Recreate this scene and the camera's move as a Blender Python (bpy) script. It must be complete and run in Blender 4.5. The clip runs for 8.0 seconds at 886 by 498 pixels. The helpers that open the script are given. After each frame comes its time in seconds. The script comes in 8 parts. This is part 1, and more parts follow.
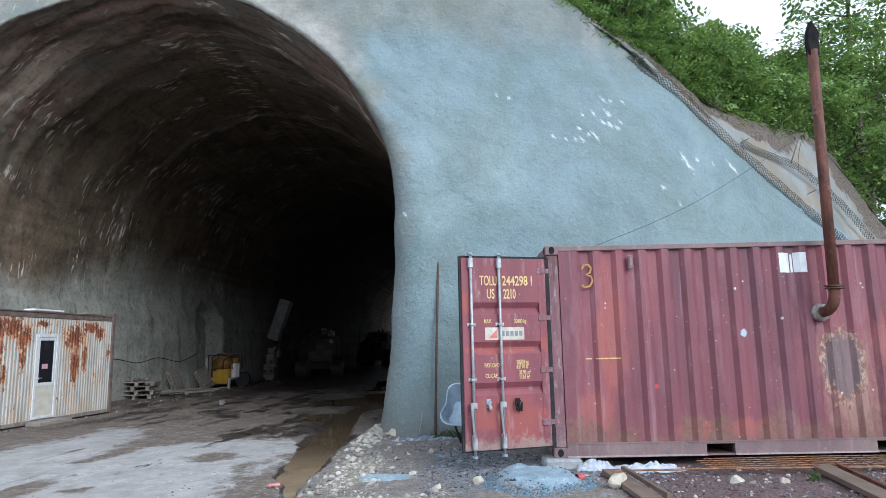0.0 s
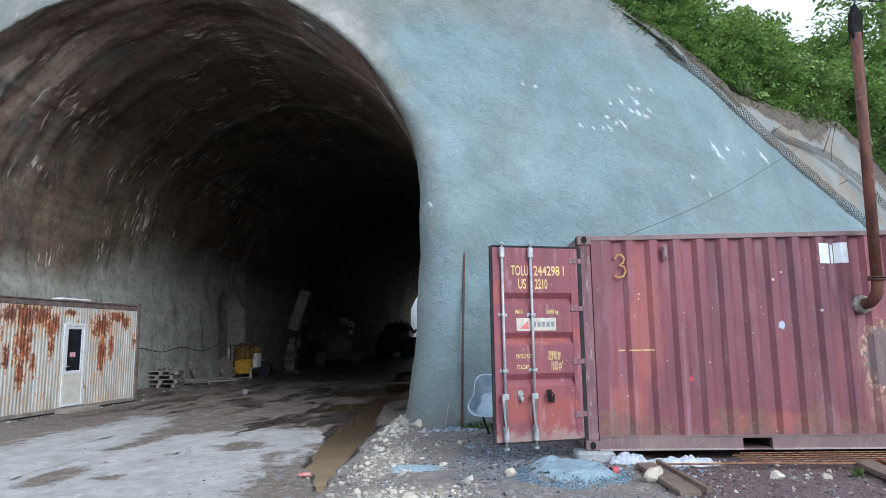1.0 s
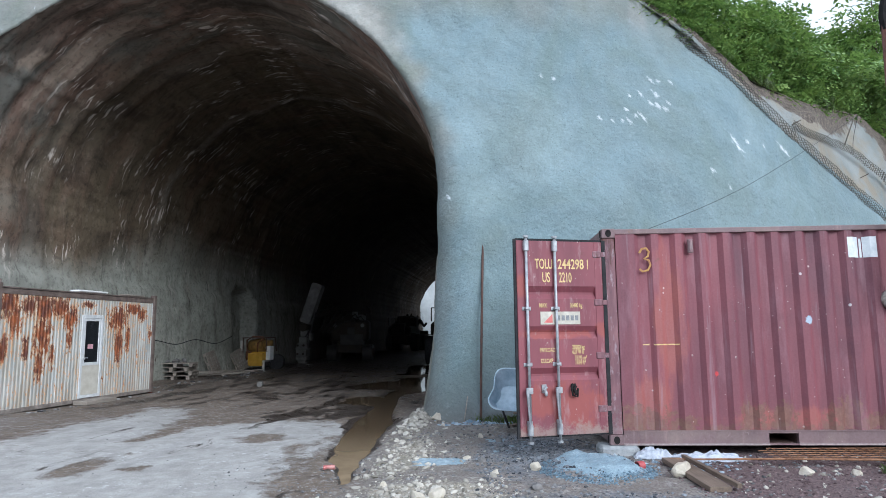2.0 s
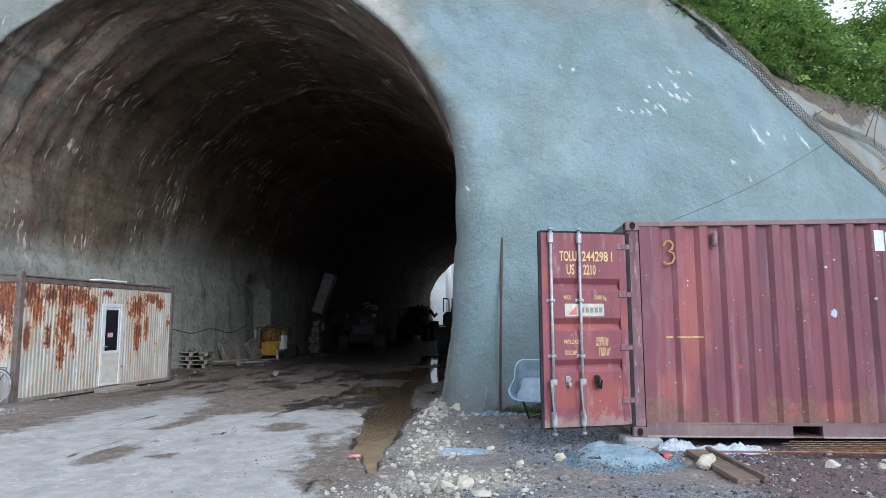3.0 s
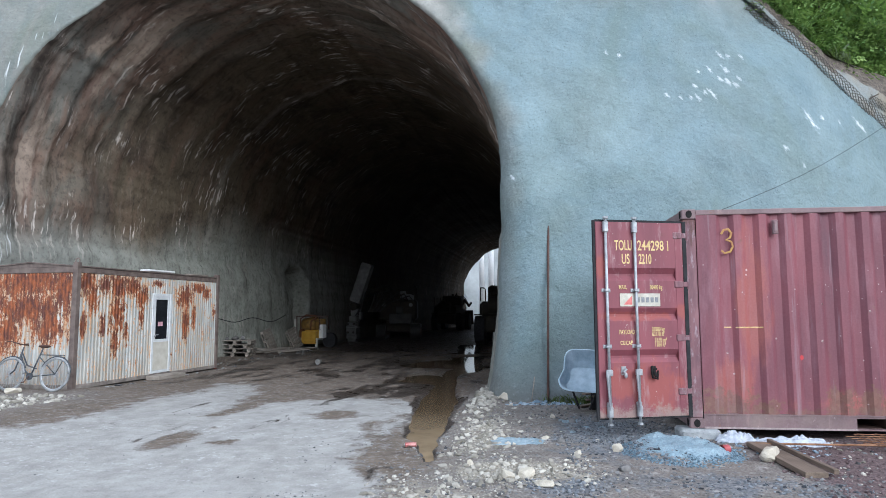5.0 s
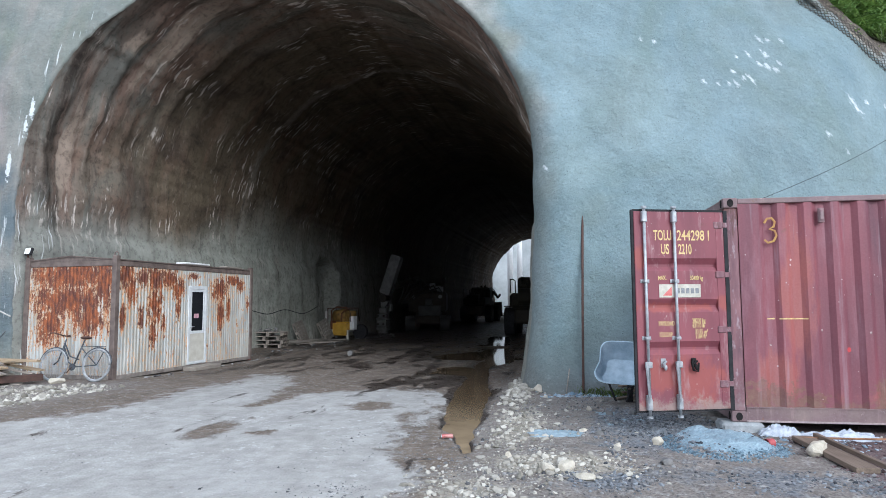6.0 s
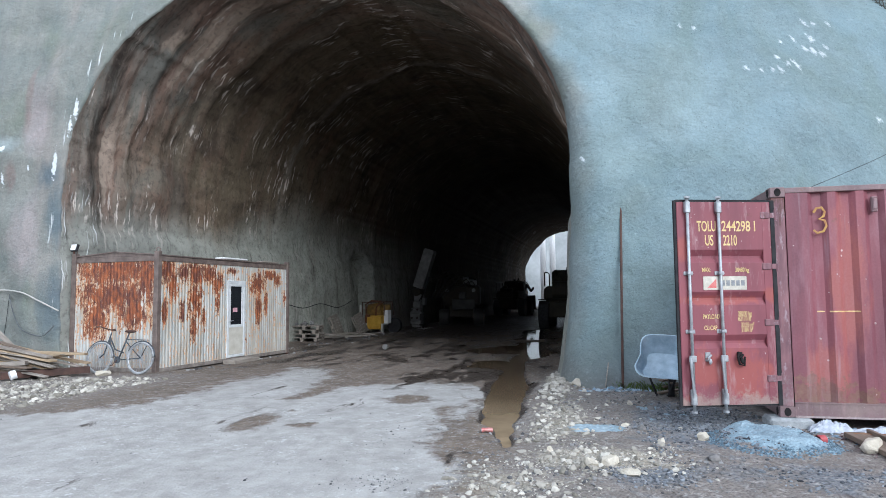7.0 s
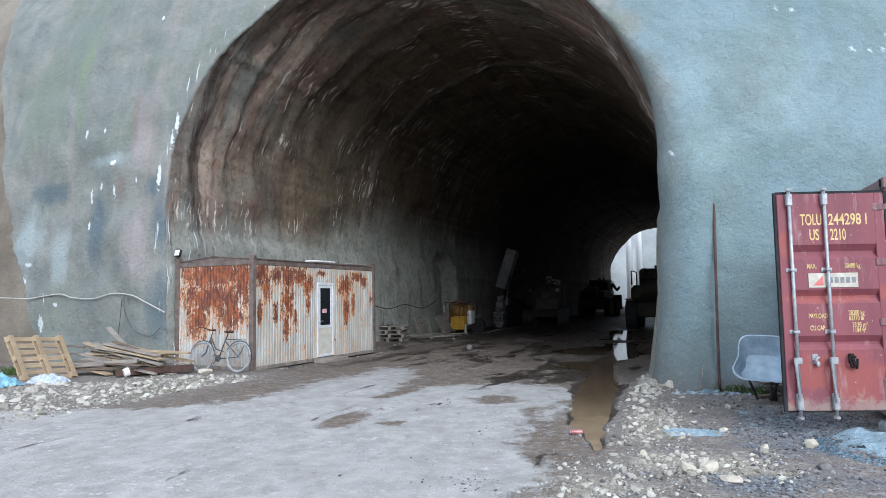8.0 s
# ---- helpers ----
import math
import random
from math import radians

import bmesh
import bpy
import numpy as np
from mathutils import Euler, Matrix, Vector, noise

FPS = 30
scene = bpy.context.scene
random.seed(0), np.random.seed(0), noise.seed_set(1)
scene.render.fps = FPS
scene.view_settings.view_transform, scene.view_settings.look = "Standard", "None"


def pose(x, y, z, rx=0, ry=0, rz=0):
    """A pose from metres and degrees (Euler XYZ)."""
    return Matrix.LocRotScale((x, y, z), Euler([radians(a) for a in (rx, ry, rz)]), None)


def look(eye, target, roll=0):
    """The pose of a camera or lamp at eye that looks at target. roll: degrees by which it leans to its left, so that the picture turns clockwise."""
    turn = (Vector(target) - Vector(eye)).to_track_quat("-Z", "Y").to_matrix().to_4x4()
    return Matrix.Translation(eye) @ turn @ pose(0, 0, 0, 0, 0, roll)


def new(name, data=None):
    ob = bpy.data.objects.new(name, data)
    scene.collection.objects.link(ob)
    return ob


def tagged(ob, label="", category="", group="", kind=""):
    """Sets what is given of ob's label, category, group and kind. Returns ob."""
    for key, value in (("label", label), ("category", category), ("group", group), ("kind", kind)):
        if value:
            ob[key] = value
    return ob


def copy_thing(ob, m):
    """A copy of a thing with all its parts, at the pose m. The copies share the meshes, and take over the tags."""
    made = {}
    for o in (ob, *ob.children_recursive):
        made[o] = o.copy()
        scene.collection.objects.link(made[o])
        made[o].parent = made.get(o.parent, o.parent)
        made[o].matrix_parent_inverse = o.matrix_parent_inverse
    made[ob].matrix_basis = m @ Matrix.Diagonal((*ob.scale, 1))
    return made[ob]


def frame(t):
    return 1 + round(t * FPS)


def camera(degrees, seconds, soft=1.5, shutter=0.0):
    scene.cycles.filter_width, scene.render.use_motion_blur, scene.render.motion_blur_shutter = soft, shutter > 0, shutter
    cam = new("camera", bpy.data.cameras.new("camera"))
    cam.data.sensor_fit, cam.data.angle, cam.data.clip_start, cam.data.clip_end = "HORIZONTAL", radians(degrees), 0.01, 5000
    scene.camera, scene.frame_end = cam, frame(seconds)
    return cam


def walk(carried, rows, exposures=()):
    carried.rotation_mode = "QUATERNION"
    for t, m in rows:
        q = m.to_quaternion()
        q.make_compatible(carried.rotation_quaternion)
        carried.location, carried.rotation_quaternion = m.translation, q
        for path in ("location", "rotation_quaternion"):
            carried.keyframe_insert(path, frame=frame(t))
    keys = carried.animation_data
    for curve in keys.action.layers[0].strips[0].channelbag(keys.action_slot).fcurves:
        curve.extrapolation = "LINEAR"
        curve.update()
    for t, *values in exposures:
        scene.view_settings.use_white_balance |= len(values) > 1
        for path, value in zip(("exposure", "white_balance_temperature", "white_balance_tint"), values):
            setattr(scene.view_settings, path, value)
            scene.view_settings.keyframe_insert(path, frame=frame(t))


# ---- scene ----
cam = camera(69.8, 8.0, 0.7)
METRES, EYE, TILT, LEAN, TURN = 1.089, 1.53, 0.0, 0.0, 0.8
ROWS = [
    (0.0, 0.0, 0.0, 0.0, 0.18, 8.66, 1.2),
    (0.5, -0.0499, 0.0237, -0.0075, 1.07, 8.08, 0.98),
    (1.0, -0.1542, 0.0942, -0.0097, 1.66, 7.94, 0.85),
    (1.5, -0.2357, 0.1357, -0.0139, 2.05, 7.79, 0.75),
    (3.0, -0.4965, 0.0903, 0.0006, 3.11, 6.53, 0.27),
    (3.5, -0.5573, 0.0738, 0.0031, 3.64, 6.37, 0.18),
    (4.0, -0.6241, 0.0552, 0.0022, 4.2, 6.02, 0.15),
    (5.5, -0.7804, 0.0891, 0.0113, 7.15, 5.29, 0.28),
    (6.0, -0.8228, 0.1021, 0.0071, 8.44, 4.85, 0.33),
    (6.5, -0.8538, 0.1206, 0.003, 9.59, 4.52, 0.4),
    (7.0, -0.8945, 0.1267, 0.0035, 11.33, 4.31, 0.51),
    (7.5, -0.9183, 0.1274, 0.0014, 13.74, 4.18, 0.66),
    (8.0, -0.9307, 0.1102, 0.0037, 18.71, 4.43, 0.89),
]
walk(cam, [(t, pose(0, 0, EYE, TILT, LEAN, TURN) @ pose(METRES * x, METRES * y, METRES * z, 90 + pitch, roll, yaw)) for t, x, y, z, yaw, pitch, roll in ROWS],
     ((0.0, 0.44, 5470, 9), (4.0, 0.40, 5450, 9), (5.5, 0.52, 5480, 9), (8.0, 0.53, 5480, 9)))

# ---- world, sun, exposure ----
world = bpy.data.worlds.new("sky")
scene.world = world
world.use_nodes = True
wn = world.node_tree.nodes
sky = wn.new("ShaderNodeTexSky")
sky.sky_type = 'NISHITA'
sky.sun_disc = False
sky.sun_elevation = radians(31)
sky.sun_rotation = radians(145)
sky.dust_density = 6.0
sky.air_density = 1.0
sky.ozone_density = 1.0
veil = wn.new("ShaderNodeMix")
veil.data_type = 'RGBA'
veil.inputs[0].default_value = 0.8
veil.inputs[7].default_value = (8.0, 8.1, 8.35, 1)
world.node_tree.links.new(sky.outputs[0], veil.inputs[6])
world.node_tree.links.new(veil.outputs[2], wn["Background"].inputs[0])
wn["Background"].inputs[1].default_value = 0.13
sun = new("sun", bpy.data.lights.new("sun", 'SUN'))
sun.data.energy = 1.9
sun.data.angle = radians(36)
sun.data.color = (1.0, 0.97, 0.92)
sun.matrix_world = look((35, -41, 35), (0, 8, 0))


# ---- small helpers ----
def mesh_ob(name, verts, faces, material, parent=None, label="", smooth=False):
    me = bpy.data.meshes.new(name)
    me.from_pydata([tuple(v) for v in verts], [], faces)
    me.update()
    if smooth:
        me.polygons.foreach_set("use_smooth", [True] * len(me.polygons))
    ob = new(name, me)
    if material is not None:
        me.materials.append(material)
    if parent is not None:
        ob.parent = parent
    if label:
        ob["label"] = label
    return ob


def part(name, bm, material, parent, label="", smooth=False):
    me = bpy.data.meshes.new(name)
    bmesh.ops.recalc_face_normals(bm, faces=bm.faces)
    bm.to_mesh(me)
    bm.free()
    if smooth:
        me.polygons.foreach_set("use_smooth", [True] * len(me.polygons))
    me.materials.append(material)
    ob = new(name, me)
    if parent is not None:
        ob.parent = parent
    if label:
        ob["label"] = label
    return ob


def thing(name, at, label, category, group="", rz=0.0, kind=""):
    ob = new(name)
    ob.matrix_basis = pose(at[0], at[1], at[2], 0, 0, rz)
    ob.empty_display_size = 0.1
    return tagged(ob, label, category, group, kind)


def box(bm, x0, x1, y0, y1, z0, z1, bevel=0.0, m=None):
    """A box, bevelled, in a bmesh."""
    mat4 = Matrix.Translation(((x0 + x1) / 2, (y0 + y1) / 2, (z0 + z1) / 2)) @ Matrix.Diagonal((x1 - x0, y1 - y0, z1 - z0, 1))
    if m is not None:
        mat4 = m @ mat4
    geo = bmesh.ops.create_cube(bm, size=1.0, matrix=mat4)
    if bevel > 0:
        edges = list({e for v in geo["verts"] for e in v.link_edges})
        bmesh.ops.bevel(bm, geom=edges, offset=bevel, segments=1, affect='EDGES')
    return bm


def boxes(*rows, bevel=0.0, m=None):
    bm = bmesh.new()
    for r in rows:
        box(bm, *r, bevel=bevel, m=m)
    return bm


def tube(bm, pts, radii, n=8, cap=True):
    """A tube along a line of points; one radius or one each."""
    pts = [Vector(p) for p in pts]
    if not hasattr(radii, "__len__"):
        radii = [radii] * len(pts)
    rings = []
    ref = None
    for i, p in enumerate(pts):
        d = (pts[min(i + 1, len(pts) - 1)] - pts[max(i - 1, 0)]).normalized()
        if ref is None:
            ref = d.orthogonal().normalized()
        ref = (ref - d * ref.dot(d)).normalized()
        side = d.cross(ref)
        rings.append([bm.verts.new(p + (ref * math.cos(a) + side * math.sin(a)) * radii[i]) for a in [2 * math.pi * k / n for k in range(n)]])
    for a, b in zip(rings, rings[1:]):
        for k in range(n):
            bm.faces.new((a[k], a[(k + 1) % n], b[(k + 1) % n], b[k]))
    if cap:
        bm.faces.new(rings[0][::-1])
        bm.faces.new(rings[-1])
    return bm


def tubes(lines, r, n=8):
    bm = bmesh.new()
    for l in lines:
        tube(bm, l, r, n)
    return bm


def disc(bm, c, axis, r, h, n=16):
    c, axis = Vector(c), Vector(axis).normalized()
    return tube(bm, [c - axis * h / 2, c + axis * h / 2], r, n)


def nz(x, y, z=0.0):
    return noise.noise((x, y, z))


def step01(a, b, v):
    u = min(1.0, max(0.0, (v - a) / (b - a)))
    return u * u * (3 - 2 * u)


# ---- materials ----
class Nodes:
    """A short way to write node materials."""

    def __init__(self, name, rough=0.8, metal=0.0):
        self.mat = bpy.data.materials.new(name)
        self.mat.use_nodes = True
        self.t = self.mat.node_tree
        self.b = self.t.nodes["Principled BSDF"]
        self.b.inputs["Roughness"].default_value = rough
        self.b.inputs["Metallic"].default_value = metal
        self.co = self.t.nodes.new("ShaderNodeTexCoord").outputs["Object"]

    def plug(self, socket, value):
        if hasattr(value, "is_output"):
            self.t.links.new(value, socket)
        elif hasattr(value, "__len__") and len(value) == 3 and len(socket.default_value) == 4:
            socket.default_value = (*value, 1)
        else:
            socket.default_value = value

    def stretch(self, s, shift=(0, 0, 0), rot=(0, 0, 0)):
        n = self.t.nodes.new("ShaderNodeMapping")
        self.plug(n.inputs[0], self.co)
        n.inputs["Scale"].default_value = s
        n.inputs["Location"].default_value = shift
        n.inputs["Rotation"].default_value = rot
        return n.outputs[0]

    def noise(self, scale, detail=4, rough=0.55, co=None, warp=0.0):
        n = self.t.nodes.new("ShaderNodeTexNoise")
        self.plug(n.inputs["Vector"], co or self.co)
        n.inputs["Scale"].default_value = scale
        n.inputs["Detail"].default_value = detail
        n.inputs["Roughness"].default_value = rough
        n.inputs["Distortion"].default_value = warp
        return n.outputs["Fac"]

    def cells(self, scale, co=None, feature='F1'):
        n = self.t.nodes.new("ShaderNodeTexVoronoi")
        n.feature = feature
        self.plug(n.inputs["Vector"], co or self.co)
        n.inputs["Scale"].default_value = scale
        return n.outputs["Distance"]

    def ramp(self, fac, *stops):
        n = self.t.nodes.new("ShaderNodeValToRGB")
        self.plug(n.inputs[0], fac)
        e = n.color_ramp.elements
        while len(e) < len(stops):
            e.new(0.5)
        for k, (p, c) in zip(e, stops):
            k.position = p
            k.color = (c, c, c, 1) if not hasattr(c, "__len__") else (*c, 1)
        return n.outputs[0]

    def mix(self, fac, a, b, how='MIX'):
        n = self.t.nodes.new("ShaderNodeMix")
        n.data_type = 'RGBA'
        n.blend_type = how
        self.plug(n.inputs[0], fac)
        self.plug(n.inputs[6], a)
        self.plug(n.inputs[7], b)
        return n.outputs[2]

    def math(self, op, a, b=0.5):
        n = self.t.nodes.new("ShaderNodeMath")
        n.operation = op
        self.plug(n.inputs[0], a)
        self.plug(n.inputs[1], b)
        return n.outputs[0]

    def attr(self, name):
        n = self.t.nodes.new("ShaderNodeAttribute")
        n.attribute_name = name
        return n.outputs["Fac"]

    def rand(self):
        return self.t.nodes.new("ShaderNodeObjectInfo").outputs["Random"]

    def island(self):
        return self.t.nodes.new("ShaderNodeNewGeometry").outputs["Random Per Island"]

    def axis(self, i):
        n = self.t.nodes.new("ShaderNodeSeparateXYZ")
        self.plug(n.inputs[0], self.co)
        return n.outputs[i]

    def blob(self, axes, c, r):
        """1 in the middle of an ellipse, 0 at its edge: axes such as (0, 2), its middle and half-widths."""
        sc, sh = [0.0, 0.0, 0.0], [0.0, 0.0, 0.0]
        for a, m, w in zip(axes, c, r):
            sc[a], sh[a] = 1.0 / w, -m / w
        n = self.t.nodes.new("ShaderNodeVectorMath")
        n.operation = 'LENGTH'
        self.plug(n.inputs[0], self.stretch(sc, sh))
        return self.math('SUBTRACT', 1.0, n.outputs["Value"])

    def most(self, values):
        out = values[0]
        for v in values[1:]:
            n = self.t.nodes.new("ShaderNodeMath")
            n.operation = 'MAXIMUM'
            self.plug(n.inputs[0], out)
            self.plug(n.inputs[1], v)
            out = n.outputs[0]
        return out

    def done(self, colour, rough=None, bump=None, strength=0.3, dist=0.02, metal=None):
        self.plug(self.b.inputs["Base Color"], colour)
        if rough is not None:
            self.plug(self.b.inputs["Roughness"], rough)
        if metal is not None:
            self.plug(self.b.inputs["Metallic"], metal)
        if bump is not None:
            n = self.t.nodes.new("ShaderNodeBump")
            n.inputs["Strength"].default_value = strength
            n.inputs["Distance"].default_value = dist
            self.plug(n.inputs["Height"], bump)
            self.plug(self.b.inputs["Normal"], n.outputs[0])
        return self.mat


def plain(name, a, b, scale=8.0, rough=0.7, metal=0.0, bump=0.2, dist=0.004):
    """Two tones of one colour in large and fine noise."""
    k = Nodes(name, rough, metal)
    big = k.noise(scale, 5)
    fine = k.noise(scale * 9, 4)
    c = k.mix(k.ramp(big, (0.35, 0.0), (0.65, 1.0)), a, b)
    c = k.mix(0.25, c, k.mix(fine, [v * 0.55 for v in a], [min(1, v * 1.3) for v in b]))
    return k.done(c, k.ramp(fine, (0.2, max(0.05, rough - 0.12)), (0.8, min(1, rough + 0.1))), fine, bump, dist)


# middles and half-widths (x, z) of the white lime splashes on the portal face
SPLASHES = [(-15.74, 6.14, 0.06, 0.16), (-12.91, 4.72, 0.08, 0.42), (-12.47, 6.01, 0.07, 0.32), (-12.58, 5.6, 0.06, 0.3), (-15.47, 4.39, 0.06, 0.25), (-14.62, 5.22, 0.12, 0.09), (-15.52, 3.6, 0.05, 0.14), (-14.59, 4.46, 0.05, 0.2), (-15.08, 4.65, 0.05, 0.16), (-13.72, 4.67, 0.05, 0.07), (-14.99, 6.12, 0.05, 0.1), (-12.03, 6.46, 0.09, 0.15), (-11.74, 7.16, 0.06, 0.2), (-17.22, 1.0, 0.16, 0.3), (-18.07, 2.13, 0.13, 0.22), (-17.85, 2.63, 0.2, 0.08), (-17.07, 1.68, 0.03, 0.25), (-16.61, 1.52, 0.08, 0.08), (-13.72, 9.3, 0.05, 0.09),
            (2.79, 6.21, 0.06, 0.04), (2.84, 5.71, 0.10, 0.06), (3.01, 5.66, 0.07, 0.05), (2.55, 5.61, 0.04, 0.03), (2.71, 5.58, 0.09, 0.06), (2.34, 5.61, 0.04, 0.03), (2.1, 5.66, 0.06, 0.04), (2.66, 5.86, 0.05, 0.04), (3.03, 6.29, 0.08, 0.05), (3.37, 6.31, 0.13, 0.07), (3.31, 6.65, 0.07, 0.05), (3.75, 6.63, 0.07, 0.04), (3.46, 6.63, 0.06, 0.03), (3.37, 6.01, 0.12, 0.07), (3.52, 5.96, 0.09, 0.08), (3.23, 6.06, 0.06, 0.05), (3.6, 6.12, 0.05, 0.05), (2.95, 5.74, 0.08, 0.04),
            (5.0, 5.4, 0.1, 0.1), (5.1, 5.22, 0.2, 0.12), (5.38, 5.41, 0.06, 0.06), (5.82, 5.38, 0.04, 0.03), (6.41, 5.41, 0.2, 0.1), (4.33, 4.61, 0.1, 0.07), (4.68, 4.3, 0.06, 0.03), (-0.86, 4.0, 0.06, 0.04), (-1.3, 5.32, 0.05, 0.16), (1.0, 6.62, 0.07, 0.04), (1.25, 6.56, 0.05, 0.03)]


def face_material():
    k = Nodes("sprayed_concrete", 0.9)
    sp = k.attr("warm")
    big = k.noise(0.28, 5, 0.6, warp=0.6)
    mid = k.noise(1.3, 6, 0.6, warp=0.4)
    fine = k.noise(28, 3, 0.6)
    blue = k.mix(k.ramp(big, (0.3, 0.0), (0.7, 1.0)), (0.134, 0.2, 0.224), (0.205, 0.282, 0.304))
    blue = k.mix(k.ramp(mid, (0.35, 0.0), (0.75, 0.55)), blue, (0.245, 0.322, 0.338))
    blue = k.mix(k.ramp(k.noise(0.33, 5, 0.6, co=k.stretch((1, 1, 0.8), (3, 7, 1)), warp=1.2), (0.46, 0.0), (0.62, 0.75)), blue, (0.15, 0.205, 0.195))
    blue = k.mix(k.ramp(k.noise(0.24, 4, 0.6, co=k.stretch((1, 1, 1), (8, 1, 3)), warp=0.8), (0.5, 0.0), (0.66, 0.35)), blue, (0.28, 0.36, 0.37))
    grey = k.mix(k.ramp(mid, (0.3, 0.0), (0.7, 1.0)), (0.147, 0.158, 0.14), (0.262, 0.264, 0.235))
    c = k.mix(sp, blue, grey)
    run = k.noise(1.0, 5, 0.6, co=k.stretch((1.5, 0.0, 0.12)))
    c = k.mix(k.math('MULTIPLY', k.ramp(run, (0.50, 0.0), (0.68, 0.32)), sp), c, (0.10, 0.125, 0.125))
    moss = k.noise(0.5, 5, 0.6, warp=0.5, co=k.stretch((1.3, 0.0, 0.6), (9, 2, 4)))
    c = k.mix(k.math('MULTIPLY', k.ramp(moss, (0.52, 0.0), (0.7, 0.6)), sp), c, (0.15, 0.18, 0.12))
    run2 = k.noise(1.0, 3, 0.5, co=k.stretch((1.1, 0.0, 0.12), (7, 3, 1)))
    c = k.mix(k.math('MULTIPLY', k.ramp(run2, (0.55, 0.0), (0.70, 0.4)), sp), c, (0.36, 0.30, 0.275))
    soft = k.math('MULTIPLY', k.math('SUBTRACT', k.noise(1.0, 6, 0.65, co=k.stretch((1.5, 1.0, 0.6))), 0.5), 2.0)
    for colour, amount, areas in (((0.17, 0.198, 0.152), 0.85, [(-17.9, 7.4, 1.6, 2.2), (-16.9, 9.5, 1.2, 2.4)]),
                                  ((0.19, 0.24, 0.135), 0.7, [(-16.4, 8.2, 0.3, 1.5), (-16.1, 6.7, 0.25, 0.5)]),
                                  ((0.33, 0.285, 0.275), 0.8, [(-13.6, 5.9, 0.45, 1.1), (-13.65, 3.0, 0.62, 1.3)]),
                                  ((0.24, 0.17, 0.15), 0.6, [(-13.95, 6.4, 0.16, 0.9), (-14.3, 4.5, 0.25, 0.4)]),
                                  ((0.095, 0.125, 0.145), 0.9, [(-17.2, 4.65, 0.95, 0.36), (-13.07, 4.46, 0.4, 0.45), (-12.75, 3.4, 0.42, 1.1), (-12.75, 1.4, 0.45, 1.2), (-15.2, 3.3, 0.4, 1.2)]),
                                  ((0.33, 0.385, 0.385), 0.75, [(-17.9, 3.2, 0.7, 1.2), (-16.6, 2.9, 0.5, 1.0), (-14.9, 5.3, 0.9, 0.25)])):
        a = k.most([k.blob((0, 2), p[:2], p[2:]) for p in areas])
        c = k.mix(k.ramp(k.math('ADD', a, soft), (-0.05, 0.0), (0.6, amount)), c, colour)
    c = k.mix(k.attr("pale"), c, k.mix(k.ramp(mid, (0.35, 0.0), (0.65, 1.0)), (0.23, 0.225, 0.195), (0.43, 0.42, 0.38)))
    c = k.mix(k.math('MULTIPLY', k.attr("foot"), 0.75), c, k.mix(mid, (0.075, 0.068, 0.06), (0.19, 0.18, 0.165)))
    lime = k.noise(1.0, 5, 0.6, co=k.stretch((7.0, 0.0, 0.8), (2, 5, 0)))
    c = k.mix(k.ramp(k.math('MULTIPLY', lime, k.attr("lime")), (0.545, 0.0), (0.60, 0.9)), c, (0.68, 0.71, 0.71))
    jag = k.math('MULTIPLY', k.math('SUBTRACT', k.noise(13, 4, 0.65), 0.5), 2.6)
    upright = k.most([k.blob((0, 2), p[:2], p[2:]) for p in SPLASHES if p[0] < -2])
    c = k.mix(k.ramp(k.math('ADD', upright, jag), (0.22, 0.0), (0.42, 0.92)), c, (0.72, 0.76, 0.78))
    straight, turn = k.co, radians(-50)
    k.co = k.stretch((1, 1, 1), rot=(0, turn, 0))
    slant = []
    for x, z, w, h in [p for p in SPLASHES if p[0] >= -2]:
        u = 0.5 + 0.5 * nz(x * 9, z * 9)
        long, thin = (0.3 + 0.45 * u) * (w + h) + 0.03, (0.7 - 0.3 * u) * min(w, h) + 0.022
        slant.append(k.blob((0, 2), (x * math.cos(turn) + z * math.sin(turn), z * math.cos(turn) - x * math.sin(turn)), (long, thin)))
    jag2 = k.math('MULTIPLY', k.math('SUBTRACT', k.noise(1.0, 5, 0.72, co=k.stretch((9, 12, 17))), 0.5), 4.2)
    c = k.mix(k.ramp(k.math('ADD', k.most(slant), jag2), (0.1, 0.0), (0.9, 0.8)), c, (0.70, 0.74, 0.77))
    k.co = straight
    c = k.mix(k.math('MULTIPLY', k.ramp(k.cells(17), (0.05, 0.8), (0.2, 0.0)), k.ramp(k.noise(2.4, 5, 0.7), (0.40, 0.0), (0.55, 1.0))), c, (0.06, 0.075, 0.075))
    c = k.mix(k.ramp(k.noise(0.55, 5, 0.62, warp=0.9), (0.42, 0.0), (0.68, 0.45)), c, (0.15, 0.185, 0.175))
    c = k.mix(k.ramp(fine, (0.3, 0.2), (0.6, 0.0)), c, (0.07, 0.085, 0.09))
    c = k.mix(k.ramp(k.noise(11, 6, 0.75), (0.56, 0.0), (0.68, 0.22)), c, (0.36, 0.44, 0.46))
    h = k.math('ADD', k.math('MULTIPLY', fine, 0.2), k.math('ADD', k.math('MULTIPLY', k.noise(9, 4, 0.6), 1.7), k.math('MULTIPLY', mid, 0.5)))
    h = k.math('ADD', h, k.math('MULTIPLY', k.ramp(k.noise(5, 6, 0.72), (0.5, 0.0), (0.62, 1.0)), 0.5))
    return k.done(c, 0.9, h, 0.55, 0.04)


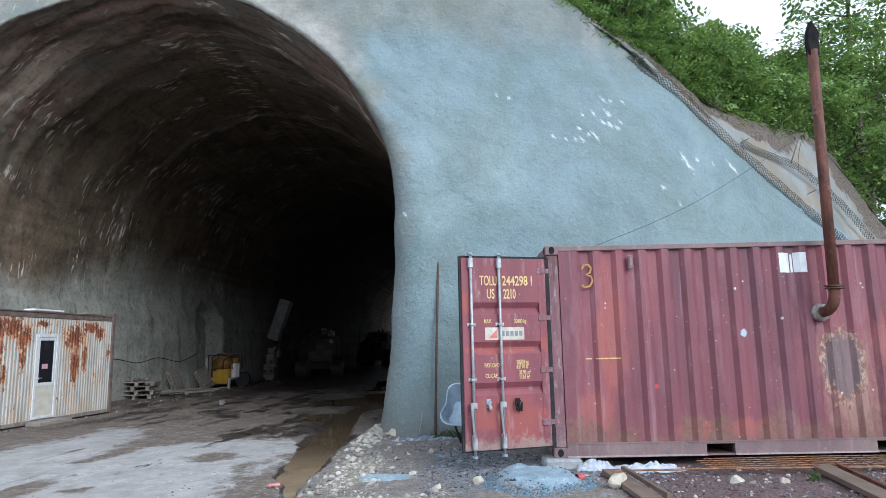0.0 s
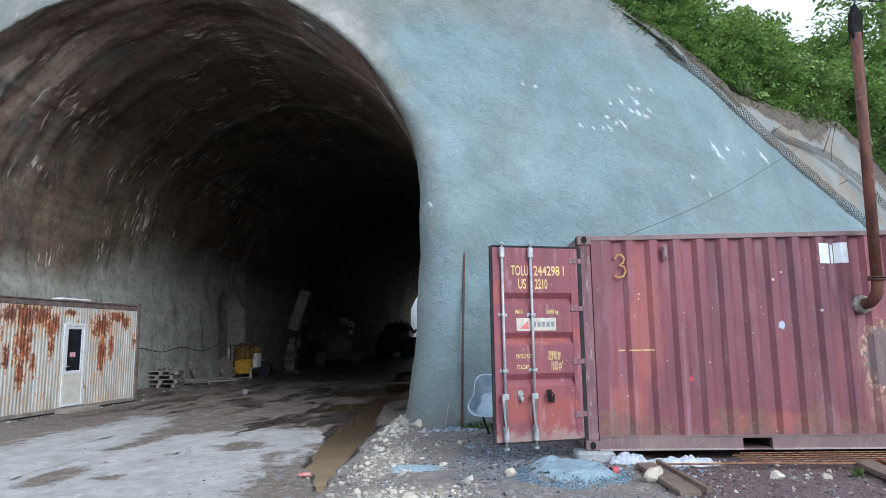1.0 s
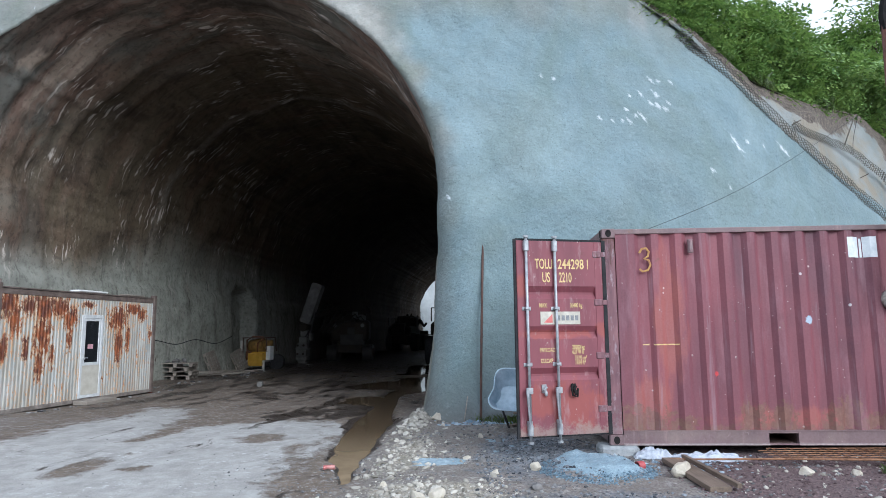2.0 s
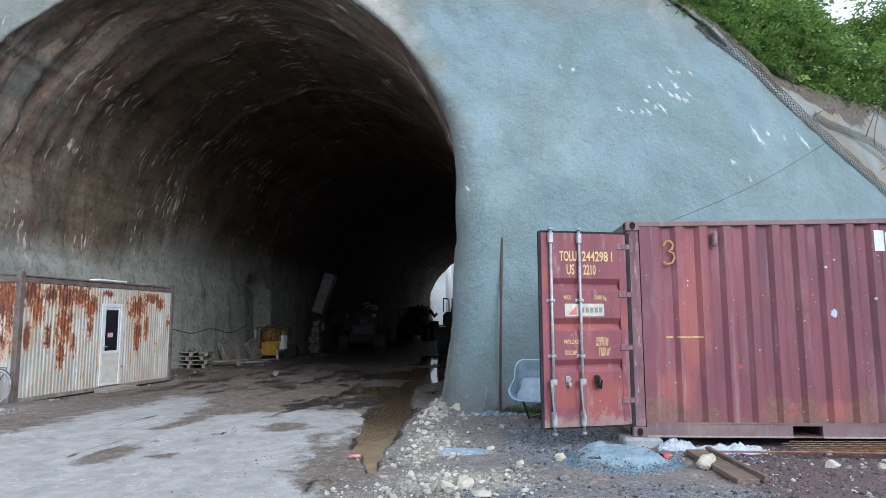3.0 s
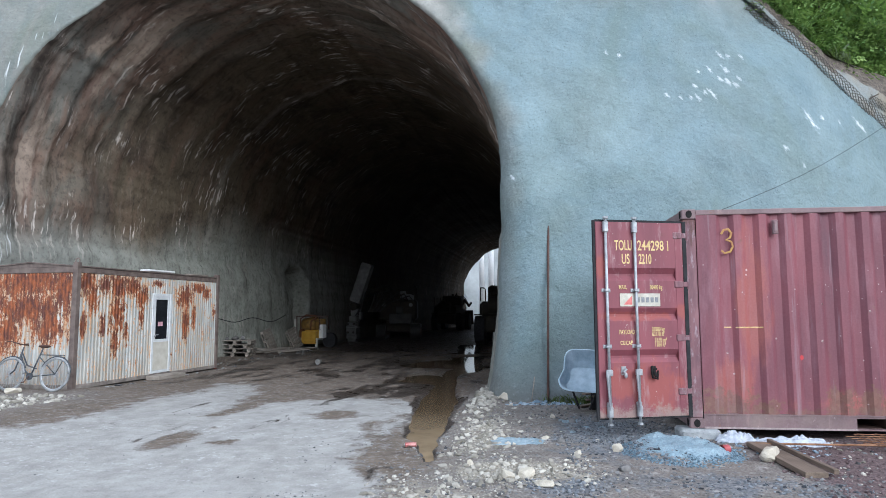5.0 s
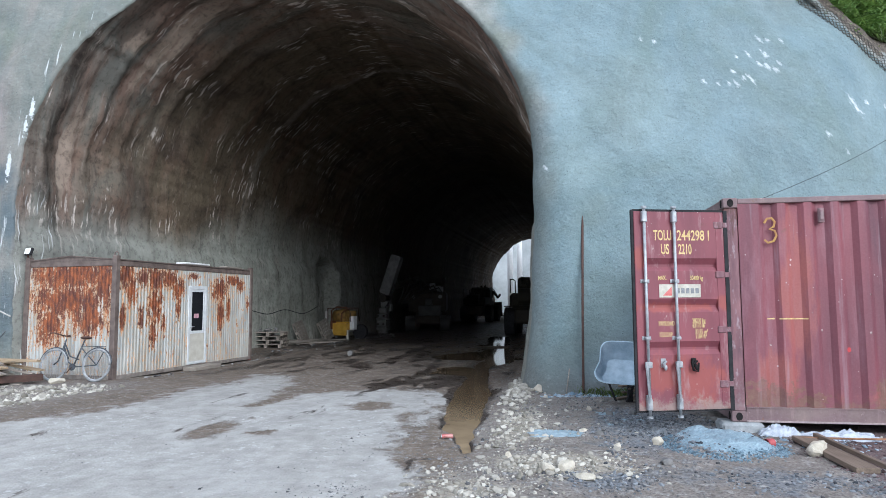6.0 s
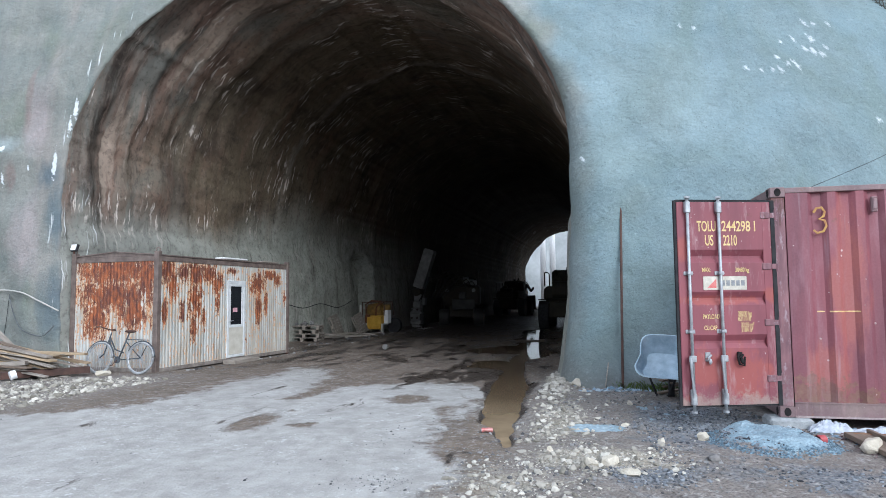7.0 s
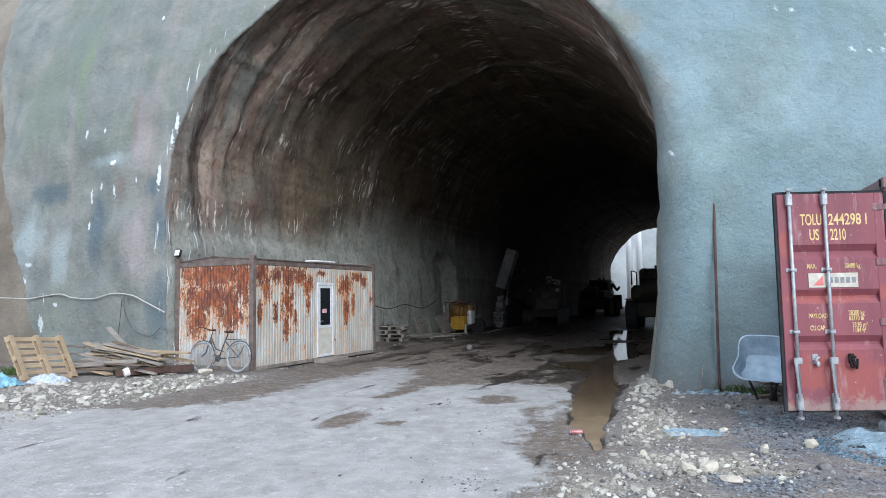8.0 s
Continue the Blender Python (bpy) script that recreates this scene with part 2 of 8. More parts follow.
def lining_material():
    k = Nodes("lining_with_shade", 0.85)
    j = k.t.nodes.new("ShaderNodeCombineXYZ")
    k.plug(j.inputs[0], k.attr("arc"))
    k.plug(j.inputs[1], k.attr("deep"))
    flat = j.outputs[0]

    def along_arc(sa, sy, shift):
        n = k.t.nodes.new("ShaderNodeMapping")
        k.plug(n.inputs[0], flat)
        n.inputs["Scale"].default_value = (sa, sy, 1)
        n.inputs["Location"].default_value = shift
        return n.outputs[0]
    big = k.noise(0.35, 5, 0.6, warp=0.8)
    mid = k.noise(2.2, 6, 0.62, warp=0.5)
    fine = k.noise(26, 3, 0.6)
    hoops = k.noise(1.0, 5, 0.6, co=along_arc(0.16, 1.0, (3, 1, 0)), warp=0.4)
    scratch = k.noise(1.0, 5, 0.65, co=along_arc(0.8, 3.6, (1, 7, 0)), warp=0.25)
    comb = k.noise(1.0, 3, 0.6, co=along_arc(11.0, 0.9, (2, 2, 0)), warp=0.3)
    ridge = k.noise(1.0, 4, 0.58, co=along_arc(0.2, 1.25, (6, 2, 0)), warp=0.5)
    brown = k.mix(k.ramp(big, (0.3, 0.0), (0.7, 1.0)), (0.085, 0.066, 0.045), (0.172, 0.138, 0.092))
    brown = k.mix(k.ramp(k.noise(1.0, 5, 0.65, co=along_arc(0.4, 1.1, (4, 2, 0)), warp=0.6), (0.48, 0.0), (0.66, 0.6)), brown, (0.19, 0.115, 0.08))
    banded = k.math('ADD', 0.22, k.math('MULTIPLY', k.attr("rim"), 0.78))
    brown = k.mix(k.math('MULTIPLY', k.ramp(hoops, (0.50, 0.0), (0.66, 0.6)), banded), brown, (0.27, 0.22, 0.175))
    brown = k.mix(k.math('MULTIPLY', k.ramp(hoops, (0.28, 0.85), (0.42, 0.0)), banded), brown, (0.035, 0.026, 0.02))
    brown = k.mix(k.ramp(k.noise(0.55, 6, 0.68, co=along_arc(1.0, 0.8, (7, 3, 0)), warp=0.8), (0.46, 0.0), (0.6, 0.6)), brown, (0.155, 0.125, 0.085))
    brown = k.mix(k.ramp(k.noise(0.75, 6, 0.7, co=along_arc(1.0, 0.8, (1, 8, 0)), warp=0.6), (0.50, 0.0), (0.62, 0.65)), brown, (0.05, 0.038, 0.03))
    # Pale streak painted along the rib at 21.75, as if catching light.
    lit_rib = k.math('MULTIPLY', k.ramp(k.math('ABSOLUTE', k.math('SUBTRACT', k.math('ADD', k.attr("deep"), k.math('MULTIPLY', k.math('SUBTRACT', mid, 0.5), 0.5)), 21.75)), (0.08, 0.8), (0.3, 0.0)), k.ramp(k.noise(0.7, 4, 0.6), (0.42, 0.0), (0.52, 1.0)))
    brown = k.mix(lit_rib, brown, (0.24, 0.21, 0.17))
    # Colour darkened with depth and at the crown, painting the tunnel's shade.
    brown = k.mix(k.math('MULTIPLY', k.attr("deep_shade"), 0.74), brown, (0.018, 0.014, 0.011))
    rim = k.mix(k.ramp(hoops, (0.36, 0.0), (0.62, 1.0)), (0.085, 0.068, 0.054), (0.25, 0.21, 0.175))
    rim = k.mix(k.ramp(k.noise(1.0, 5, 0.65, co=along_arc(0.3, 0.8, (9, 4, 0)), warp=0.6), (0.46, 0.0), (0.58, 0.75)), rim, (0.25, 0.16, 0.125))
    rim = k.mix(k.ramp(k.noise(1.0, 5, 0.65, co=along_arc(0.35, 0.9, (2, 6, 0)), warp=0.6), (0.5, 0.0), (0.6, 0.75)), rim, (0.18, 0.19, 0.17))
    rim = k.mix(k.math('MULTIPLY', k.attr("deep_shade"), 0.8), rim, (0.055, 0.042, 0.033))
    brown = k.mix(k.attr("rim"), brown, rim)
    grey = k.mix(k.ramp(mid, (0.3, 0.0), (0.75, 1.0)), (0.285, 0.295, 0.255), (0.455, 0.465, 0.41))
    grey = k.mix(k.ramp(big, (0.45, 0.0), (0.65, 0.5)), grey, (0.22, 0.23, 0.195))
    drip = k.noise(1.0, 5, 0.6, co=along_arc(0.25, 2.2, (8, 3, 0)))
    grey = k.mix(k.ramp(drip, (0.52, 0.0), (0.7, 0.7)), grey, (0.14, 0.135, 0.115))
    # Grey darkened at the rim and near the mouth to even out daylight's falloff.
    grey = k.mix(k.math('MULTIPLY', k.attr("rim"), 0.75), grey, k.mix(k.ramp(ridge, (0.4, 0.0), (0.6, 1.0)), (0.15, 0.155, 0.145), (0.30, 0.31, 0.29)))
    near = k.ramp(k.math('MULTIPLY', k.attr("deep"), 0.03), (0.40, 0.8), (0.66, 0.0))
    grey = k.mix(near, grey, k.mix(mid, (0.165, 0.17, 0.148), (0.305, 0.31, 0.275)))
    c = k.mix(k.attr("low"), brown, grey)
    # lime flecks in loose clusters
    flock = k.ramp(k.noise(0.62, 3, 0.5, co=along_arc(1.0, 1.0, (5, 5, 0)), warp=0.5), (0.515, 0.0), (0.60, 1.0))
    fleck = k.noise(1.0, 4, 0.58, co=along_arc(1.5, 8.0, (1, 7, 0)), warp=0.12)
    c = k.mix(k.math('MULTIPLY', k.math('MULTIPLY', k.ramp(fleck, (0.56, 0.0), (0.625, 0.9)), flock), k.math('SUBTRACT', 1.0, k.math('MAXIMUM', k.attr('deep_shade'), k.math('MULTIPLY', k.attr('low'), 0.7)))), c, (0.70, 0.64, 0.57))
    c = k.mix(k.math('MULTIPLY', k.ramp(scratch, (0.58, 0.0), (0.68, 0.4)), k.ramp(big, (0.4, 0.3), (0.6, 1.0))), c, (0.33, 0.28, 0.235))
    c = k.mix(k.ramp(scratch, (0.32, 0.7), (0.44, 0.0)), c, k.mix(0.7, c, (0.02, 0.016, 0.013)))
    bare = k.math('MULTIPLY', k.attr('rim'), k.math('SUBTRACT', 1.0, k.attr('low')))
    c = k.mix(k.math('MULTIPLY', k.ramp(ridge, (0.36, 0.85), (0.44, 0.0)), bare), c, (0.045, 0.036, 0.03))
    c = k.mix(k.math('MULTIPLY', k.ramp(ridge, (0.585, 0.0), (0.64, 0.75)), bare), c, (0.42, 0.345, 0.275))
    c = k.mix(k.ramp(k.noise(7, 6, 0.74), (0.36, 0.6), (0.5, 0.0)), c, k.mix(0.65, c, (0.015, 0.012, 0.01)))
    c = k.mix(k.math('MULTIPLY', k.ramp(k.noise(5, 6, 0.76), (0.56, 0.0), (0.72, 0.3)), k.math('SUBTRACT', 1.0, k.attr('deep_shade'))), c, (0.36, 0.30, 0.245))
    white = k.noise(1.0, 4, 0.6, co=along_arc(0.4, 6.0, (4, 9, 0)))
    c = k.mix(k.ramp(k.math('MULTIPLY', white, k.attr("drip")), (0.56, 0.0), (0.61, 0.85)), c, (0.62, 0.64, 0.64))
    h = k.math('ADD', k.math('MULTIPLY', k.noise(8, 6, 0.72), 0.6), k.math('ADD', k.math('MULTIPLY', scratch, 0.35), k.math('MULTIPLY', comb, 0.14)))
    h = k.math('ADD', h, k.math('MULTIPLY', ridge, k.math('ADD', 0.12, k.math('MULTIPLY', bare, 1.9))))
    k.b.inputs["Specular IOR Level"].default_value = 0.15
    return k.done(c, 0.9, h, 0.7, 0.05)


def ground_material():
    k = Nodes("site_ground", 0.9)
    big = k.noise(0.6, 6, 0.62, warp=0.6)
    mid = k.noise(3.5, 6, 0.65, warp=0.3)
    grit = k.cells(34)
    fine = k.noise(60, 3, 0.6)
    road = k.mix(k.ramp(mid, (0.3, 0.0), (0.7, 1.0)), (0.262, 0.251, 0.23), (0.425, 0.412, 0.384))
    mud = k.mix(k.ramp(mid, (0.3, 0.0), (0.7, 1.0)), (0.11, 0.081, 0.059), (0.232, 0.183, 0.138))
    gravel = k.mix(k.ramp(grit, (0.1, 0.0), (0.6, 1.0)), (0.12, 0.10, 0.088), (0.27, 0.24, 0.21))
    gravel = k.mix(k.ramp(mid, (0.4, 0.0), (0.7, 0.7)), gravel, (0.15, 0.125, 0.105))
    gravel = k.mix(k.ramp(k.math('ADD', k.attr('slate'), k.math('MULTIPLY', k.math('SUBTRACT', k.noise(2.6, 6, 0.68, warp=0.5), 0.5), 2.0)), (0.3, 0.0), (0.6, 0.85)), gravel, k.mix(k.ramp(k.cells(26), (0.1, 0.0), (0.6, 1.0)), (0.045, 0.052, 0.064), (0.19, 0.205, 0.225)))
    gravel = k.mix(k.ramp(k.math('ADD', k.attr('beige'), k.math('MULTIPLY', k.math('SUBTRACT', k.noise(3.0, 6, 0.7, co=k.stretch((1, 1, 1), (5, 8, 0))), 0.5), 2.2)), (0.35, 0.0), (0.65, 0.8)), gravel, k.mix(grit, (0.28, 0.24, 0.175), (0.49, 0.445, 0.355)))
    light = k.math('ADD', k.attr("light"), k.math('MULTIPLY', k.math('SUBTRACT', k.math('ADD', big, k.math('MULTIPLY', k.math('SUBTRACT', k.noise(1.0, 7, 0.7, co=k.stretch((2.6, 1.9, 1.0), (2, 0, 0), (0, 0, 0.5)), warp=1.2), 0.5), 0.9)), 0.5), 2.1))
    light = k.ramp(light, (0.34, 0.0), (0.66, 1.0))
    tread = k.noise(1.0, 5, 0.6, co=k.stretch((7, 1.6, 1), (0, 0, 0), (0, 0, 0.12)))
    road = k.mix(k.ramp(tread, (0.5, 0.0), (0.72, 0.3)), road, (0.27, 0.25, 0.23))
    ruts = k.noise(1.0, 6, 0.62, co=k.stretch((3.2, 0.28, 1), (3, 0, 0), (0, 0, 0.35)), warp=0.3)
    road = k.mix(k.ramp(ruts, (0.54, 0.0), (0.68, 0.3)), road, (0.27, 0.26, 0.25))
    road = k.mix(k.ramp(k.noise(1.0, 5, 0.6, co=k.stretch((2.2, 1.0, 1), (1, 5, 0), (0, 0, 0.3)), warp=0.4), (0.48, 0.0), (0.66, 0.6)), road, (0.45, 0.437, 0.41))
    road = k.mix(k.ramp(k.noise(2.4, 6, 0.68, warp=0.6), (0.5, 0.0), (0.64, 0.4)), road, (0.27, 0.255, 0.232))
    crumbs = k.math('MULTIPLY', k.ramp(k.noise(10, 5, 0.75), (0.56, 0.0), (0.63, 0.75)), k.ramp(k.noise(0.8, 3), (0.45, 0.0), (0.58, 1.0)))
    road = k.mix(crumbs, road, (0.60, 0.60, 0.59))
    road = k.mix(k.ramp(k.noise(22, 5, 0.75), (0.62, 0.0), (0.68, 0.5)), road, (0.58, 0.58, 0.57))
    c = k.mix(k.attr("stony"), mud, gravel)
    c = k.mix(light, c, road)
    wetn = k.math('ADD', k.attr("wet"), k.math('MULTIPLY', k.math('SUBTRACT', k.noise(1.0, 7, 0.68, co=k.stretch((1.9, 0.6, 1.0), (0, 0, 0), (0, 0, 0.12)), warp=0.5), 0.5), 3.4))
    wet = k.ramp(wetn, (0.47, 0.0), (0.62, 1.0))
    c = k.mix(k.math('MULTIPLY', k.ramp(k.noise(14, 5, 0.7), (0.50, 0.0), (0.60, 0.55)), k.math('SUBTRACT', 1.0, k.math('MULTIPLY', light, 0.7))), c, k.mix(k.ramp(k.noise(6, 4, 0.7), (0.4, 0.0), (0.6, 1.0)), (0.09, 0.08, 0.07), (0.50, 0.48, 0.45)))
    # The wet mask also carries the darkening painted on the deep tunnel floor.
    c = k.mix(wet, c, (0.055, 0.042, 0.032))
    bl = k.ramp(k.math('ADD', k.attr("blue"), k.math('MULTIPLY', k.math('SUBTRACT', mid, 0.5), 2.2)), (0.45, 0.0), (0.6, 1.0))
    c = k.mix(bl, c, k.mix(k.ramp(k.noise(7, 6, 0.7), (0.3, 0.0), (0.7, 1.0)), (0.20, 0.30, 0.36), (0.36, 0.47, 0.53)))
    rd = k.ramp(k.math('ADD', k.attr("red"), k.math('MULTIPLY', k.math('SUBTRACT', mid, 0.5), 2.0)), (0.4, 0.0), (0.65, 0.9))
    c = k.mix(rd, c, k.mix(grit, (0.075, 0.045, 0.045), (0.19, 0.13, 0.13)))
    ro = k.mix(wet, (0.92, 0.92, 0.92), k.ramp(mid, (0.4, 0.25), (0.6, 0.65)))
    c = k.mix(k.math('MULTIPLY', k.ramp(fine, (0.35, 0.5), (0.65, 0.0)), k.math('SUBTRACT', 1.0, k.math('MULTIPLY', light, 0.7))), c, k.mix(0.55, c, (0.02, 0.02, 0.02)))
    clod = k.noise(9, 6, 0.7)
    h = k.math('ADD', k.math('MULTIPLY', grit, 0.6), k.math('ADD', k.math('MULTIPLY', clod, 1.6), k.math('MULTIPLY', fine, 0.3)))
    h = k.math('MULTIPLY', h, k.math('SUBTRACT', 1.0, k.math('MULTIPLY', light, 0.55)))
    return k.done(c, ro, h, 0.8, 0.03)


def paint_material(name, dark, mid_c, bright, rust=0.5):
    """Weathered container paint: faded uprights, rust spots, dirt."""
    k = Nodes(name, 0.55)
    col = k.noise(1.0, 4, 0.6, co=k.stretch((1.6, 1.6, 0.25)))
    patch = k.noise(2.2, 5, 0.6, warp=0.4)
    fine = k.noise(45, 3, 0.6)
    c = k.mix(k.ramp(col, (0.32, 0.0), (0.68, 1.0)), dark, mid_c)
    c = k.mix(k.ramp(patch, (0.48, 0.0), (0.72, 0.7)), c, bright)
    c = k.mix(k.ramp(k.noise(5.0, 6, 0.7, warp=0.5), (0.66, 0.0), (0.72, rust)), c, (0.16, 0.07, 0.035))
    c = k.mix(k.ramp(k.cells(9.0), (0.03, 0.8), (0.06, 0.0)), c, k.mix(fine, (0.10, 0.05, 0.04), (0.5, 0.45, 0.42)))
    c = k.mix(k.ramp(k.noise(1.0, 6, 0.7, co=k.stretch((10, 10, 1.1), (3, 6, 2))), (0.56, 0.0), (0.68, 0.55)), c, (0.33, 0.22, 0.21))
    c = k.mix(k.ramp(k.noise(17, 6, 0.75), (0.62, 0.0), (0.68, 0.8)), c, (0.42, 0.33, 0.31))
    c = k.mix(0.18, c, k.mix(fine, (0.05, 0.03, 0.03), (0.5, 0.4, 0.4)))
    return k.done(c, k.ramp(patch, (0.3, 0.45), (0.7, 0.75)), fine, 0.12, 0.004)


def door_paint_material():
    """Door leaf paint: mauve-red above, orange-red touch-ups below, rust along the foot."""
    k = Nodes("patched_door_paint", 0.55)
    up = k.noise(1.0, 5, 0.6, co=k.stretch((3, 3, 0.5)))
    c = k.mix(k.ramp(up, (0.35, 0.0), (0.65, 1.0)), (0.155, 0.042, 0.056), (0.225, 0.062, 0.076))
    grain = k.math('MULTIPLY', k.math('SUBTRACT', k.noise(1.0, 6, 0.68, co=k.stretch((5, 5, 3))), 0.5), 2.4)
    hot = k.most([k.blob((0, 2), p[:2], p[2:]) for p in ((0.4, 0.38, 0.42, 0.36), (0.85, 0.42, 0.24, 0.26), (0.62, 1.17, 0.6, 0.07), (1.06, 1.75, 0.1, 0.14), (0.07, 1.24, 0.1, 0.12), (1.02, 0.1, 0.12, 0.1))])
    c = k.mix(k.ramp(k.math('ADD', hot, grain), (0.1, 0.0), (0.45, 0.9)), c, k.mix(k.noise(9, 4), (0.235, 0.055, 0.052), (0.29, 0.078, 0.062)))
    c = k.mix(k.ramp(k.noise(1.0, 6, 0.7, co=k.stretch((11, 11, 2.0), (3, 6, 2))), (0.56, 0.0), (0.70, 0.6)), c, (0.33, 0.21, 0.215))
    foot = k.math('ADD', k.math('MULTIPLY', k.math('SUBTRACT', 0.2, k.axis(2)), 5.0), k.math('MULTIPLY', k.math('SUBTRACT', k.noise(12, 6, 0.7), 0.5), 3.0))
    c = k.mix(k.ramp(foot, (0.2, 0.0), (0.8, 0.7)), c, (0.28, 0.225, 0.19))
    c = k.mix(k.ramp(k.noise(15, 6, 0.75), (0.66, 0.0), (0.71, 0.8)), c, (0.45, 0.37, 0.34))
    c = k.mix(k.ramp(k.cells(8.0), (0.03, 0.8), (0.06, 0.0)), c, (0.5, 0.44, 0.4))
    c = k.mix(k.ramp(k.noise(6.0, 6, 0.72, warp=0.4), (0.66, 0.0), (0.72, 0.6)), c, (0.10, 0.04, 0.03))
    return k.done(c, 0.6, k.noise(40, 3), 0.12, 0.004)


def side_paint_material():
    """The container's sun-worn side: faded red in upright bands, brighter touch-ups, a burnt oval and lime spots."""
    k = Nodes("faded_side_paint", 0.55)
    up = k.noise(1.0, 5, 0.6, co=k.stretch((2.4, 2.4, 0.22)))
    patch = k.noise(1.6, 5, 0.6, warp=0.5)
    fine = k.noise(45, 3, 0.6)
    c = k.mix(k.ramp(up, (0.35, 0.0), (0.65, 1.0)), (0.10, 0.027, 0.044), (0.232, 0.058, 0.074))
    c = k.mix(k.ramp(patch, (0.5, 0.0), (0.75, 0.4)), c, (0.26, 0.095, 0.11))
    hot = k.most([k.blob((0, 2), p[:2], p[2:]) for p in ((0.75, 1.5, 0.28, 1.1), (0.55, 0.5, 0.35, 0.4), (4.35, 1.35, 0.5, 0.55), (2.0, 0.3, 1.3, 0.16))])
    c = k.mix(k.ramp(k.math('ADD', hot, k.math('MULTIPLY', k.math('SUBTRACT', k.noise(1.0, 6, 0.65, co=k.stretch((5, 5, 1.2))), 0.5), 3.0)), (0.2, 0.0), (0.7, 0.75)), c, (0.33, 0.095, 0.075))
    c = k.mix(k.ramp(k.noise(4.0, 6, 0.7, warp=0.5), (0.64, 0.0), (0.70, 0.6)), c, (0.16, 0.075, 0.045))
    low = k.most([k.blob((0, 2), p[:2], p[2:]) for p in ((0.4, 0.3, 0.4, 0.2), (1.7, 0.32, 0.2, 0.2), (2.05, 0.32, 0.18, 0.18), (2.75, 0.34, 0.22, 0.22), (3.1, 0.26, 0.3, 0.1), (0.9, 0.25, 0.2, 0.1), (3.75, 0.4, 0.3, 0.35), (4.2, 0.4, 0.2, 0.4))])
    c = k.mix(k.ramp(k.math('ADD', k.math('MULTIPLY', low, 1.25), k.math('MULTIPLY', k.math('SUBTRACT', k.noise(12, 6, 0.7), 0.5), 4.6)), (0.1, 0.0), (0.5, 0.9)), c, k.mix(k.noise(25, 3), (0.09, 0.035, 0.022), (0.24, 0.125, 0.085)))
    stain = k.math('ADD', k.blob((0, 2), (3.66, 0.85), (0.5, 0.8)), k.math('MULTIPLY', k.math('SUBTRACT', k.noise(1.0, 6, 0.7, co=k.stretch((9, 9, 2.2))), 0.5), 2.2))
    c = k.mix(k.ramp(stain, (0.15, 0.0), (0.6, 0.65)), c, (0.33, 0.20, 0.15))
    burn = k.math('ADD', k.blob((0, 2), (3.6, 1.03), (0.27, 0.5)), k.math('MULTIPLY', k.math('SUBTRACT', k.noise(8, 6, 0.7), 0.5), 1.3))
    c = k.mix(k.ramp(burn, (0.0, 0.0), (0.06, 0.92)), c, k.mix(k.ramp(k.noise(1.0, 6, 0.7, co=k.stretch((22, 22, 9))), (0.42, 0.0), (0.58, 1.0)), (0.15, 0.05, 0.022), (0.50, 0.36, 0.25)))
    c = k.mix(k.ramp(burn, (0.17, 0.0), (0.25, 0.95)), c, k.mix(k.noise(1.0, 4, 0.6, co=k.stretch((12, 12, 1.5))), (0.06, 0.042, 0.042), (0.20, 0.15, 0.15)))
    c = k.mix(k.ramp(k.cells(4.5, k.stretch((1, 0, 1))), (0.045, 0.9), (0.075, 0.0)), c, k.mix(k.ramp(k.noise(5, 2), (0.42, 0.0), (0.5, 1.0)), (0.07, 0.03, 0.025), (0.70, 0.62, 0.58)))
    c = k.mix(k.math('MULTIPLY', k.ramp(k.cells(11.0, k.stretch((1, 0, 1.0), (0.3, 0, 0.7))), (0.06, 0.9), (0.10, 0.0)), k.ramp(k.noise(1.7, 4), (0.5, 0.0), (0.6, 1.0))), c, (0.55, 0.47, 0.44))
    edge = k.math('ADD', k.math('MULTIPLY', k.math('SUBTRACT', 0.3, k.axis(2)), 6.0), k.math('MULTIPLY', k.math('SUBTRACT', k.noise(9, 6, 0.7), 0.5), 4.0))
    c = k.mix(k.ramp(edge, (0.2, 0.0), (0.8, 0.75)), c, (0.17, 0.095, 0.062))
    chalk = k.noise(1.0, 5, 0.65, co=k.stretch((4, 4, 0.9), (9, 2, 5)))
    c = k.mix(k.ramp(chalk, (0.54, 0.0), (0.70, 0.45)), c, (0.31, 0.165, 0.195))
    for x, z, r, col in ((2.42, 1.45, 0.06, (0.45, 0.6, 0.72)), (1.3, 0.82, 0.035, (0.6, 0.04, 0.04)), (2.9, 1.62, 0.02, (0.6, 0.6, 0.6)), (2.35, 2.0, 0.02, (0.65, 0.6, 0.6))):
        c = k.mix(k.ramp(k.math('ADD', k.blob((0, 2), (x, z), (r, r)), k.math('MULTIPLY', k.math('SUBTRACT', fine, 0.5), 0.8)), (0.1, 0.0), (0.3, 0.9)), c, col)
    c = k.mix(k.ramp(k.noise(1.0, 4, 0.6, co=k.stretch((11, 11, 0.7), (5, 0, 0))), (0.6, 0.0), (0.75, 0.4)), c, (0.36, 0.30, 0.33))
    c = k.mix(0.15, c, k.mix(fine, (0.05, 0.02, 0.025), (0.42, 0.27, 0.28)))
    return k.done(c, k.ramp(patch, (0.3, 0.45), (0.7, 0.75)), fine, 0.12, 0.004)


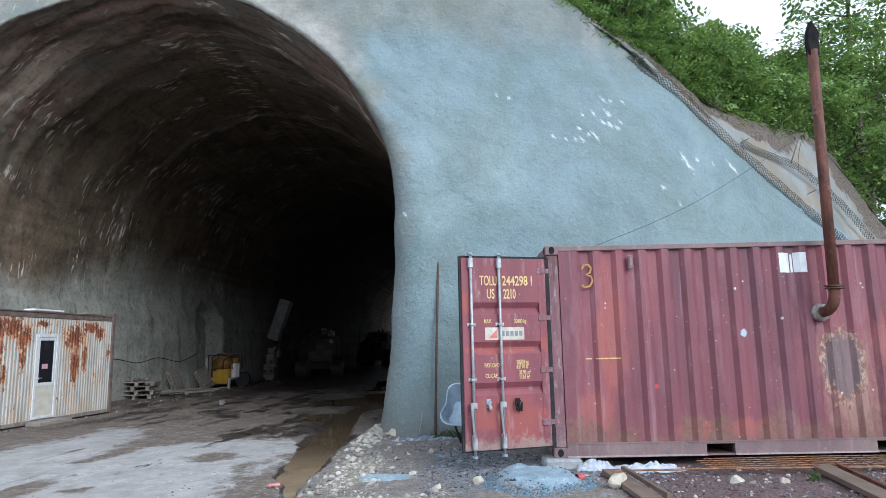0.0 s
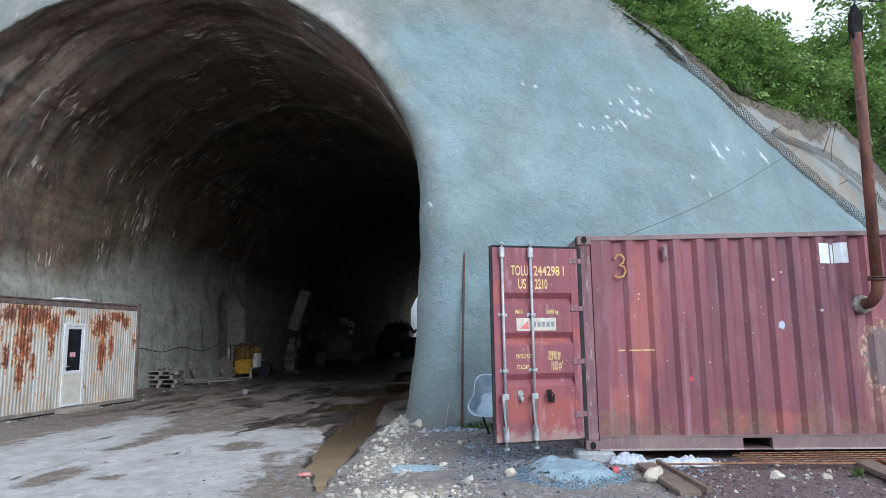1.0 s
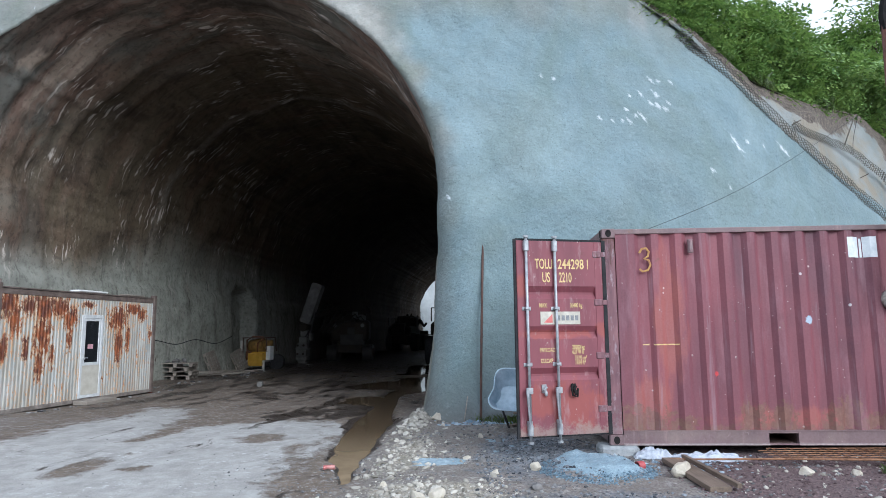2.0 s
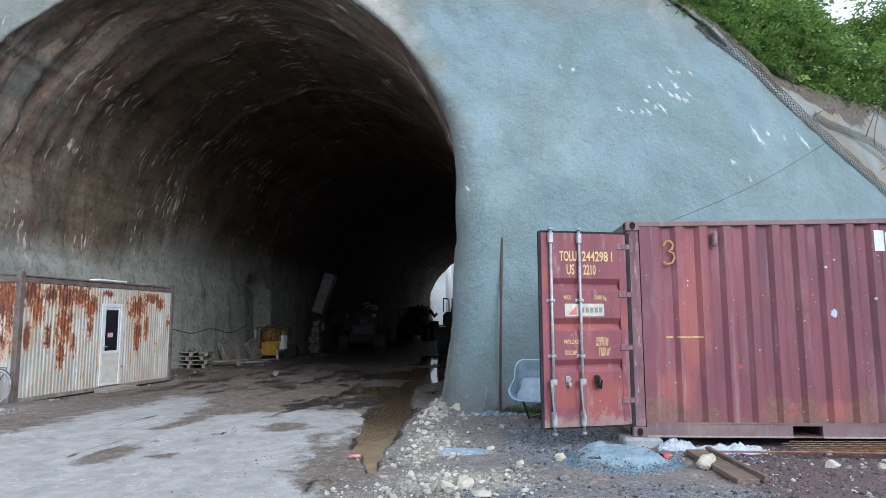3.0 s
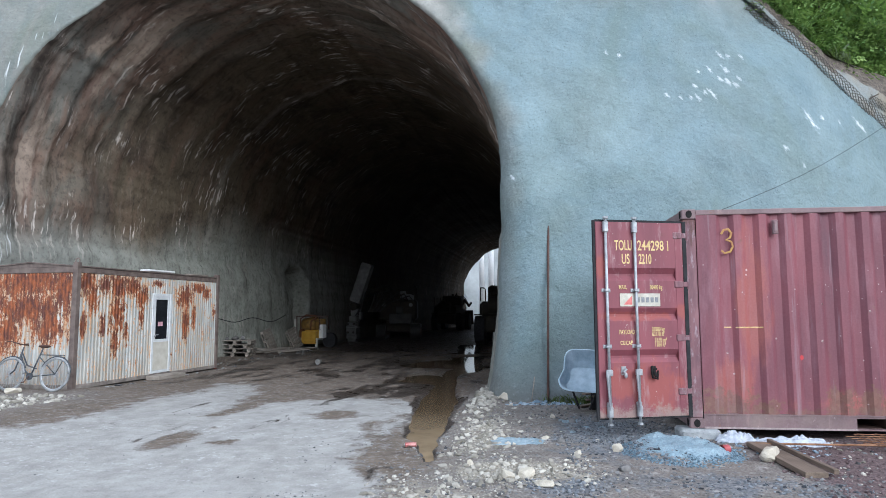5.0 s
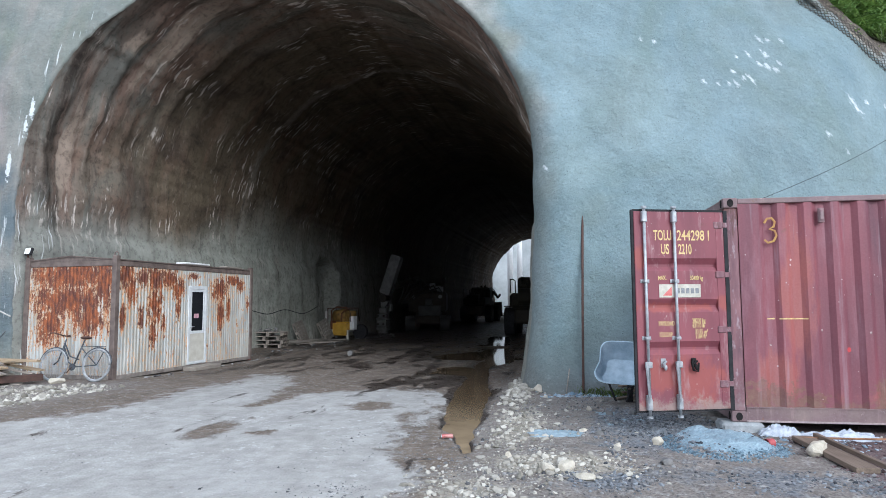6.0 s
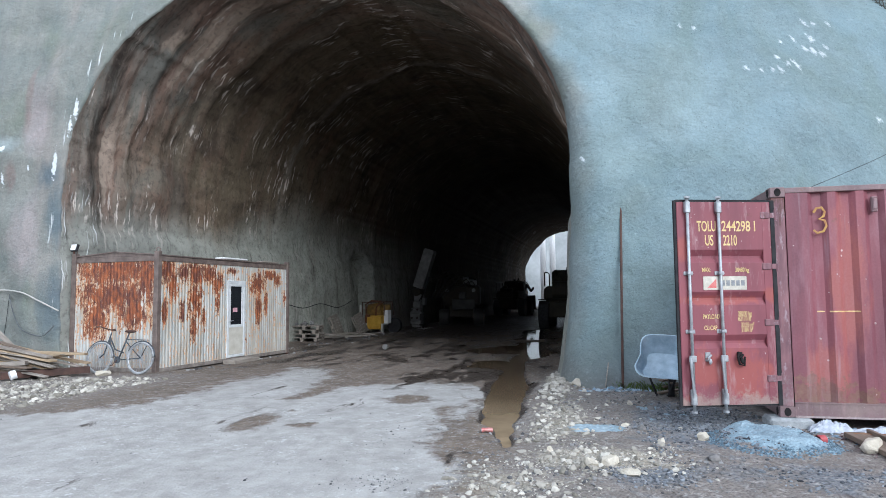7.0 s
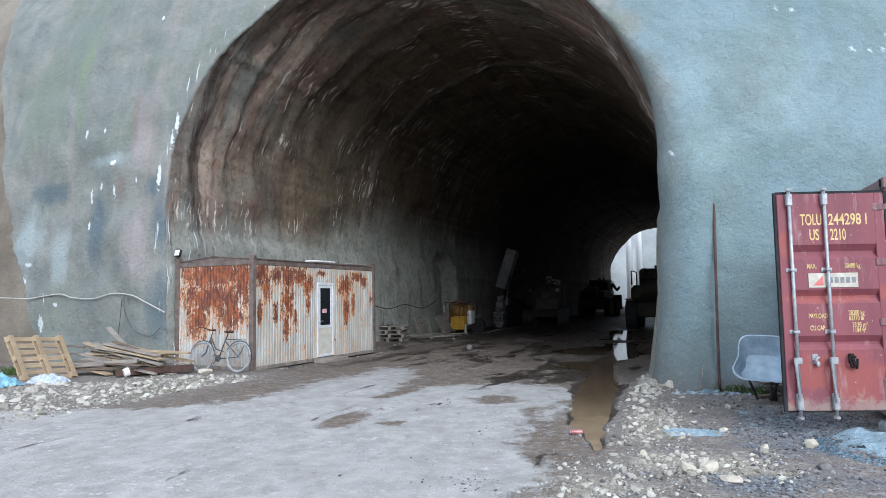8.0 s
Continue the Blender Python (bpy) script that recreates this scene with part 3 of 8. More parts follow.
def post_material():
    """Mauve-brown post paint with chalky scuffs, and rust that runs from the upper casting."""
    k = Nodes("scuffed_post_paint", 0.6)
    c = k.mix(k.ramp(k.noise(1.0, 5, 0.65, co=k.stretch((9, 9, 2.0))), (0.35, 0.0), (0.65, 1.0)), (0.13, 0.062, 0.075), (0.24, 0.115, 0.125))
    c = k.mix(k.ramp(k.noise(1.0, 6, 0.7, co=k.stretch((16, 16, 5), (2, 1, 4))), (0.55, 0.0), (0.64, 0.75)), c, (0.34, 0.27, 0.29))
    low = k.math('ADD', k.math('MULTIPLY', k.math('SUBTRACT', 0.6, k.axis(2)), 1.2), k.math('MULTIPLY', k.math('SUBTRACT', k.noise(14, 5, 0.7), 0.5), 2.2))
    c = k.mix(k.ramp(low, (0.2, 0.0), (0.8, 0.6)), c, (0.25, 0.21, 0.205))
    rusty = k.math('ADD', k.blob((2,), (2.45,), (0.42,)), k.math('MULTIPLY', k.math('SUBTRACT', k.noise(1.0, 6, 0.7, co=k.stretch((26, 26, 4))), 0.5), 3.4))
    c = k.mix(k.ramp(rusty, (0.55, 0.0), (0.85, 0.9)), c, k.mix(k.noise(20, 4), (0.05, 0.022, 0.02), (0.15, 0.06, 0.045)))
    return k.done(c, 0.6, k.noise(40, 4), 0.25, 0.004)


def rusty_sheet_material(axis, spots):
    """White-painted sheet steel with brown rust patches and the stains that run down from them."""
    k = Nodes("rusty_sheet", 0.7)
    white = k.mix(k.ramp(k.noise(1.0, 5, 0.6, co=k.stretch((5, 5, 1.2))), (0.35, 0.0), (0.65, 1.0)), (0.31, 0.325, 0.315), (0.50, 0.51, 0.485))
    dirt = k.noise(1.0, 5, 0.65, co=k.stretch((10, 10, 0.7), (3, 1, 0)))
    white = k.mix(k.ramp(dirt, (0.44, 0.0), (0.64, 0.65)), white, (0.34, 0.27, 0.18))
    foot = k.math('ADD', k.math('MULTIPLY', k.math('SUBTRACT', 0.55, k.axis(2)), 1.2), k.math('MULTIPLY', k.math('SUBTRACT', k.noise(1.0, 5, 0.65, co=k.stretch((12, 12, 2.0), (4, 8, 0))), 0.5), 2.0))
    white = k.mix(k.ramp(foot, (0.2, 0.0), (0.8, 0.5)), white, (0.30, 0.26, 0.21))
    area = k.math('MAXIMUM', -0.25, k.most([k.blob((axis, 2), (cx, cz), (rx, rz)) for cx, cz, rx, rz in spots]))
    clump = k.noise(1.0, 6, 0.7, co=k.stretch((8.5, 8.5, 4.6)), warp=0.4)
    spot = k.noise(1.0, 5, 0.72, co=k.stretch((30, 30, 13)))
    run = k.noise(1.0, 5, 0.68, co=k.stretch((19, 19, 1.3)))
    a = k.math('ADD', k.math('MULTIPLY', area, 1.1), k.math('ADD', 0.1, k.math('MULTIPLY', k.math('SUBTRACT', clump, 0.5), 2.3)))
    a = k.math('ADD', a, k.math('ADD', k.math('MULTIPLY', k.math('SUBTRACT', spot, 0.5), 2.7), k.math('MULTIPLY', k.math('SUBTRACT', run, 0.5), 1.7)))
    rusty = k.mix(k.ramp(k.noise(1.0, 6, 0.7, co=k.stretch((13, 13, 5), (1, 4, 2))), (0.38, 0.0), (0.60, 1.0)), (0.075, 0.023, 0.014), (0.30, 0.088, 0.027))
    rusty = k.mix(k.ramp(k.noise(1.0, 5, 0.65, co=k.stretch((3, 3, 2), (6, 2, 2))), (0.46, 0.0), (0.60, 0.75)), rusty, (0.075, 0.026, 0.02))
    stain = k.math('ADD', a, k.math('MULTIPLY', k.math('SUBTRACT', run, 0.5), 1.2))
    halo = k.mix(k.ramp(stain, (-0.75, 0.0), (0.3, 0.9)), white, k.mix(run, (0.56, 0.39, 0.23), (0.48, 0.24, 0.10)))
    c = k.mix(k.ramp(a, (0.27, 0.0), (0.56, 1.0)), halo, rusty)
    return k.done(c, 0.72, k.noise(40, 3), 0.15, 0.004)


def wood_material(name, a, b):
    k = Nodes(name, 0.8)
    g = k.noise(1.0, 5, 0.6, co=k.stretch((3, 40, 40)))
    big = k.noise(2.0, 4)
    c = k.mix(k.ramp(g, (0.3, 0.0), (0.7, 1.0)), a, b)
    c = k.mix(k.ramp(big, (0.4, 0.0), (0.7, 0.5)), c, [v * 0.5 for v in a])
    c = k.mix(k.math('MULTIPLY', k.rand(), 0.45), c, [v * 0.6 for v in b])
    return k.done(c, 0.8, g, 0.3, 0.004)


def stone_material(name, a, b):
    k = Nodes(name, 0.9)
    n1 = k.noise(6, 6, 0.65)
    c = k.mix(k.island(), a, b)
    c = k.mix(k.ramp(n1, (0.4, 0.0), (0.7, 0.6)), c, [v * 0.65 for v in a])
    return k.done(c, 0.9, k.noise(30, 4), 0.4, 0.01)


def leaf_material(name, a, b):
    k = Nodes(name, 0.6)
    c = k.mix(k.island(), a, b)
    # Dark clumps paint the shaded gaps in the foliage; brighter ones follow.
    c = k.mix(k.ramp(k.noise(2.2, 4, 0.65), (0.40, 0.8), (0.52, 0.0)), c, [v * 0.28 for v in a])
    c = k.mix(k.ramp(k.noise(1.8, 3, 0.6, co=k.stretch((1, 1, 1), (3, 3, 3))), (0.52, 0.0), (0.64, 0.5)), c, (b[0] * 1.25, b[1] * 1.12, b[2]))
    c = k.mix(k.math('MULTIPLY', k.rand(), 0.4), c, [v * 0.6 for v in a])
    m = k.done(c, 0.5)
    k.b.inputs["Transmission Weight"].default_value = 0.0
    tr = k.t.nodes.new("ShaderNodeBsdfTranslucent")
    k.plug(tr.inputs[0], k.mix(0.5, c, (0.16, 0.24, 0.03)))
    add = k.t.nodes.new("ShaderNodeMixShader")
    add.inputs[0].default_value = 0.36
    k.t.links.new(k.b.outputs[0], add.inputs[1])
    k.t.links.new(tr.outputs[0], add.inputs[2])
    k.t.links.new(add.outputs[0], k.t.nodes["Material Output"].inputs[0])
    return m


def bank_material():
    """Pale sprayed earth that breaks up into bare red-brown soil towards the wood."""
    k = Nodes("pale_bank", 0.95)
    mid = k.noise(2.0, 6, 0.65, warp=0.4)
    fine = k.noise(18, 4, 0.6)
    pale = k.mix(k.ramp(k.noise(0.8, 4), (0.35, 0.0), (0.65, 1.0)), (0.185, 0.21, 0.205), (0.27, 0.29, 0.28))
    pale = k.mix(k.ramp(k.noise(0.9, 5, 0.65, warp=0.6), (0.46, 0.0), (0.62, 0.75)), pale, (0.25, 0.21, 0.15))
    soil = k.mix(k.ramp(fine, (0.35, 0.0), (0.65, 1.0)), (0.055, 0.045, 0.037), (0.18, 0.15, 0.122))
    a = k.math('ADD', k.attr("soil"), k.math('MULTIPLY', k.math('SUBTRACT', mid, 0.5), 1.6))
    c = k.mix(k.ramp(a, (0.45, 0.0), (0.6, 1.0)), pale, soil)
    return k.done(c, 0.95, k.math('ADD', mid, fine), 0.7, 0.06)


def water_material():
    k = Nodes("muddy_water", 0.03)
    silt = k.ramp(k.math('MULTIPLY', k.math('ADD', k.axis(1), k.noise(1.5, 4)), 0.05), (0.38, 1.0), (0.55, 0.0))
    c = k.mix(silt, (0.12, 0.085, 0.05), (0.36, 0.272, 0.17))
    c = k.mix(k.ramp(k.noise(3.0, 5, 0.6), (0.45, 0.0), (0.65, 0.4)), c, (0.17, 0.125, 0.08))
    m = k.done(c, 0.04, k.noise(2.2, 4), 0.015, 0.02)
    k.b.inputs["IOR"].default_value = 1.33
    return m


M_FACE = face_material()
M_LINING = lining_material()
M_GROUND = ground_material()
M_WATER = water_material()
M_RED = paint_material("red_paint", (0.15, 0.055, 0.062), (0.27, 0.095, 0.095), (0.36, 0.105, 0.075))
M_SIDE = side_paint_material()
M_REDDOOR = door_paint_material()
M_RAIL = paint_material("rail_paint", (0.10, 0.06, 0.064), (0.19, 0.118, 0.12), (0.24, 0.18, 0.155), 0.9)
M_LIP = plain("pale_edge", (0.24, 0.19, 0.185), (0.42, 0.36, 0.35), 30, 0.6, 0.2)
M_POST = post_material()
M_RUST_FRONT = rusty_sheet_material(1, [(1.2, 1.7, 1.6, 0.5), (1.2, 2.25, 1.7, 0.5), (1.75, 1.15, 0.5, 0.6), (0.7, 1.3, 0.6, 0.5), (0.3, 2.1, 0.5, 0.9)])
M_RUST_SIDE = rusty_sheet_material(0, [(0.3, 2.25, 0.34, 0.38), (0.5, 1.9, 0.18, 0.5), (0.25, 1.35, 0.12, 0.35), (1.25, 2.2, 0.38, 0.45), (1.25, 1.6, 0.3, 0.65), (1.2, 0.9, 0.15, 0.4), (2.05, 2.0, 0.3, 0.34), (2.6, 2.3, 0.3, 0.12), (3.7, 2.0, 0.42, 0.38), (3.75, 1.3, 0.2, 0.5), (4.65, 2.1, 0.25, 0.22), (5.05, 1.6, 0.08, 0.3), (0.85, 2.2, 0.3, 0.3), (1.75, 2.2, 0.35, 0.28), (2.05, 1.55, 0.1, 0.4), (0.8, 1.3, 0.1, 0.35), (1.55, 1.15, 0.1, 0.4), (4.1, 1.5, 0.12, 0.4), (4.3, 2.25, 0.4, 0.16)])
M_RUST = plain("brown_rust", (0.06, 0.026, 0.017), (0.19, 0.075, 0.036), 9, 0.8, 0.2, 0.4)
M_DARKSTEEL = plain("dark_rusty_steel", (0.05, 0.03, 0.025), (0.11, 0.06, 0.045), 5, 0.75, 0.3)
M_CABFRAME = plain("grey_brown_frame", (0.085, 0.062, 0.052), (0.19, 0.15, 0.13), 5, 0.75, 0.1)
M_RUBBER = plain("black_rubber", (0.02, 0.02, 0.022), (0.04, 0.04, 0.042), 10, 0.8)
M_RUBBER.node_tree.nodes["Principled BSDF"].inputs["Specular IOR Level"].default_value = 0.12
M_ZINC = plain("zinc_steel", (0.26, 0.275, 0.29), (0.45, 0.465, 0.475), 14, 0.5, 0.5)
M_YELLOW = plain("yellow_lettering", (0.47, 0.33, 0.12), (0.74, 0.58, 0.28), 24, 0.7)


def flue_material():
    k = Nodes("streaky_rusted_flue", 0.75, 0.15)
    run = k.noise(1.0, 6, 0.68, co=k.stretch((14, 14, 2.4)), warp=0.4)
    c = k.mix(k.ramp(run, (0.35, 0.0), (0.65, 1.0)), (0.055, 0.022, 0.017), (0.17, 0.068, 0.042))
    c = k.mix(k.ramp(k.noise(5, 6, 0.7), (0.58, 0.0), (0.68, 0.8)), c, (0.27, 0.14, 0.10))
    c = k.mix(k.ramp(k.noise(30, 4, 0.7), (0.55, 0.0), (0.7, 0.6)), c, (0.04, 0.02, 0.018))
    return k.done(c, 0.75, k.noise(35, 4), 0.4, 0.004)


M_FLUE = flue_material()
M_WHITE = plain("white_plastic", (0.68, 0.69, 0.68), (0.8, 0.8, 0.78), 6, 0.5)
M_BLACK = plain("soot_and_hole_black", (0.012, 0.012, 0.013), (0.03, 0.028, 0.027), 9, 0.85)
M_BLACK.node_tree.nodes["Principled BSDF"].inputs["Specular IOR Level"].default_value = 0.05
M_GRASS_SOIL = plain("wooded_slope_soil", (0.03, 0.035, 0.018), (0.07, 0.07, 0.035), 0.9, 0.95, 0, 0.6, 0.05)
M_BANK = bank_material()
M_BEIGE = plain("pale_sprayed_slope", (0.27, 0.25, 0.22), (0.42, 0.40, 0.36), 0.8, 0.95, 0, 0.6, 0.04)
M_ROCKWALL = plain("brown_rock_cut", (0.12, 0.10, 0.075), (0.24, 0.21, 0.165), 0.7, 0.95, 0, 0.6, 0.06)
M_PALE = plain("pale_far_wall", (0.36, 0.385, 0.385), (0.56, 0.59, 0.59), 0.35, 0.9)
M_BARK = plain("tree_bark", (0.06, 0.048, 0.036), (0.13, 0.11, 0.085), 7, 0.95, 0, 0.6, 0.02)
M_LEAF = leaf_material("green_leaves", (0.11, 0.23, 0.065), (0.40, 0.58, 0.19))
M_STONE = stone_material("pale_rubble", (0.19, 0.175, 0.14), (0.58, 0.55, 0.48))
M_STONE_DARK = stone_material("grey_gravel", (0.045, 0.045, 0.048), (0.33, 0.325, 0.315))

# ---- portal geometry ----
XC, ZS, RAD = -6.88, 4.2, 5.78
SLOPE = 0.08
Y_END = 77.0


def face_y(x, z):
    """Depth of the portal face: it leans back, and bends away on its right flank."""
    right = 10.92 + 0.12 * z + 0.015 * z * z + (0.05 * min(x, 8.0) ** 2 + 0.8 * max(0.0, x - 8.0) if x > 0 else 0.0)
    left = 12.45 + 0.015 * z + 0.03 * max(0.0, z - 4.0) ** 2 + 0.10 * max(0.0, -13.0 - x)
    return right + (left - right) * step01(-2.5, -10.0, x)


EDGE = [(-60, 19.0), (-6, 17.0), (0, 11.6), (2.63, 9.4), (3.52, 8.83), (4.4, 8.12), (5.24, 7.07), (6.45, 5.95), (8.35, 4.94), (10.63, 4.18), (13, 3.2), (17, 1.2), (20, 0.0), (60, -0.3)]
BANK = [(-60, 19.0), (-6, 17.0), (0, 11.6), (2.63, 9.45), (3.52, 8.9), (4.4, 8.3), (4.9, 7.9), (5.9, 7.15), (7.55, 6.9), (9.2, 7.2), (10.2, 7.3), (11.44, 6.78), (12.4, 5.65), (13.24, 4.86), (16, 3.0), (20, 0.6), (24, 0.0), (60, -0.4)]


def along(line, x):
    for (a, za), (b, zb) in zip(line, line[1:]):
        if a <= x <= b:
            return za + (zb - za) * (x - a) / (b - a)
    return line[0][1] if x < line[0][0] else line[-1][1]


def left_edge(z):
    return -17.2 - 0.39 * z + 0.2 * nz(z * 1.3, 4.0) + 0.12 * nz(z * 5, 1.0)


def arch_ring(n_side=40, n_arc=190):
    """Points (x, z, outward x, outward z) of the opening from the right foot round to the left foot, about its middle."""
    out = []
    for i in range(n_side):
        z = -0.4 + (ZS + 0.4) * i / n_side
        out.append((RAD * (1 - 0.025 * ((ZS - z) / ZS) ** 2) - 0.13 * (max(0.0, 1.7 - z) / 1.7) ** 2, z, 1.0, 0.0))
    for i in range(n_arc + 1):
        a = math.pi * i / n_arc
        rad = RAD * (1 - (0.036 * math.sin(2 * a) ** 2 if a < math.pi / 2 else 0.0))
        out.append((rad * math.cos(a), ZS + rad * math.sin(a), math.cos(a), math.sin(a)))
    for i in range(n_side - 1, -1, -1):
        z = -0.4 + (ZS + 0.4) * i / n_side
        out.append((-RAD * (1 - 0.03 * ((ZS - z) / ZS) ** 2), z, -1.0, 0.0))
    return out


def lumps(x, z):
    return 0.2 * nz(x * 0.35, z * 0.35, 3.0) + 0.09 * nz(x * 1.1, z * 1.1, 8.0) + 0.025 * nz(x * 3.5, z * 3.5, 2.0) + 0.012 * nz(x * 8, z * 8, 5.0)


def fillet(ox, pz):
    """Radius of the rounded edge between face and lining: tight round the crown, wider down the column."""
    return 0.05 + 0.07 * step01(-0.1, 0.5, ox) + 0.6 * step01(0.3, 0.95, ox) * step01(7.2, 3.0, pz)


def build_portal():
    ring = arch_ring()
    n_out = 90
    verts, warm, lime, pale, foot = [], [], [], [], []
    for (px, pz, ox, oz) in ring:
        edge_noise = 0.07 * nz(px * 1.2, pz * 1.2, 5.0) + 0.04 * nz(px * 4, pz * 4, 6.0) + 0.035 * nz(px * 10, pz * 10, 2.0) * step01(0.5, -0.1, ox)
        edge_noise *= 1 - 0.6 * step01(0.4, 0.95, ox)
        x0, z0 = XC + px + edge_noise * ox, pz + edge_noise * oz
        far = 0.5
        while far < 60:
            x, z = x0 + ox * far, z0 + oz * far
            if z > along(EDGE, x) or x < left_edge(z) or x > 20:
                break
            far += 0.04
        fil = fillet(ox, pz)
        for j in range(n_out + 1):
            d = far * (j / n_out) ** 1.6
            x, z = x0 + ox * d, z0 + oz * d
            y = face_y(x, z) + lumps(x, z) * min(1, d)
            if d < fil:
                y += fil * (1 - math.sqrt(max(0.0, 1 - (1 - d / fil) ** 2)))
            if z < 0.9 and x > -3:
                y -= 0.22 * (0.9 - max(z, 0)) ** 2
            verts.append((x, y, z))
            left = step01(-4.6, -7.5, x + 0.5 * nz(z, x))
            crown = step01(-1.6, -2.6, x + 0.35 * nz(z * 0.8, x * 0.8) + 0.12 * (z - 8))
            near = step01(0.55, 0.1, d + 0.25 * nz(x * 2, z * 2)) * max(0.55, step01(2, 6, z))
            upper = step01(7.6, 9.0, z + 0.6 * nz(x * 0.6, z * 0.6) + 0.3 * nz(x * 1.7, z * 1.7) + 0.25 * max(0, x - 1.5))
            warm.append(max(left, crown, near * 0.8, upper * 0.75))
            foot.append(step01(1.0, 0.1, z + 0.35 * nz(x * 1.5, z * 1.5, 7.0)) * step01(-4.0, -2.5, x))
            pale.append(step01(0.75, 0.2, d + 0.35 * nz(x * 1.3, z * 1.3, 2.0) + 0.15 * nz(x * 4, z * 4, 3.0)) * step01(6.6, 8.6, z + 0.6 * nz(x, z, 4.0)) * step01(-9.5, -6.5, x))
            lime.append(max(0.92 * left * step01(1.7, 0.2, d) * step01(0.0, 0.1, d), 0.7 * near))
    n = n_out + 1
    faces = [(i * n + j, (i + 1) * n + j, (i + 1) * n + j + 1, i * n + j + 1) for i in range(len(ring) - 1) for j in range(n_out)]
    ob = mesh_ob("wall_portal", verts, faces, M_FACE, smooth=True)
    for key, vals in (("warm", warm), ("lime", lime), ("pale", pale), ("foot", foot)):
        ob.data.attributes.new(key, 'FLOAT', 'POINT').data.foreach_set("value", vals)
    return tagged(ob, "blue-grey sprayed concrete portal face with lime runs", "tunnel portal", kind="structure")


def build_lining():
    ring = arch_ring()
    ys = [0.0]
    while ys[-1] < Y_END - 13:
        ys.append(ys[-1] + (0.11 if 13.5 < ys[-1] < 18.5 else 0.09 + 0.014 * ys[-1]))
    verts, low, arc, deep, rim, deep_shade, drip = [], [], [], [], [], [], []
    run, last = 0.0, None
    for (px, pz, ox, oz) in ring:
        edge_noise = 0.07 * nz(px * 1.2, pz * 1.2, 5.0) + 0.04 * nz(px * 4, pz * 4, 6.0) + 0.035 * nz(px * 10, pz * 10, 2.0) * step01(0.5, -0.1, ox)
        edge_noise *= 1 - 0.6 * step01(0.4, 0.95, ox)
        x0, z0 = XC + px + edge_noise * ox, pz + edge_noise * oz
        fil = fillet(ox, pz)
        y0 = face_y(x0, z0) + fil
        y_first = y0
        if last is not None:
            run += math.hypot(px - last[0], pz - last[1])
        last = (px, pz)
        for k, s in enumerate(ys):
            u = s / ys[-1]
            y = y_first + (Y_END - y_first) * u
            grow = min(1, s / 0.6)
            hoop = ((y + 0.15 * nz(px * 0.5, pz * 0.5, 4.0) + 0.25 * nz(px * 0.2, pz * 0.2, 9.0)) / 1.15) % 1
            inner = step01(2.5, 6.0, s)
            rib = 0.13 * (1 - 0.6 * inner) * (1 - abs(hoop * 2 - 1)) ** 3 * step01(2.0, 4.2, pz) * (0.5 + 0.8 * abs(nz(run * 0.35, round(y / 1.15) * 3.3)))
            rib += 0.09 * math.exp(-((y - 21.75 + 0.25 * nz(run * 0.5, 3.0)) / 0.22) ** 2) * step01(3.5, 5.0, pz)
            rough = 0.16 * nz(px * 0.45, y * 0.5, pz * 0.45) + 0.09 * (1 - 0.5 * inner) * nz(px * 0.6 + 3, y * 1.8, pz * 0.6) + 0.05 * (1 - 0.6 * inner) * nz(px * 1.3, y * 4.5, pz * 1.3) + 0.012 * nz(px * 5, y * 8, pz * 5)
            off = (rough * (0.35 + 0.65 * step01(2.6, 4.4, pz)) - rib) * grow
            band = 0.12 * step01(3.4, 3.0, pz + 0.15 * nz(y * 0.8, px)) * grow
            top = 3.72 - 0.6 * abs((y - 29.1) / 1.15) ** 3
            alcove = 0.75 * step01(27.85, 28.0, y) * step01(30.35, 30.2, y) * step01(top + 0.08, top - 0.08, pz) if ox < -0.9 else 0.0
            taper = 0.26 * u
            x = x0 + SLOPE * (y - y0) + ox * (off - band + alcove - taper)
            verts.append((x, y, z0 + oz * (off - taper) - 0.55 * u * step01(1.0, 4.0, pz)))
            arc.append(run)
            # Painted shade: darker crown and depth, easing near the far mouth.
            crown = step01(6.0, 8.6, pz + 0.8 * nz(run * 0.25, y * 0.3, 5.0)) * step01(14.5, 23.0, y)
            deep_shade.append(max(0.6 * crown * step01(70, 55, y), step01(23, 42, y) * (1 - 0.7 * step01(58, 72, y))))
            deep.append(y)
            # Pale streaked concrete at the rim, brightened further where daylight enters.
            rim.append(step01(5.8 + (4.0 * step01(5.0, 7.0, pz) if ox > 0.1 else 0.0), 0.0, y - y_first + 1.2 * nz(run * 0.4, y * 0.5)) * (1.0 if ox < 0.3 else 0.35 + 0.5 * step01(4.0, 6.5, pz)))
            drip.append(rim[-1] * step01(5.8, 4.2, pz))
            # Grey band fades out with depth, part of the painted shade.
            low.append(step01(42, 29, y) * step01(4.1 + 1.8 * step01(17, 24, y), 3.0 + 0.4 * step01(17, 24, y), pz + 0.5 * nz(y * 0.45, px * 0.3, 2.0) + 0.2 * nz(y * 2.5, px, 1.0)))
    n = len(ys)
    faces = [(i * n + j, i * n + j + 1, (i + 1) * n + j + 1, (i + 1) * n + j) for i in range(len(ring) - 1) for j in range(n - 1)]
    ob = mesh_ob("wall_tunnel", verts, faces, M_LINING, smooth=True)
    for key, vals in (("low", low), ("arc", arc), ("deep", deep), ("rim", rim), ("deep_shade", deep_shade), ("drip", drip)):
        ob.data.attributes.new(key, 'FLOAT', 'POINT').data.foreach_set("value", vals)
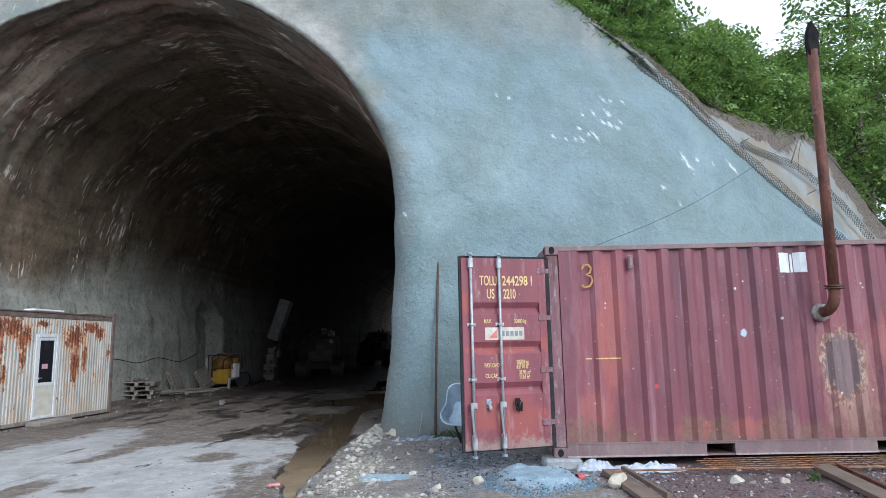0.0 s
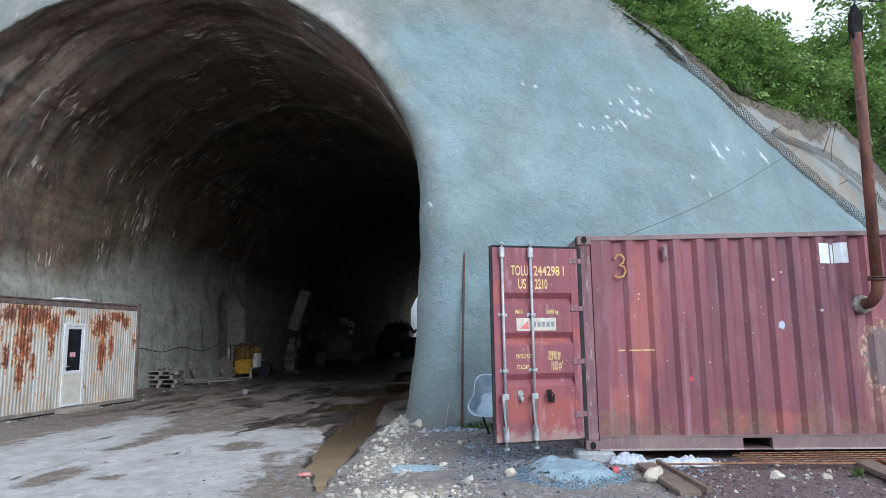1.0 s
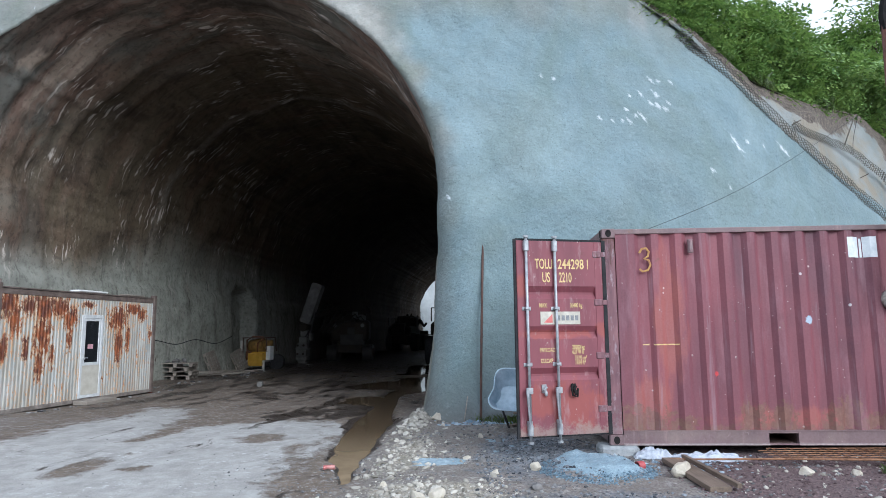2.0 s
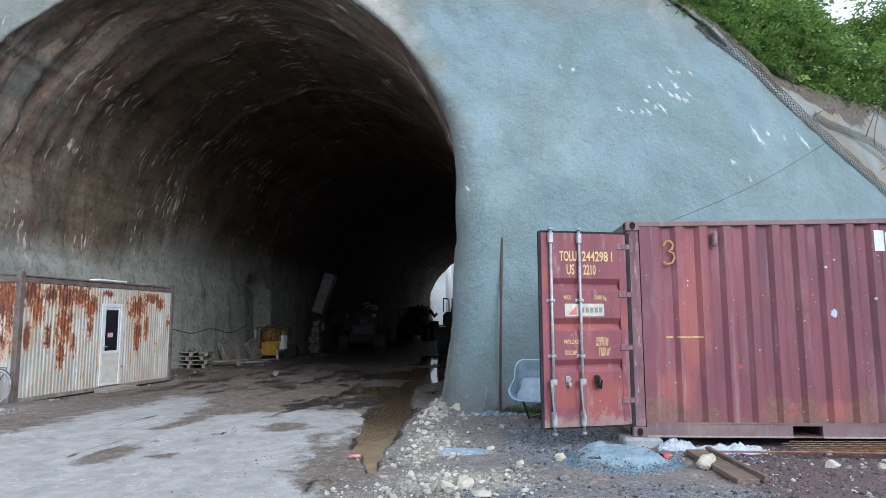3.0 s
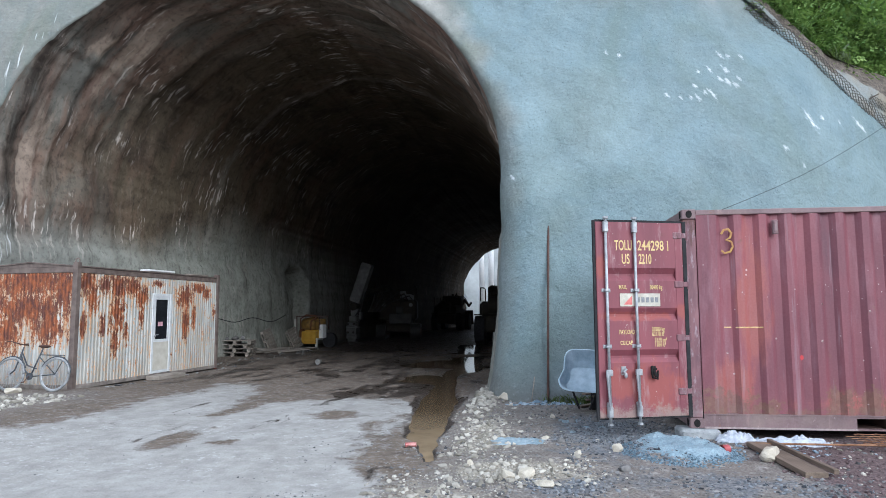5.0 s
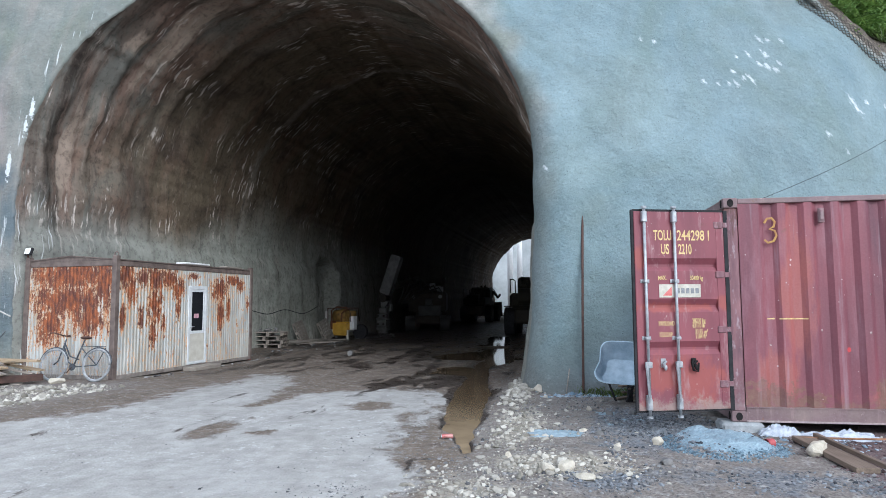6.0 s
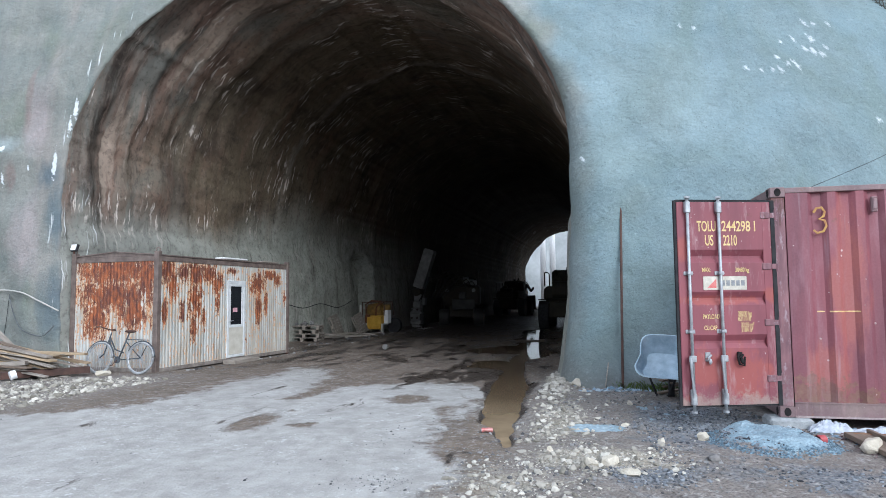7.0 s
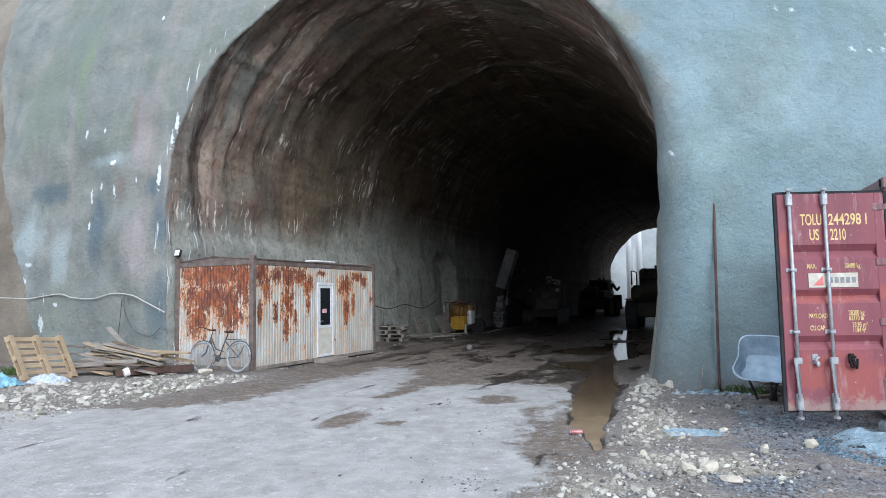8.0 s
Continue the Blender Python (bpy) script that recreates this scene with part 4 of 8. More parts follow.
    return tagged(ob, "brown sprayed concrete tunnel lining painted darker inwards, with grey lower band", "tunnel", kind="structure")


def sheet(name, rows, material, label, category):
    """A structure sheet from equal rows of points."""
    n = len(rows[0])
    verts = [p for r in rows for p in r]
    faces = [(i * n + j, i * n + j + 1, (i + 1) * n + j + 1, (i + 1) * n + j) for i in range(len(rows) - 1) for j in range(n - 1)]
    return tagged(mesh_ob(name, verts, faces, material, smooth=True), label, category, kind="structure")


build_portal()
build_lining()

# the pale bank between the sprayed face and the wood, and the wooded hill behind
xs = [2.63 + 0.11 * i for i in range(190)]
rows, soil = [], []
for x in xs:
    z0, z1 = along(EDGE, x) - 0.12, along(BANK, x)
    row = []
    for j in range(13):
        z = z0 + (z1 - z0) * j / 12
        b = 0.1 * nz(x * 0.7, z * 0.7, 1) + 0.05 * nz(x * 2.4, z * 2.4, 4)
        soil.append(max(1.0 * step01(0.5, 0.85, j / 12 + 0.12 * nz(x * 1.5, j * 0.3)) * step01(10.5, 8.5, x), 0.85 * step01(0.7, 1.0, j / 12), 0.95 * step01(10.3, 11.3, x) * step01(0.4, 0.75, j / 12), 0.9 * step01(6.6, 6.0, x) * step01(0.3, 0.6, j / 12)) * step01(13.5, 11.5, x) + 0.6 * step01(11.5, 13.0, x))
        row.append((x, face_y(x, z) + 0.06 + b * (1 if j else 0), z + 0.05 * nz(x * 3, j)))
    rows.append(row)
bank = sheet("bank", rows, M_BANK, "pale sprayed earth bank breaking into bare soil", "slope")
bank.data.attributes.new("soil", 'FLOAT', 'POINT').data.foreach_set("value", soil)

rows = []
for i in range(121):
    x = -60 + i
    zt = along(BANK, x)
    yb = face_y(max(x, -30), zt)
    row = []
    for j in range(41):
        s = (Y_END - yb) * (j / 40) ** 1.5
        climb = 0.12 * s if s < 14 else 1.7 + 0.03 * (s - 14)
        row.append((x, yb + 0.05 + s, zt - 0.05 + climb * step01(40, 12, x) + 0.25 * nz(x * 0.4, s * 0.4) * min(1, s)))
    rows.append(row)
sheet("hill", rows, M_GRASS_SOIL, "wooded earth hillside above the tunnel", "hill")

# brown rock cut past the end of the sprayed face
rows = []
for i in range(41):
    z = -0.3 + 0.5 * i
    rows.append([(-17.0 - 0.5 * j, face_y(-17.0 - 0.5 * j, z) + 0.5 + 0.25 * nz(j * 0.3, z * 0.5, 7), z) for j in range(60)])
sheet("rock_cut", rows, M_ROCKWALL, "bare brown rock cut beside the portal", "rock face")


# ---- ground ----
def spaced(a, b, fine_a, fine_b, step, grow):
    out = [fine_a + step * i for i in range(int((fine_b - fine_a) / step) + 1)]
    d = step
    while out[-1] < b:
        d *= grow
        out.append(out[-1] + d)
    d = step
    while out[0] > a:
        d *= grow
        out.insert(0, out[0] - d)
    return out


PUDDLE = [(-1.76, 6.75, 0.05), (-1.84, 7.5, 0.1), (-2.0, 8.1, 0.2), (-2.08, 9.0, 0.29), (-2.13, 9.8, 0.32), (-2.2, 11.1, 0.36), (-2.28, 13.0, 0.45), (-2.33, 16.0, 0.5), (-2.3, 19.0, 0.5), (-2.65, 23.0, 0.5), (-3.2, 31.5, 0.55)]


POOLS = [(-2.9, 15.6, 0.7, 1.0), (-3.2, 20.0, 1.3, 2.2), (-2.6, 24.0, 1.0, 2.0)]


def puddle_depth(x, y):
    """1 in the middle of the water, 0 at its shore and below 0 outside."""
    best = -9.0
    for (xa, ya, wa), (xb, yb, wb) in zip(PUDDLE, PUDDLE[1:]):
        if ya - 1.5 <= y <= yb + 1.5:
            u = min(1.0, max(0.0, (y - ya) / (yb - ya)))
            cx, w = xa + (xb - xa) * u, wa + (wb - wa) * u
            yy = min(max(y, ya), yb)
            d = math.hypot(x - cx + 0.1 * nz(y * 1.7, 3.0) + 0.03 * nz(x * 4, y * 3, 2.0), y - yy)
            best = max(best, 1 - d / w)
    for cx, cy, rx, ry in POOLS:
        u, v = (x - cx) / rx, (y - cy) / ry
        if abs(u) < 2.5 and abs(v) < 2.5:
            best = max(best, 1 - math.hypot(u, v) + 0.9 * nz(x * 0.9, y * 0.7, 6.0) + 0.35 * nz(x * 3, y * 2.5, 1.0))
    # ridges of mud that part the rut
    best -= 2.2 * math.exp(-((x + 1.92 + 0.1 * (y - 15.6)) / 0.4) ** 4 - ((y - 14.6) / 2.5) ** 4)
    best -= 1.6 * math.exp(-((y - 23.9 - 0.5 * (x + 3.0)) / 0.45) ** 2)
    return best


def heap_z(x, y):
    """A low flat-topped heap of blue powder before the container's corner."""
    d = math.hypot((x - 0.88) / 0.55, (y - 7.2) / 0.6) + 0.22 * nz(x * 2.5, y * 2.5, 3.0) + 0.10 * nz(x * 7, y * 7, 1.0)
    return (0.12 + 0.04 * nz(x * 3, y * 5, 3) + 0.026 * nz(x * 9, y * 9, 3) + 0.012 * nz(x * 19, y * 19, 6)) * step01(1.15, 0.5, d)


def slate_at(x, y):
    """Where dark blue-grey chippings lie."""
    return max(math.exp(-((x - 0.4) / 0.8) ** 2 - ((y - 8.0) / 1.4) ** 2), 0.85 * math.exp(-((x + 0.4) / 0.5) ** 2 - ((y - 5.7) / 0.35) ** 2), 0.6 * math.exp(-((x - 1.0) / 1.2) ** 2 - ((y - 5.9) / 0.5) ** 2))


def beige_at(x, y):
    """Where pale crumbled stone lies."""
    return max(math.exp(-((x + 0.85) / 0.7) ** 2 - ((y - 6.2) / 0.45) ** 2), 0.7 * math.exp(-((x + 1.7) / 0.6) ** 2 - ((y - 5.2) / 1.0) ** 2), 0.6 * math.exp(-((x + 1.25) / 0.35) ** 2 - ((y - 8.0) / 1.6) ** 2), 0.6 * math.exp(-((x - 0.2) / 0.6) ** 2 - ((y - 10.9) / 0.3) ** 2))


def ground_z(x, y):
    z = -0.09 * step01(9, 15, y) * step01(0.5, -2.0, x)
    z += 0.05 * step01(-1.9, -0.6, x) * step01(30, 12, y)
    z += 0.016 * nz(x * 0.9, y * 0.9) + 0.012 * nz(x * 3, y * 3, 2) * (0.6 + 1.2 * step01(-2.2, -0.8, x))
    z += 0.12 * step01(-8.4, -10.6, x + 0.4 * nz(y * 0.8, 2)) * step01(10.0, 8.4, y + 0.25 * (x + 12)) * step01(3, 6, y)
    berm = math.exp(-((x + 1.45 - 0.05 * (y - 9)) / 0.28) ** 2) * step01(9.0, 10.4, y) * step01(13.5, 12.4, y)
    z += 0.10 * berm
    z += heap_z(x, y)
    if -6.5 < x < 1 and 5 < y < 34:
        d = puddle_depth(x, y)
        z -= 0.07 * step01(-0.5, 0.6, d)
    return z


def left_verge(y):
    """Where the pale road gives way to mud on the cabin's side."""
    return -7.0 - 1.2 * max(0.0, 8.4 - y)


gx = spaced(-700, 700, -15, 8, 0.11, 1.16)
gx = sorted(gx + [-3.0 + 0.037 * i + 0.011 for i in range(52)] + [0.1 + 0.04 * i + 0.013 for i in range(38)])
gy = spaced(-500, 900, 3.0, 20, 0.11, 1.06)
gy = sorted(gy + [6.0 + 0.05 * i + 0.017 for i in range(120)])
verts, att = [], {"light": [], "wet": [], "blue": [], "red": [], "stony": [], "slate": [], "beige": []}
for y in gy:
    for x in gx:
        verts.append((x, y, ground_z(x, y)))
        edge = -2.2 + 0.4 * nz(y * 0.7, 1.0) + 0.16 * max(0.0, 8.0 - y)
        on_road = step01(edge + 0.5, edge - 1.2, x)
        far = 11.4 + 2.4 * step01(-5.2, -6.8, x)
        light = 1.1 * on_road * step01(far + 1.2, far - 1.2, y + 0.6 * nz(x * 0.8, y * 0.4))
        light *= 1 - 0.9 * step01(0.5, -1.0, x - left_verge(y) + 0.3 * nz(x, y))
        for (px, py, rx, ry) in ((-5.03, 7.65, 0.26, 0.75), (-3.55, 9.6, 0.34, 0.5), (-5.27, 10.05, 0.28, 0.8), (-4.75, 12.9, 0.3, 0.4), (-4.3, 7.4, 0.2, 0.15)):
            light -= 1.3 * math.exp(-((x - px) / rx) ** 2 - ((y - py) / ry) ** 2)
        att["light"].append(light)
        d = puddle_depth(x, y) if -6 < x < 2 and 5 < y < 35 else -9
        w = 0.75 * step01(-0.7, 0.0, d)
        # Wet mud in the tunnel; beyond y 20 more dark tone paints its dimness.
        w = max(w, (0.42 + 0.45 * step01(20, 30, y)) * step01(12.5, 16, y) * step01(60, 45, y) * step01(-10.5, -7.5, x + 0.08 * y) * (1 if abs(x) < 14 else 0))
        w = max(w, 0.8 * math.exp(-((x + 3.2) / 1.7) ** 2 - ((y - 13.0) / 1.8) ** 2))
        w = max(w, 0.62 * math.exp(-((x + 8.6 - 0.12 * (y - 16)) / 0.35) ** 2) * step01(12.5, 14, y) * step01(24, 20, y))
        att["wet"].append(w)
        b = 13.0 * heap_z(x, y)
        b = max(b, 1.2 * math.exp(-((x + 0.84) / 0.3) ** 4 - ((y - 7.6) / 0.2) ** 4))
        b = max(b, 0.62 * math.exp(-((x - 0.3) / 0.6) ** 2 - ((y - 10.6) / 0.3) ** 2))
        b = max(b, 0.42 * math.exp(-((x - 0.1) / 0.5) ** 2 - ((y - 8.6) / 0.9) ** 2))
        att["blue"].append(b)
        att["slate"].append(slate_at(x, y))
        att["beige"].append(beige_at(x, y))
        att["red"].append(step01(1.55, 2.1, x + 0.2 * nz(x, y)) * step01(9.5, 8, y) * step01(2, 4, y))
        att["stony"].append(max(step01(-2.1, -1.5, x + 0.3 * nz(y, x)), step01(-8.0, -9.5, x) * step01(13, 11, y)) * step01(15, 12, y))
n = len(gx)
faces = [(i * n + j, i * n + j + 1, (i + 1) * n + j + 1, (i + 1) * n + j) for i in range(len(gy) - 1) for j in range(n - 1)]
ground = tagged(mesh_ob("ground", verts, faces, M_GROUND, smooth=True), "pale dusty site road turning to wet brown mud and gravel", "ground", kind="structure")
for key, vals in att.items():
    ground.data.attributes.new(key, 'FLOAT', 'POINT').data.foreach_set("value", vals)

# brown water in the rut, its shore where the ground rises through it
rows = []
for i in range(60):
    y = 6.6 + (33.0 - 6.6) * i / 59
    lvl = -0.04 - 0.09 * step01(9, 15, y)
    left = -2.6 - 2.4 * step01(13.0, 17.0, y)
    rows.append([(left + (-1.35 + 0.05 * max(0, y - 14) - left) * j / 6, y, lvl) for j in range(7)])
sheet("water", rows, M_WATER, "brown muddy water lying in a wheel rut", "puddle")


# ---- shipping container ----
def corrugated(length, height, period, depth, flat=0.26, ramp_w=0.24, lead=0.0):
    """Outline points (s, d) of trapezoid sheet along its length; d runs from 0 to depth; the first wave starts after lead."""
    pts = [(0.0, 0.0)]
    k = 0
    while lead + (k + 1) * period <= length + 1e-6:
        b = lead + k * period
        pts += [(b + period * flat / 2, 0.0), (b + period * (flat / 2 + ramp_w), depth), (b + period * (1 - flat / 2 - ramp_w), depth), (b + period * (1 - flat / 2), 0.0)]
        k += 1
    pts.append((length, 0.0))
    return pts


def extrude_profile(pts, z0, z1, thick, m=None):
    """A sheet with thickness that follows (s, d): s along x, d along +y, upright."""
    bm = bmesh.new()
    rows = []
    for (s, d) in pts:
        rows.append([bm.verts.new((s, d, z0)), bm.verts.new((s, d, z1)), bm.verts.new((s, d + thick, z1)), bm.verts.new((s, d + thick, z0))])
    for a, b in zip(rows, rows[1:]):
        for k in range(4):
            bm.faces.new((a[k], b[k], b[(k + 1) % 4], a[(k + 1) % 4]))
    bm.faces.new(rows[0])
    bm.faces.new(rows[-1][::-1])
    if m is not None:
        bmesh.ops.transform(bm, matrix=m, verts=bm.verts)
    return bm


def lettering(text, size, material, parent, at, name="lettering", label="", squeeze=0.72):
    """Flat lettering that faces -y, as a thin mesh."""
    cu = bpy.data.curves.new(name, 'FONT')
    cu.body = text
    cu.size = size
    cu.extrude = 0.0006
    cu.offset = size * 0.015
    tmp = bpy.data.objects.new(name, cu)
    scene.collection.objects.link(tmp)
    dg = bpy.context.evaluated_depsgraph_get()
    me = bpy.data.meshes.new_from_object(tmp.evaluated_get(dg))
    bpy.data.objects.remove(tmp)
    me.materials.clear()
    me.materials.append(material)
    me.transform(Matrix.Translation(at) @ Matrix.Rotation(radians(90), 4, 'X') @ Matrix.Diagonal((squeeze, 1, 1, 1)))
    ob = new(name, me)
    ob.parent = parent
    if label:
        ob["label"] = label
    return ob


def casting(parent, x, y, z, fx, fy):
    """A corner casting with black discs painted in for its two shaded oval holes; fx, fy: which way is outside."""
    bm = bmesh.new()
    box(bm, x - 0.082, x + 0.082, y - 0.085, y + 0.085, z - 0.059, z + 0.059, 0.008)
    c = part("corner_casting", bm, M_RAIL, parent)
    # Flat black discs stand in for the shade inside the holes.
    for (dx, dy) in ((fx, 0), (0, fy)):
        bm = bmesh.new()
        disc(bm, (x + dx * 0.083, y + dy * 0.0855, z), (dx, dy, 0), 0.036, 0.006, 14)
        bmesh.ops.transform(bm, matrix=Matrix.Translation((0, 0, z)) @ Matrix.Diagonal((1, 1, 1.3, 1)) @ Matrix.Translation((0, 0, -z)), verts=bm.verts)
        part("casting_hole", bm, M_BLACK, c, "flat black disc for the shaded oval hole")
    return c


def side_waves():
    """The waves of the container's long side."""
    return corrugated(5.728, 0, 0.2876, 0.046, 0.28, 0.2, 0.19)


def build_container():
    L, W, H = 6.058, 2.438, 2.591
    c = thing("shipping_container", (1.18, 7.97, 0.16), "faded red corrugated steel shipping container with one door swung open", "container")
    # corner posts and castings
    for x, fx in ((0.0, -1), (L - 0.16, 1)):
        for y, fy in ((0.0, -1), (W - 0.16, 1)):
            part("corner_post", boxes((x + 0.006, x + 0.154, y + 0.006, y + 0.154, 0.118, H - 0.118), bevel=0.01), M_POST, c)
            for z in (0.059, H - 0.059):
                casting(c, x + 0.08, y + 0.08, z, fx, fy)
    # rails
    for y in (0.01, W - 0.07):
        part("top_rail", boxes((0.164, L - 0.164, y, y + 0.06, H - 0.07, H - 0.008), bevel=0.006), M_RAIL, c)
        pocket = (1.84, 2.18), (3.88, 4.22)
        xs = [0.164, pocket[0][0], pocket[0][1], pocket[1][0], pocket[1][1], L - 0.164]
        bm = bmesh.new()
        for a, b in ((xs[0], xs[1]), (xs[2], xs[3]), (xs[4], xs[5])):
            box(bm, a, b, y, y + 0.06, 0.0, 0.155)
        for a, b in ((xs[1], xs[2]), (xs[3], xs[4])):
            box(bm, a, b, y, y + 0.06, 0.135, 0.155)
            box(bm, a, b, y + 0.002, y + 0.058, 0.0, 0.018)
        box(bm, xs[0], xs[5], y - 0.008, y + 0.05, 0.155, 0.168)
        part("bottom_rail", bm, M_RAIL, c)
        bm = bmesh.new()
        for a, b in ((xs[0], xs[1]), (xs[2], xs[3]), (xs[4], xs[5])):
            box(bm, a, b, y - 0.014 if y < 1 else y + 0.06, y if y < 1 else y + 0.074, 0.0, 0.02)
        part("rail_lip", bm, M_LIP, c, "pale lower edge of the bottom rail")
    for a, b in pocket:
        part("fork_pocket", boxes((a, b, 0.075, W - 0.075, 0.019, 0.024), (a - 0.005, a, 0.07, W - 0.07, 0.0, 0.134), (b, b + 0.005, 0.07, W - 0.07, 0.0, 0.134)), M_DARKSTEEL, c)
    part("floor", boxes((0.07, L - 0.07, 0.072, W - 0.072, 0.135, 0.166)), M_DARKSTEEL, c)
    part("sill", boxes((0.03, 0.1, 0.165, W - 0.165, 0.0, 0.13)), M_RAIL, c)
    # sides, roof, far end
    pts = side_waves()
    part("side_panel", extrude_profile(pts, 0.168, H - 0.07, 0.003, Matrix.Translation((0.165, 0.018, 0))), M_SIDE, c)
    part("side_panel", extrude_profile(pts, 0.168, H - 0.07, 0.003, Matrix.Translation((0.165, W - 0.018, 0)) @ Matrix.Diagonal((1, -1, 1, 1))), M_RED, c)
    part("roof_panel", boxes((0.02, L - 0.02, 0.03, W - 0.03, H - 0.03, H - 0.022)), M_RED, c)
    pts = corrugated(W - 0.33, 0, (W - 0.33) / 8, 0.036)
    part("end_panel", extrude_profile(pts, 0.0, H - 0.1, 0.003, Matrix.Translation((L - 0.02, 0.165, 0)) @ Matrix.Rotation(radians(90), 4, 'Z')), M_RED, c)
    part("door_header", boxes((0.01, 0.09, 0.165, W - 0.165, H - 0.11, H - 0.01)), M_RAIL, c)
    build_door(c, 0.0, 0.0, 163.0, True)
    build_door(c, 0.02, W - 0.0, 90.0, False)
    return c


def build_door(c, hx, hy, turn, near):
    """A door leaf, built along +x from its hinge with its outside towards +y or -y, then swung."""
    w, h = 1.13, 2.28
    bm = bmesh.new()
    # leaf frame and three pressed panels, sunk between their ledges
    box(bm, 0.03, 0.13, -0.03, 0.025, 0.02, h, 0.004)
    box(bm, w - 0.1, w, -0.03, 0.025, 0.02, h, 0.004)
    box(bm, 0.13, w - 0.1, -0.03, 0.025, 1.74, h, 0.0)
    box(bm, 0.13, w - 0.1, -0.03, 0.025, 0.02, 0.12, 0.0)
    leaf = part("door", bm, M_REDDOOR, c, "open red steel door leaf")
    a = radians(turn)
    if near:
        leaf.matrix_basis = Matrix.Translation((hx, hy - 0.02, 0.135)) @ pose(0, 0, 0, 0, 0, 180 + 17.0) @ Matrix.Diagonal((1, 1, 1, 1))
    else:
        leaf.matrix_basis = Matrix.Translation((hx, hy - 0.02, 0.135)) @ pose(0, 0, 0, 0, 0, -90)
        leaf["label"] = "closed red steel door leaf"
    for z0, z1 in ((0.12, 0.79), (0.79, 1.27), (1.27, 1.74)):
        bm = bmesh.new()
        prof = [(z0, 0.023), (z1 - 0.15, 0.021), (z1 - 0.095, -0.018), (z1 - 0.07, -0.018), (z1, 0.023)]
        x0, x1 = 0.13, w - 0.1
        va = [[bm.verts.new((x, d, z)) for x in (x0, x1)] for z, d in prof]
        vb = [[bm.verts.new((x, -0.026, z)) for x in (x0, x1)] for z, d in prof]
        for p, q in zip(va, va[1:]):
            bm.faces.new((p[0], p[1], q[1], q[0]))
        for p, q in zip(vb, vb[1:]):
            bm.faces.new((p[0], q[0], q[1], p[1]))
        part("door_panel", bm, M_REDDOOR, leaf)
    bm = bmesh.new()
    for r in ((-0.02, 0.028, -0.02, 0.027, 0.0, h + 0.02), (w, w + 0.028, -0.02, 0.012, 0.0, h + 0.02), (0.03, w, -0.02, 0.012, h, h + 0.028), (0.03, w, -0.02, 0.012, 0.0, 0.02)):
        box(bm, *r)
    part("door_gasket", bm, M_RUBBER, leaf, "black rubber seal")
    for i, x in enumerate((0.66, 1.022)):
        part("lock_rod", tubes([[(x, 0.06, -0.05), (x, 0.06, h + 0.05)]], 0.017, 10), M_ZINC, leaf, "zinc locking rod", True)
        for z in (0.83, 1.475):
            part("rod_guide", boxes((x - 0.055, x + 0.055, 0.026, 0.034, z - 0.022, z + 0.022), (x - 0.03, x + 0.03, 0.034, 0.086, z - 0.012, z + 0.012), bevel=0.004), M_ZINC, leaf)
        for z in (0.03, h - 0.13):
            part("rod_bracket", boxes((x - 0.03, x + 0.03, 0.024, 0.085, z, z + 0.13), bevel=0.01), M_ZINC, leaf)
        for z in (-0.045, h + 0.045):
            bm = bmesh.new()
            disc(bm, (x, 0.06, z), (0, 0, 1), 0.032, 0.025, 10)
            part("cam", bm, M_ZINC, leaf)
        bm = bmesh.new()
        tube(bm, [(x + 0.035, 0.095, 0.56), (x + 0.04, 0.105, 0.48), (x + 0.028, 0.1, 0.3), (x + 0.012, 0.098, 0.12)], [0.022, 0.016, 0.012, 0.014], 8)
        box(bm, x - 0.03, x + 0.045, 0.06, 0.1, 0.5, 0.57, 0.006)
        box(bm, x - 0.03, x + 0.03, 0.026, 0.06, 0.14, 0.2, 0.006)
        part("lock_handle", bm, M_ZINC, leaf)
    for x in (0.83, 0.46) if near else ():
        bm = bmesh.new()
        box(bm, x - 0.03, x + 0.03, 0.02, 0.032, 0.5, 0.6, 0.004)
        tube(bm, [(x - 0.02, 0.03, 0.56), (x - 0.015, 0.07, 0.57), (x + 0.02, 0.07, 0.54), (x + 0.02, 0.03, 0.52)], 0.011, 8)
        bmesh.ops.create_icosphere(bm, subdivisions=2, radius=0.026, matrix=Matrix.Translation((x - 0.01, 0.062, 0.5)) @ Matrix.Diagonal((0.8, 0.5, 1.3, 1)))
        if x < 0.5:
            tube(bm, [(x + 0.02, 0.05, 0.6), (x + 0.045, 0.07, 0.55), (x + 0.03, 0.065, 0.47), (x - 0.03, 0.06, 0.45), (x - 0.04, 0.06, 0.55)], 0.012, 6)
        part("latch", bm, M_ZINC if x > 0.5 else M_BLACK, leaf)
    for z in (0.3, 0.92, 1.55, 2.13):
        bm = boxes((0.045, 0.15, 0.0, 0.036, z - 0.04, z + 0.04), bevel=0.008)
        box(bm, -0.04, 0.044, 0.012, 0.03, z - 0.03, z + 0.03, 0.004)
        disc(bm, (-0.03, 0.021, z), (0, 0, 1), 0.018, 0.12, 10)
        part("hinge", bm, M_POST, leaf)
    if not near:
        return
    # lettering, on a plate turned so that it reads from outside
    face = Matrix.Rotation(math.pi, 4, 'Z')

    def write(text, x, z, size, sq=0.72):
        ob = lettering(text, size, M_YELLOW, leaf, (0, 0, 0), "lettering", "faded yellow stencilled lettering", sq)
        ob.data.transform(Matrix.Translation((x, 0.0262, z)) @ face)

    write("TOLU", 0.9, 1.95, 0.165, 0.52)
    write("244298", 0.612, 1.95, 0.165, 0.69)
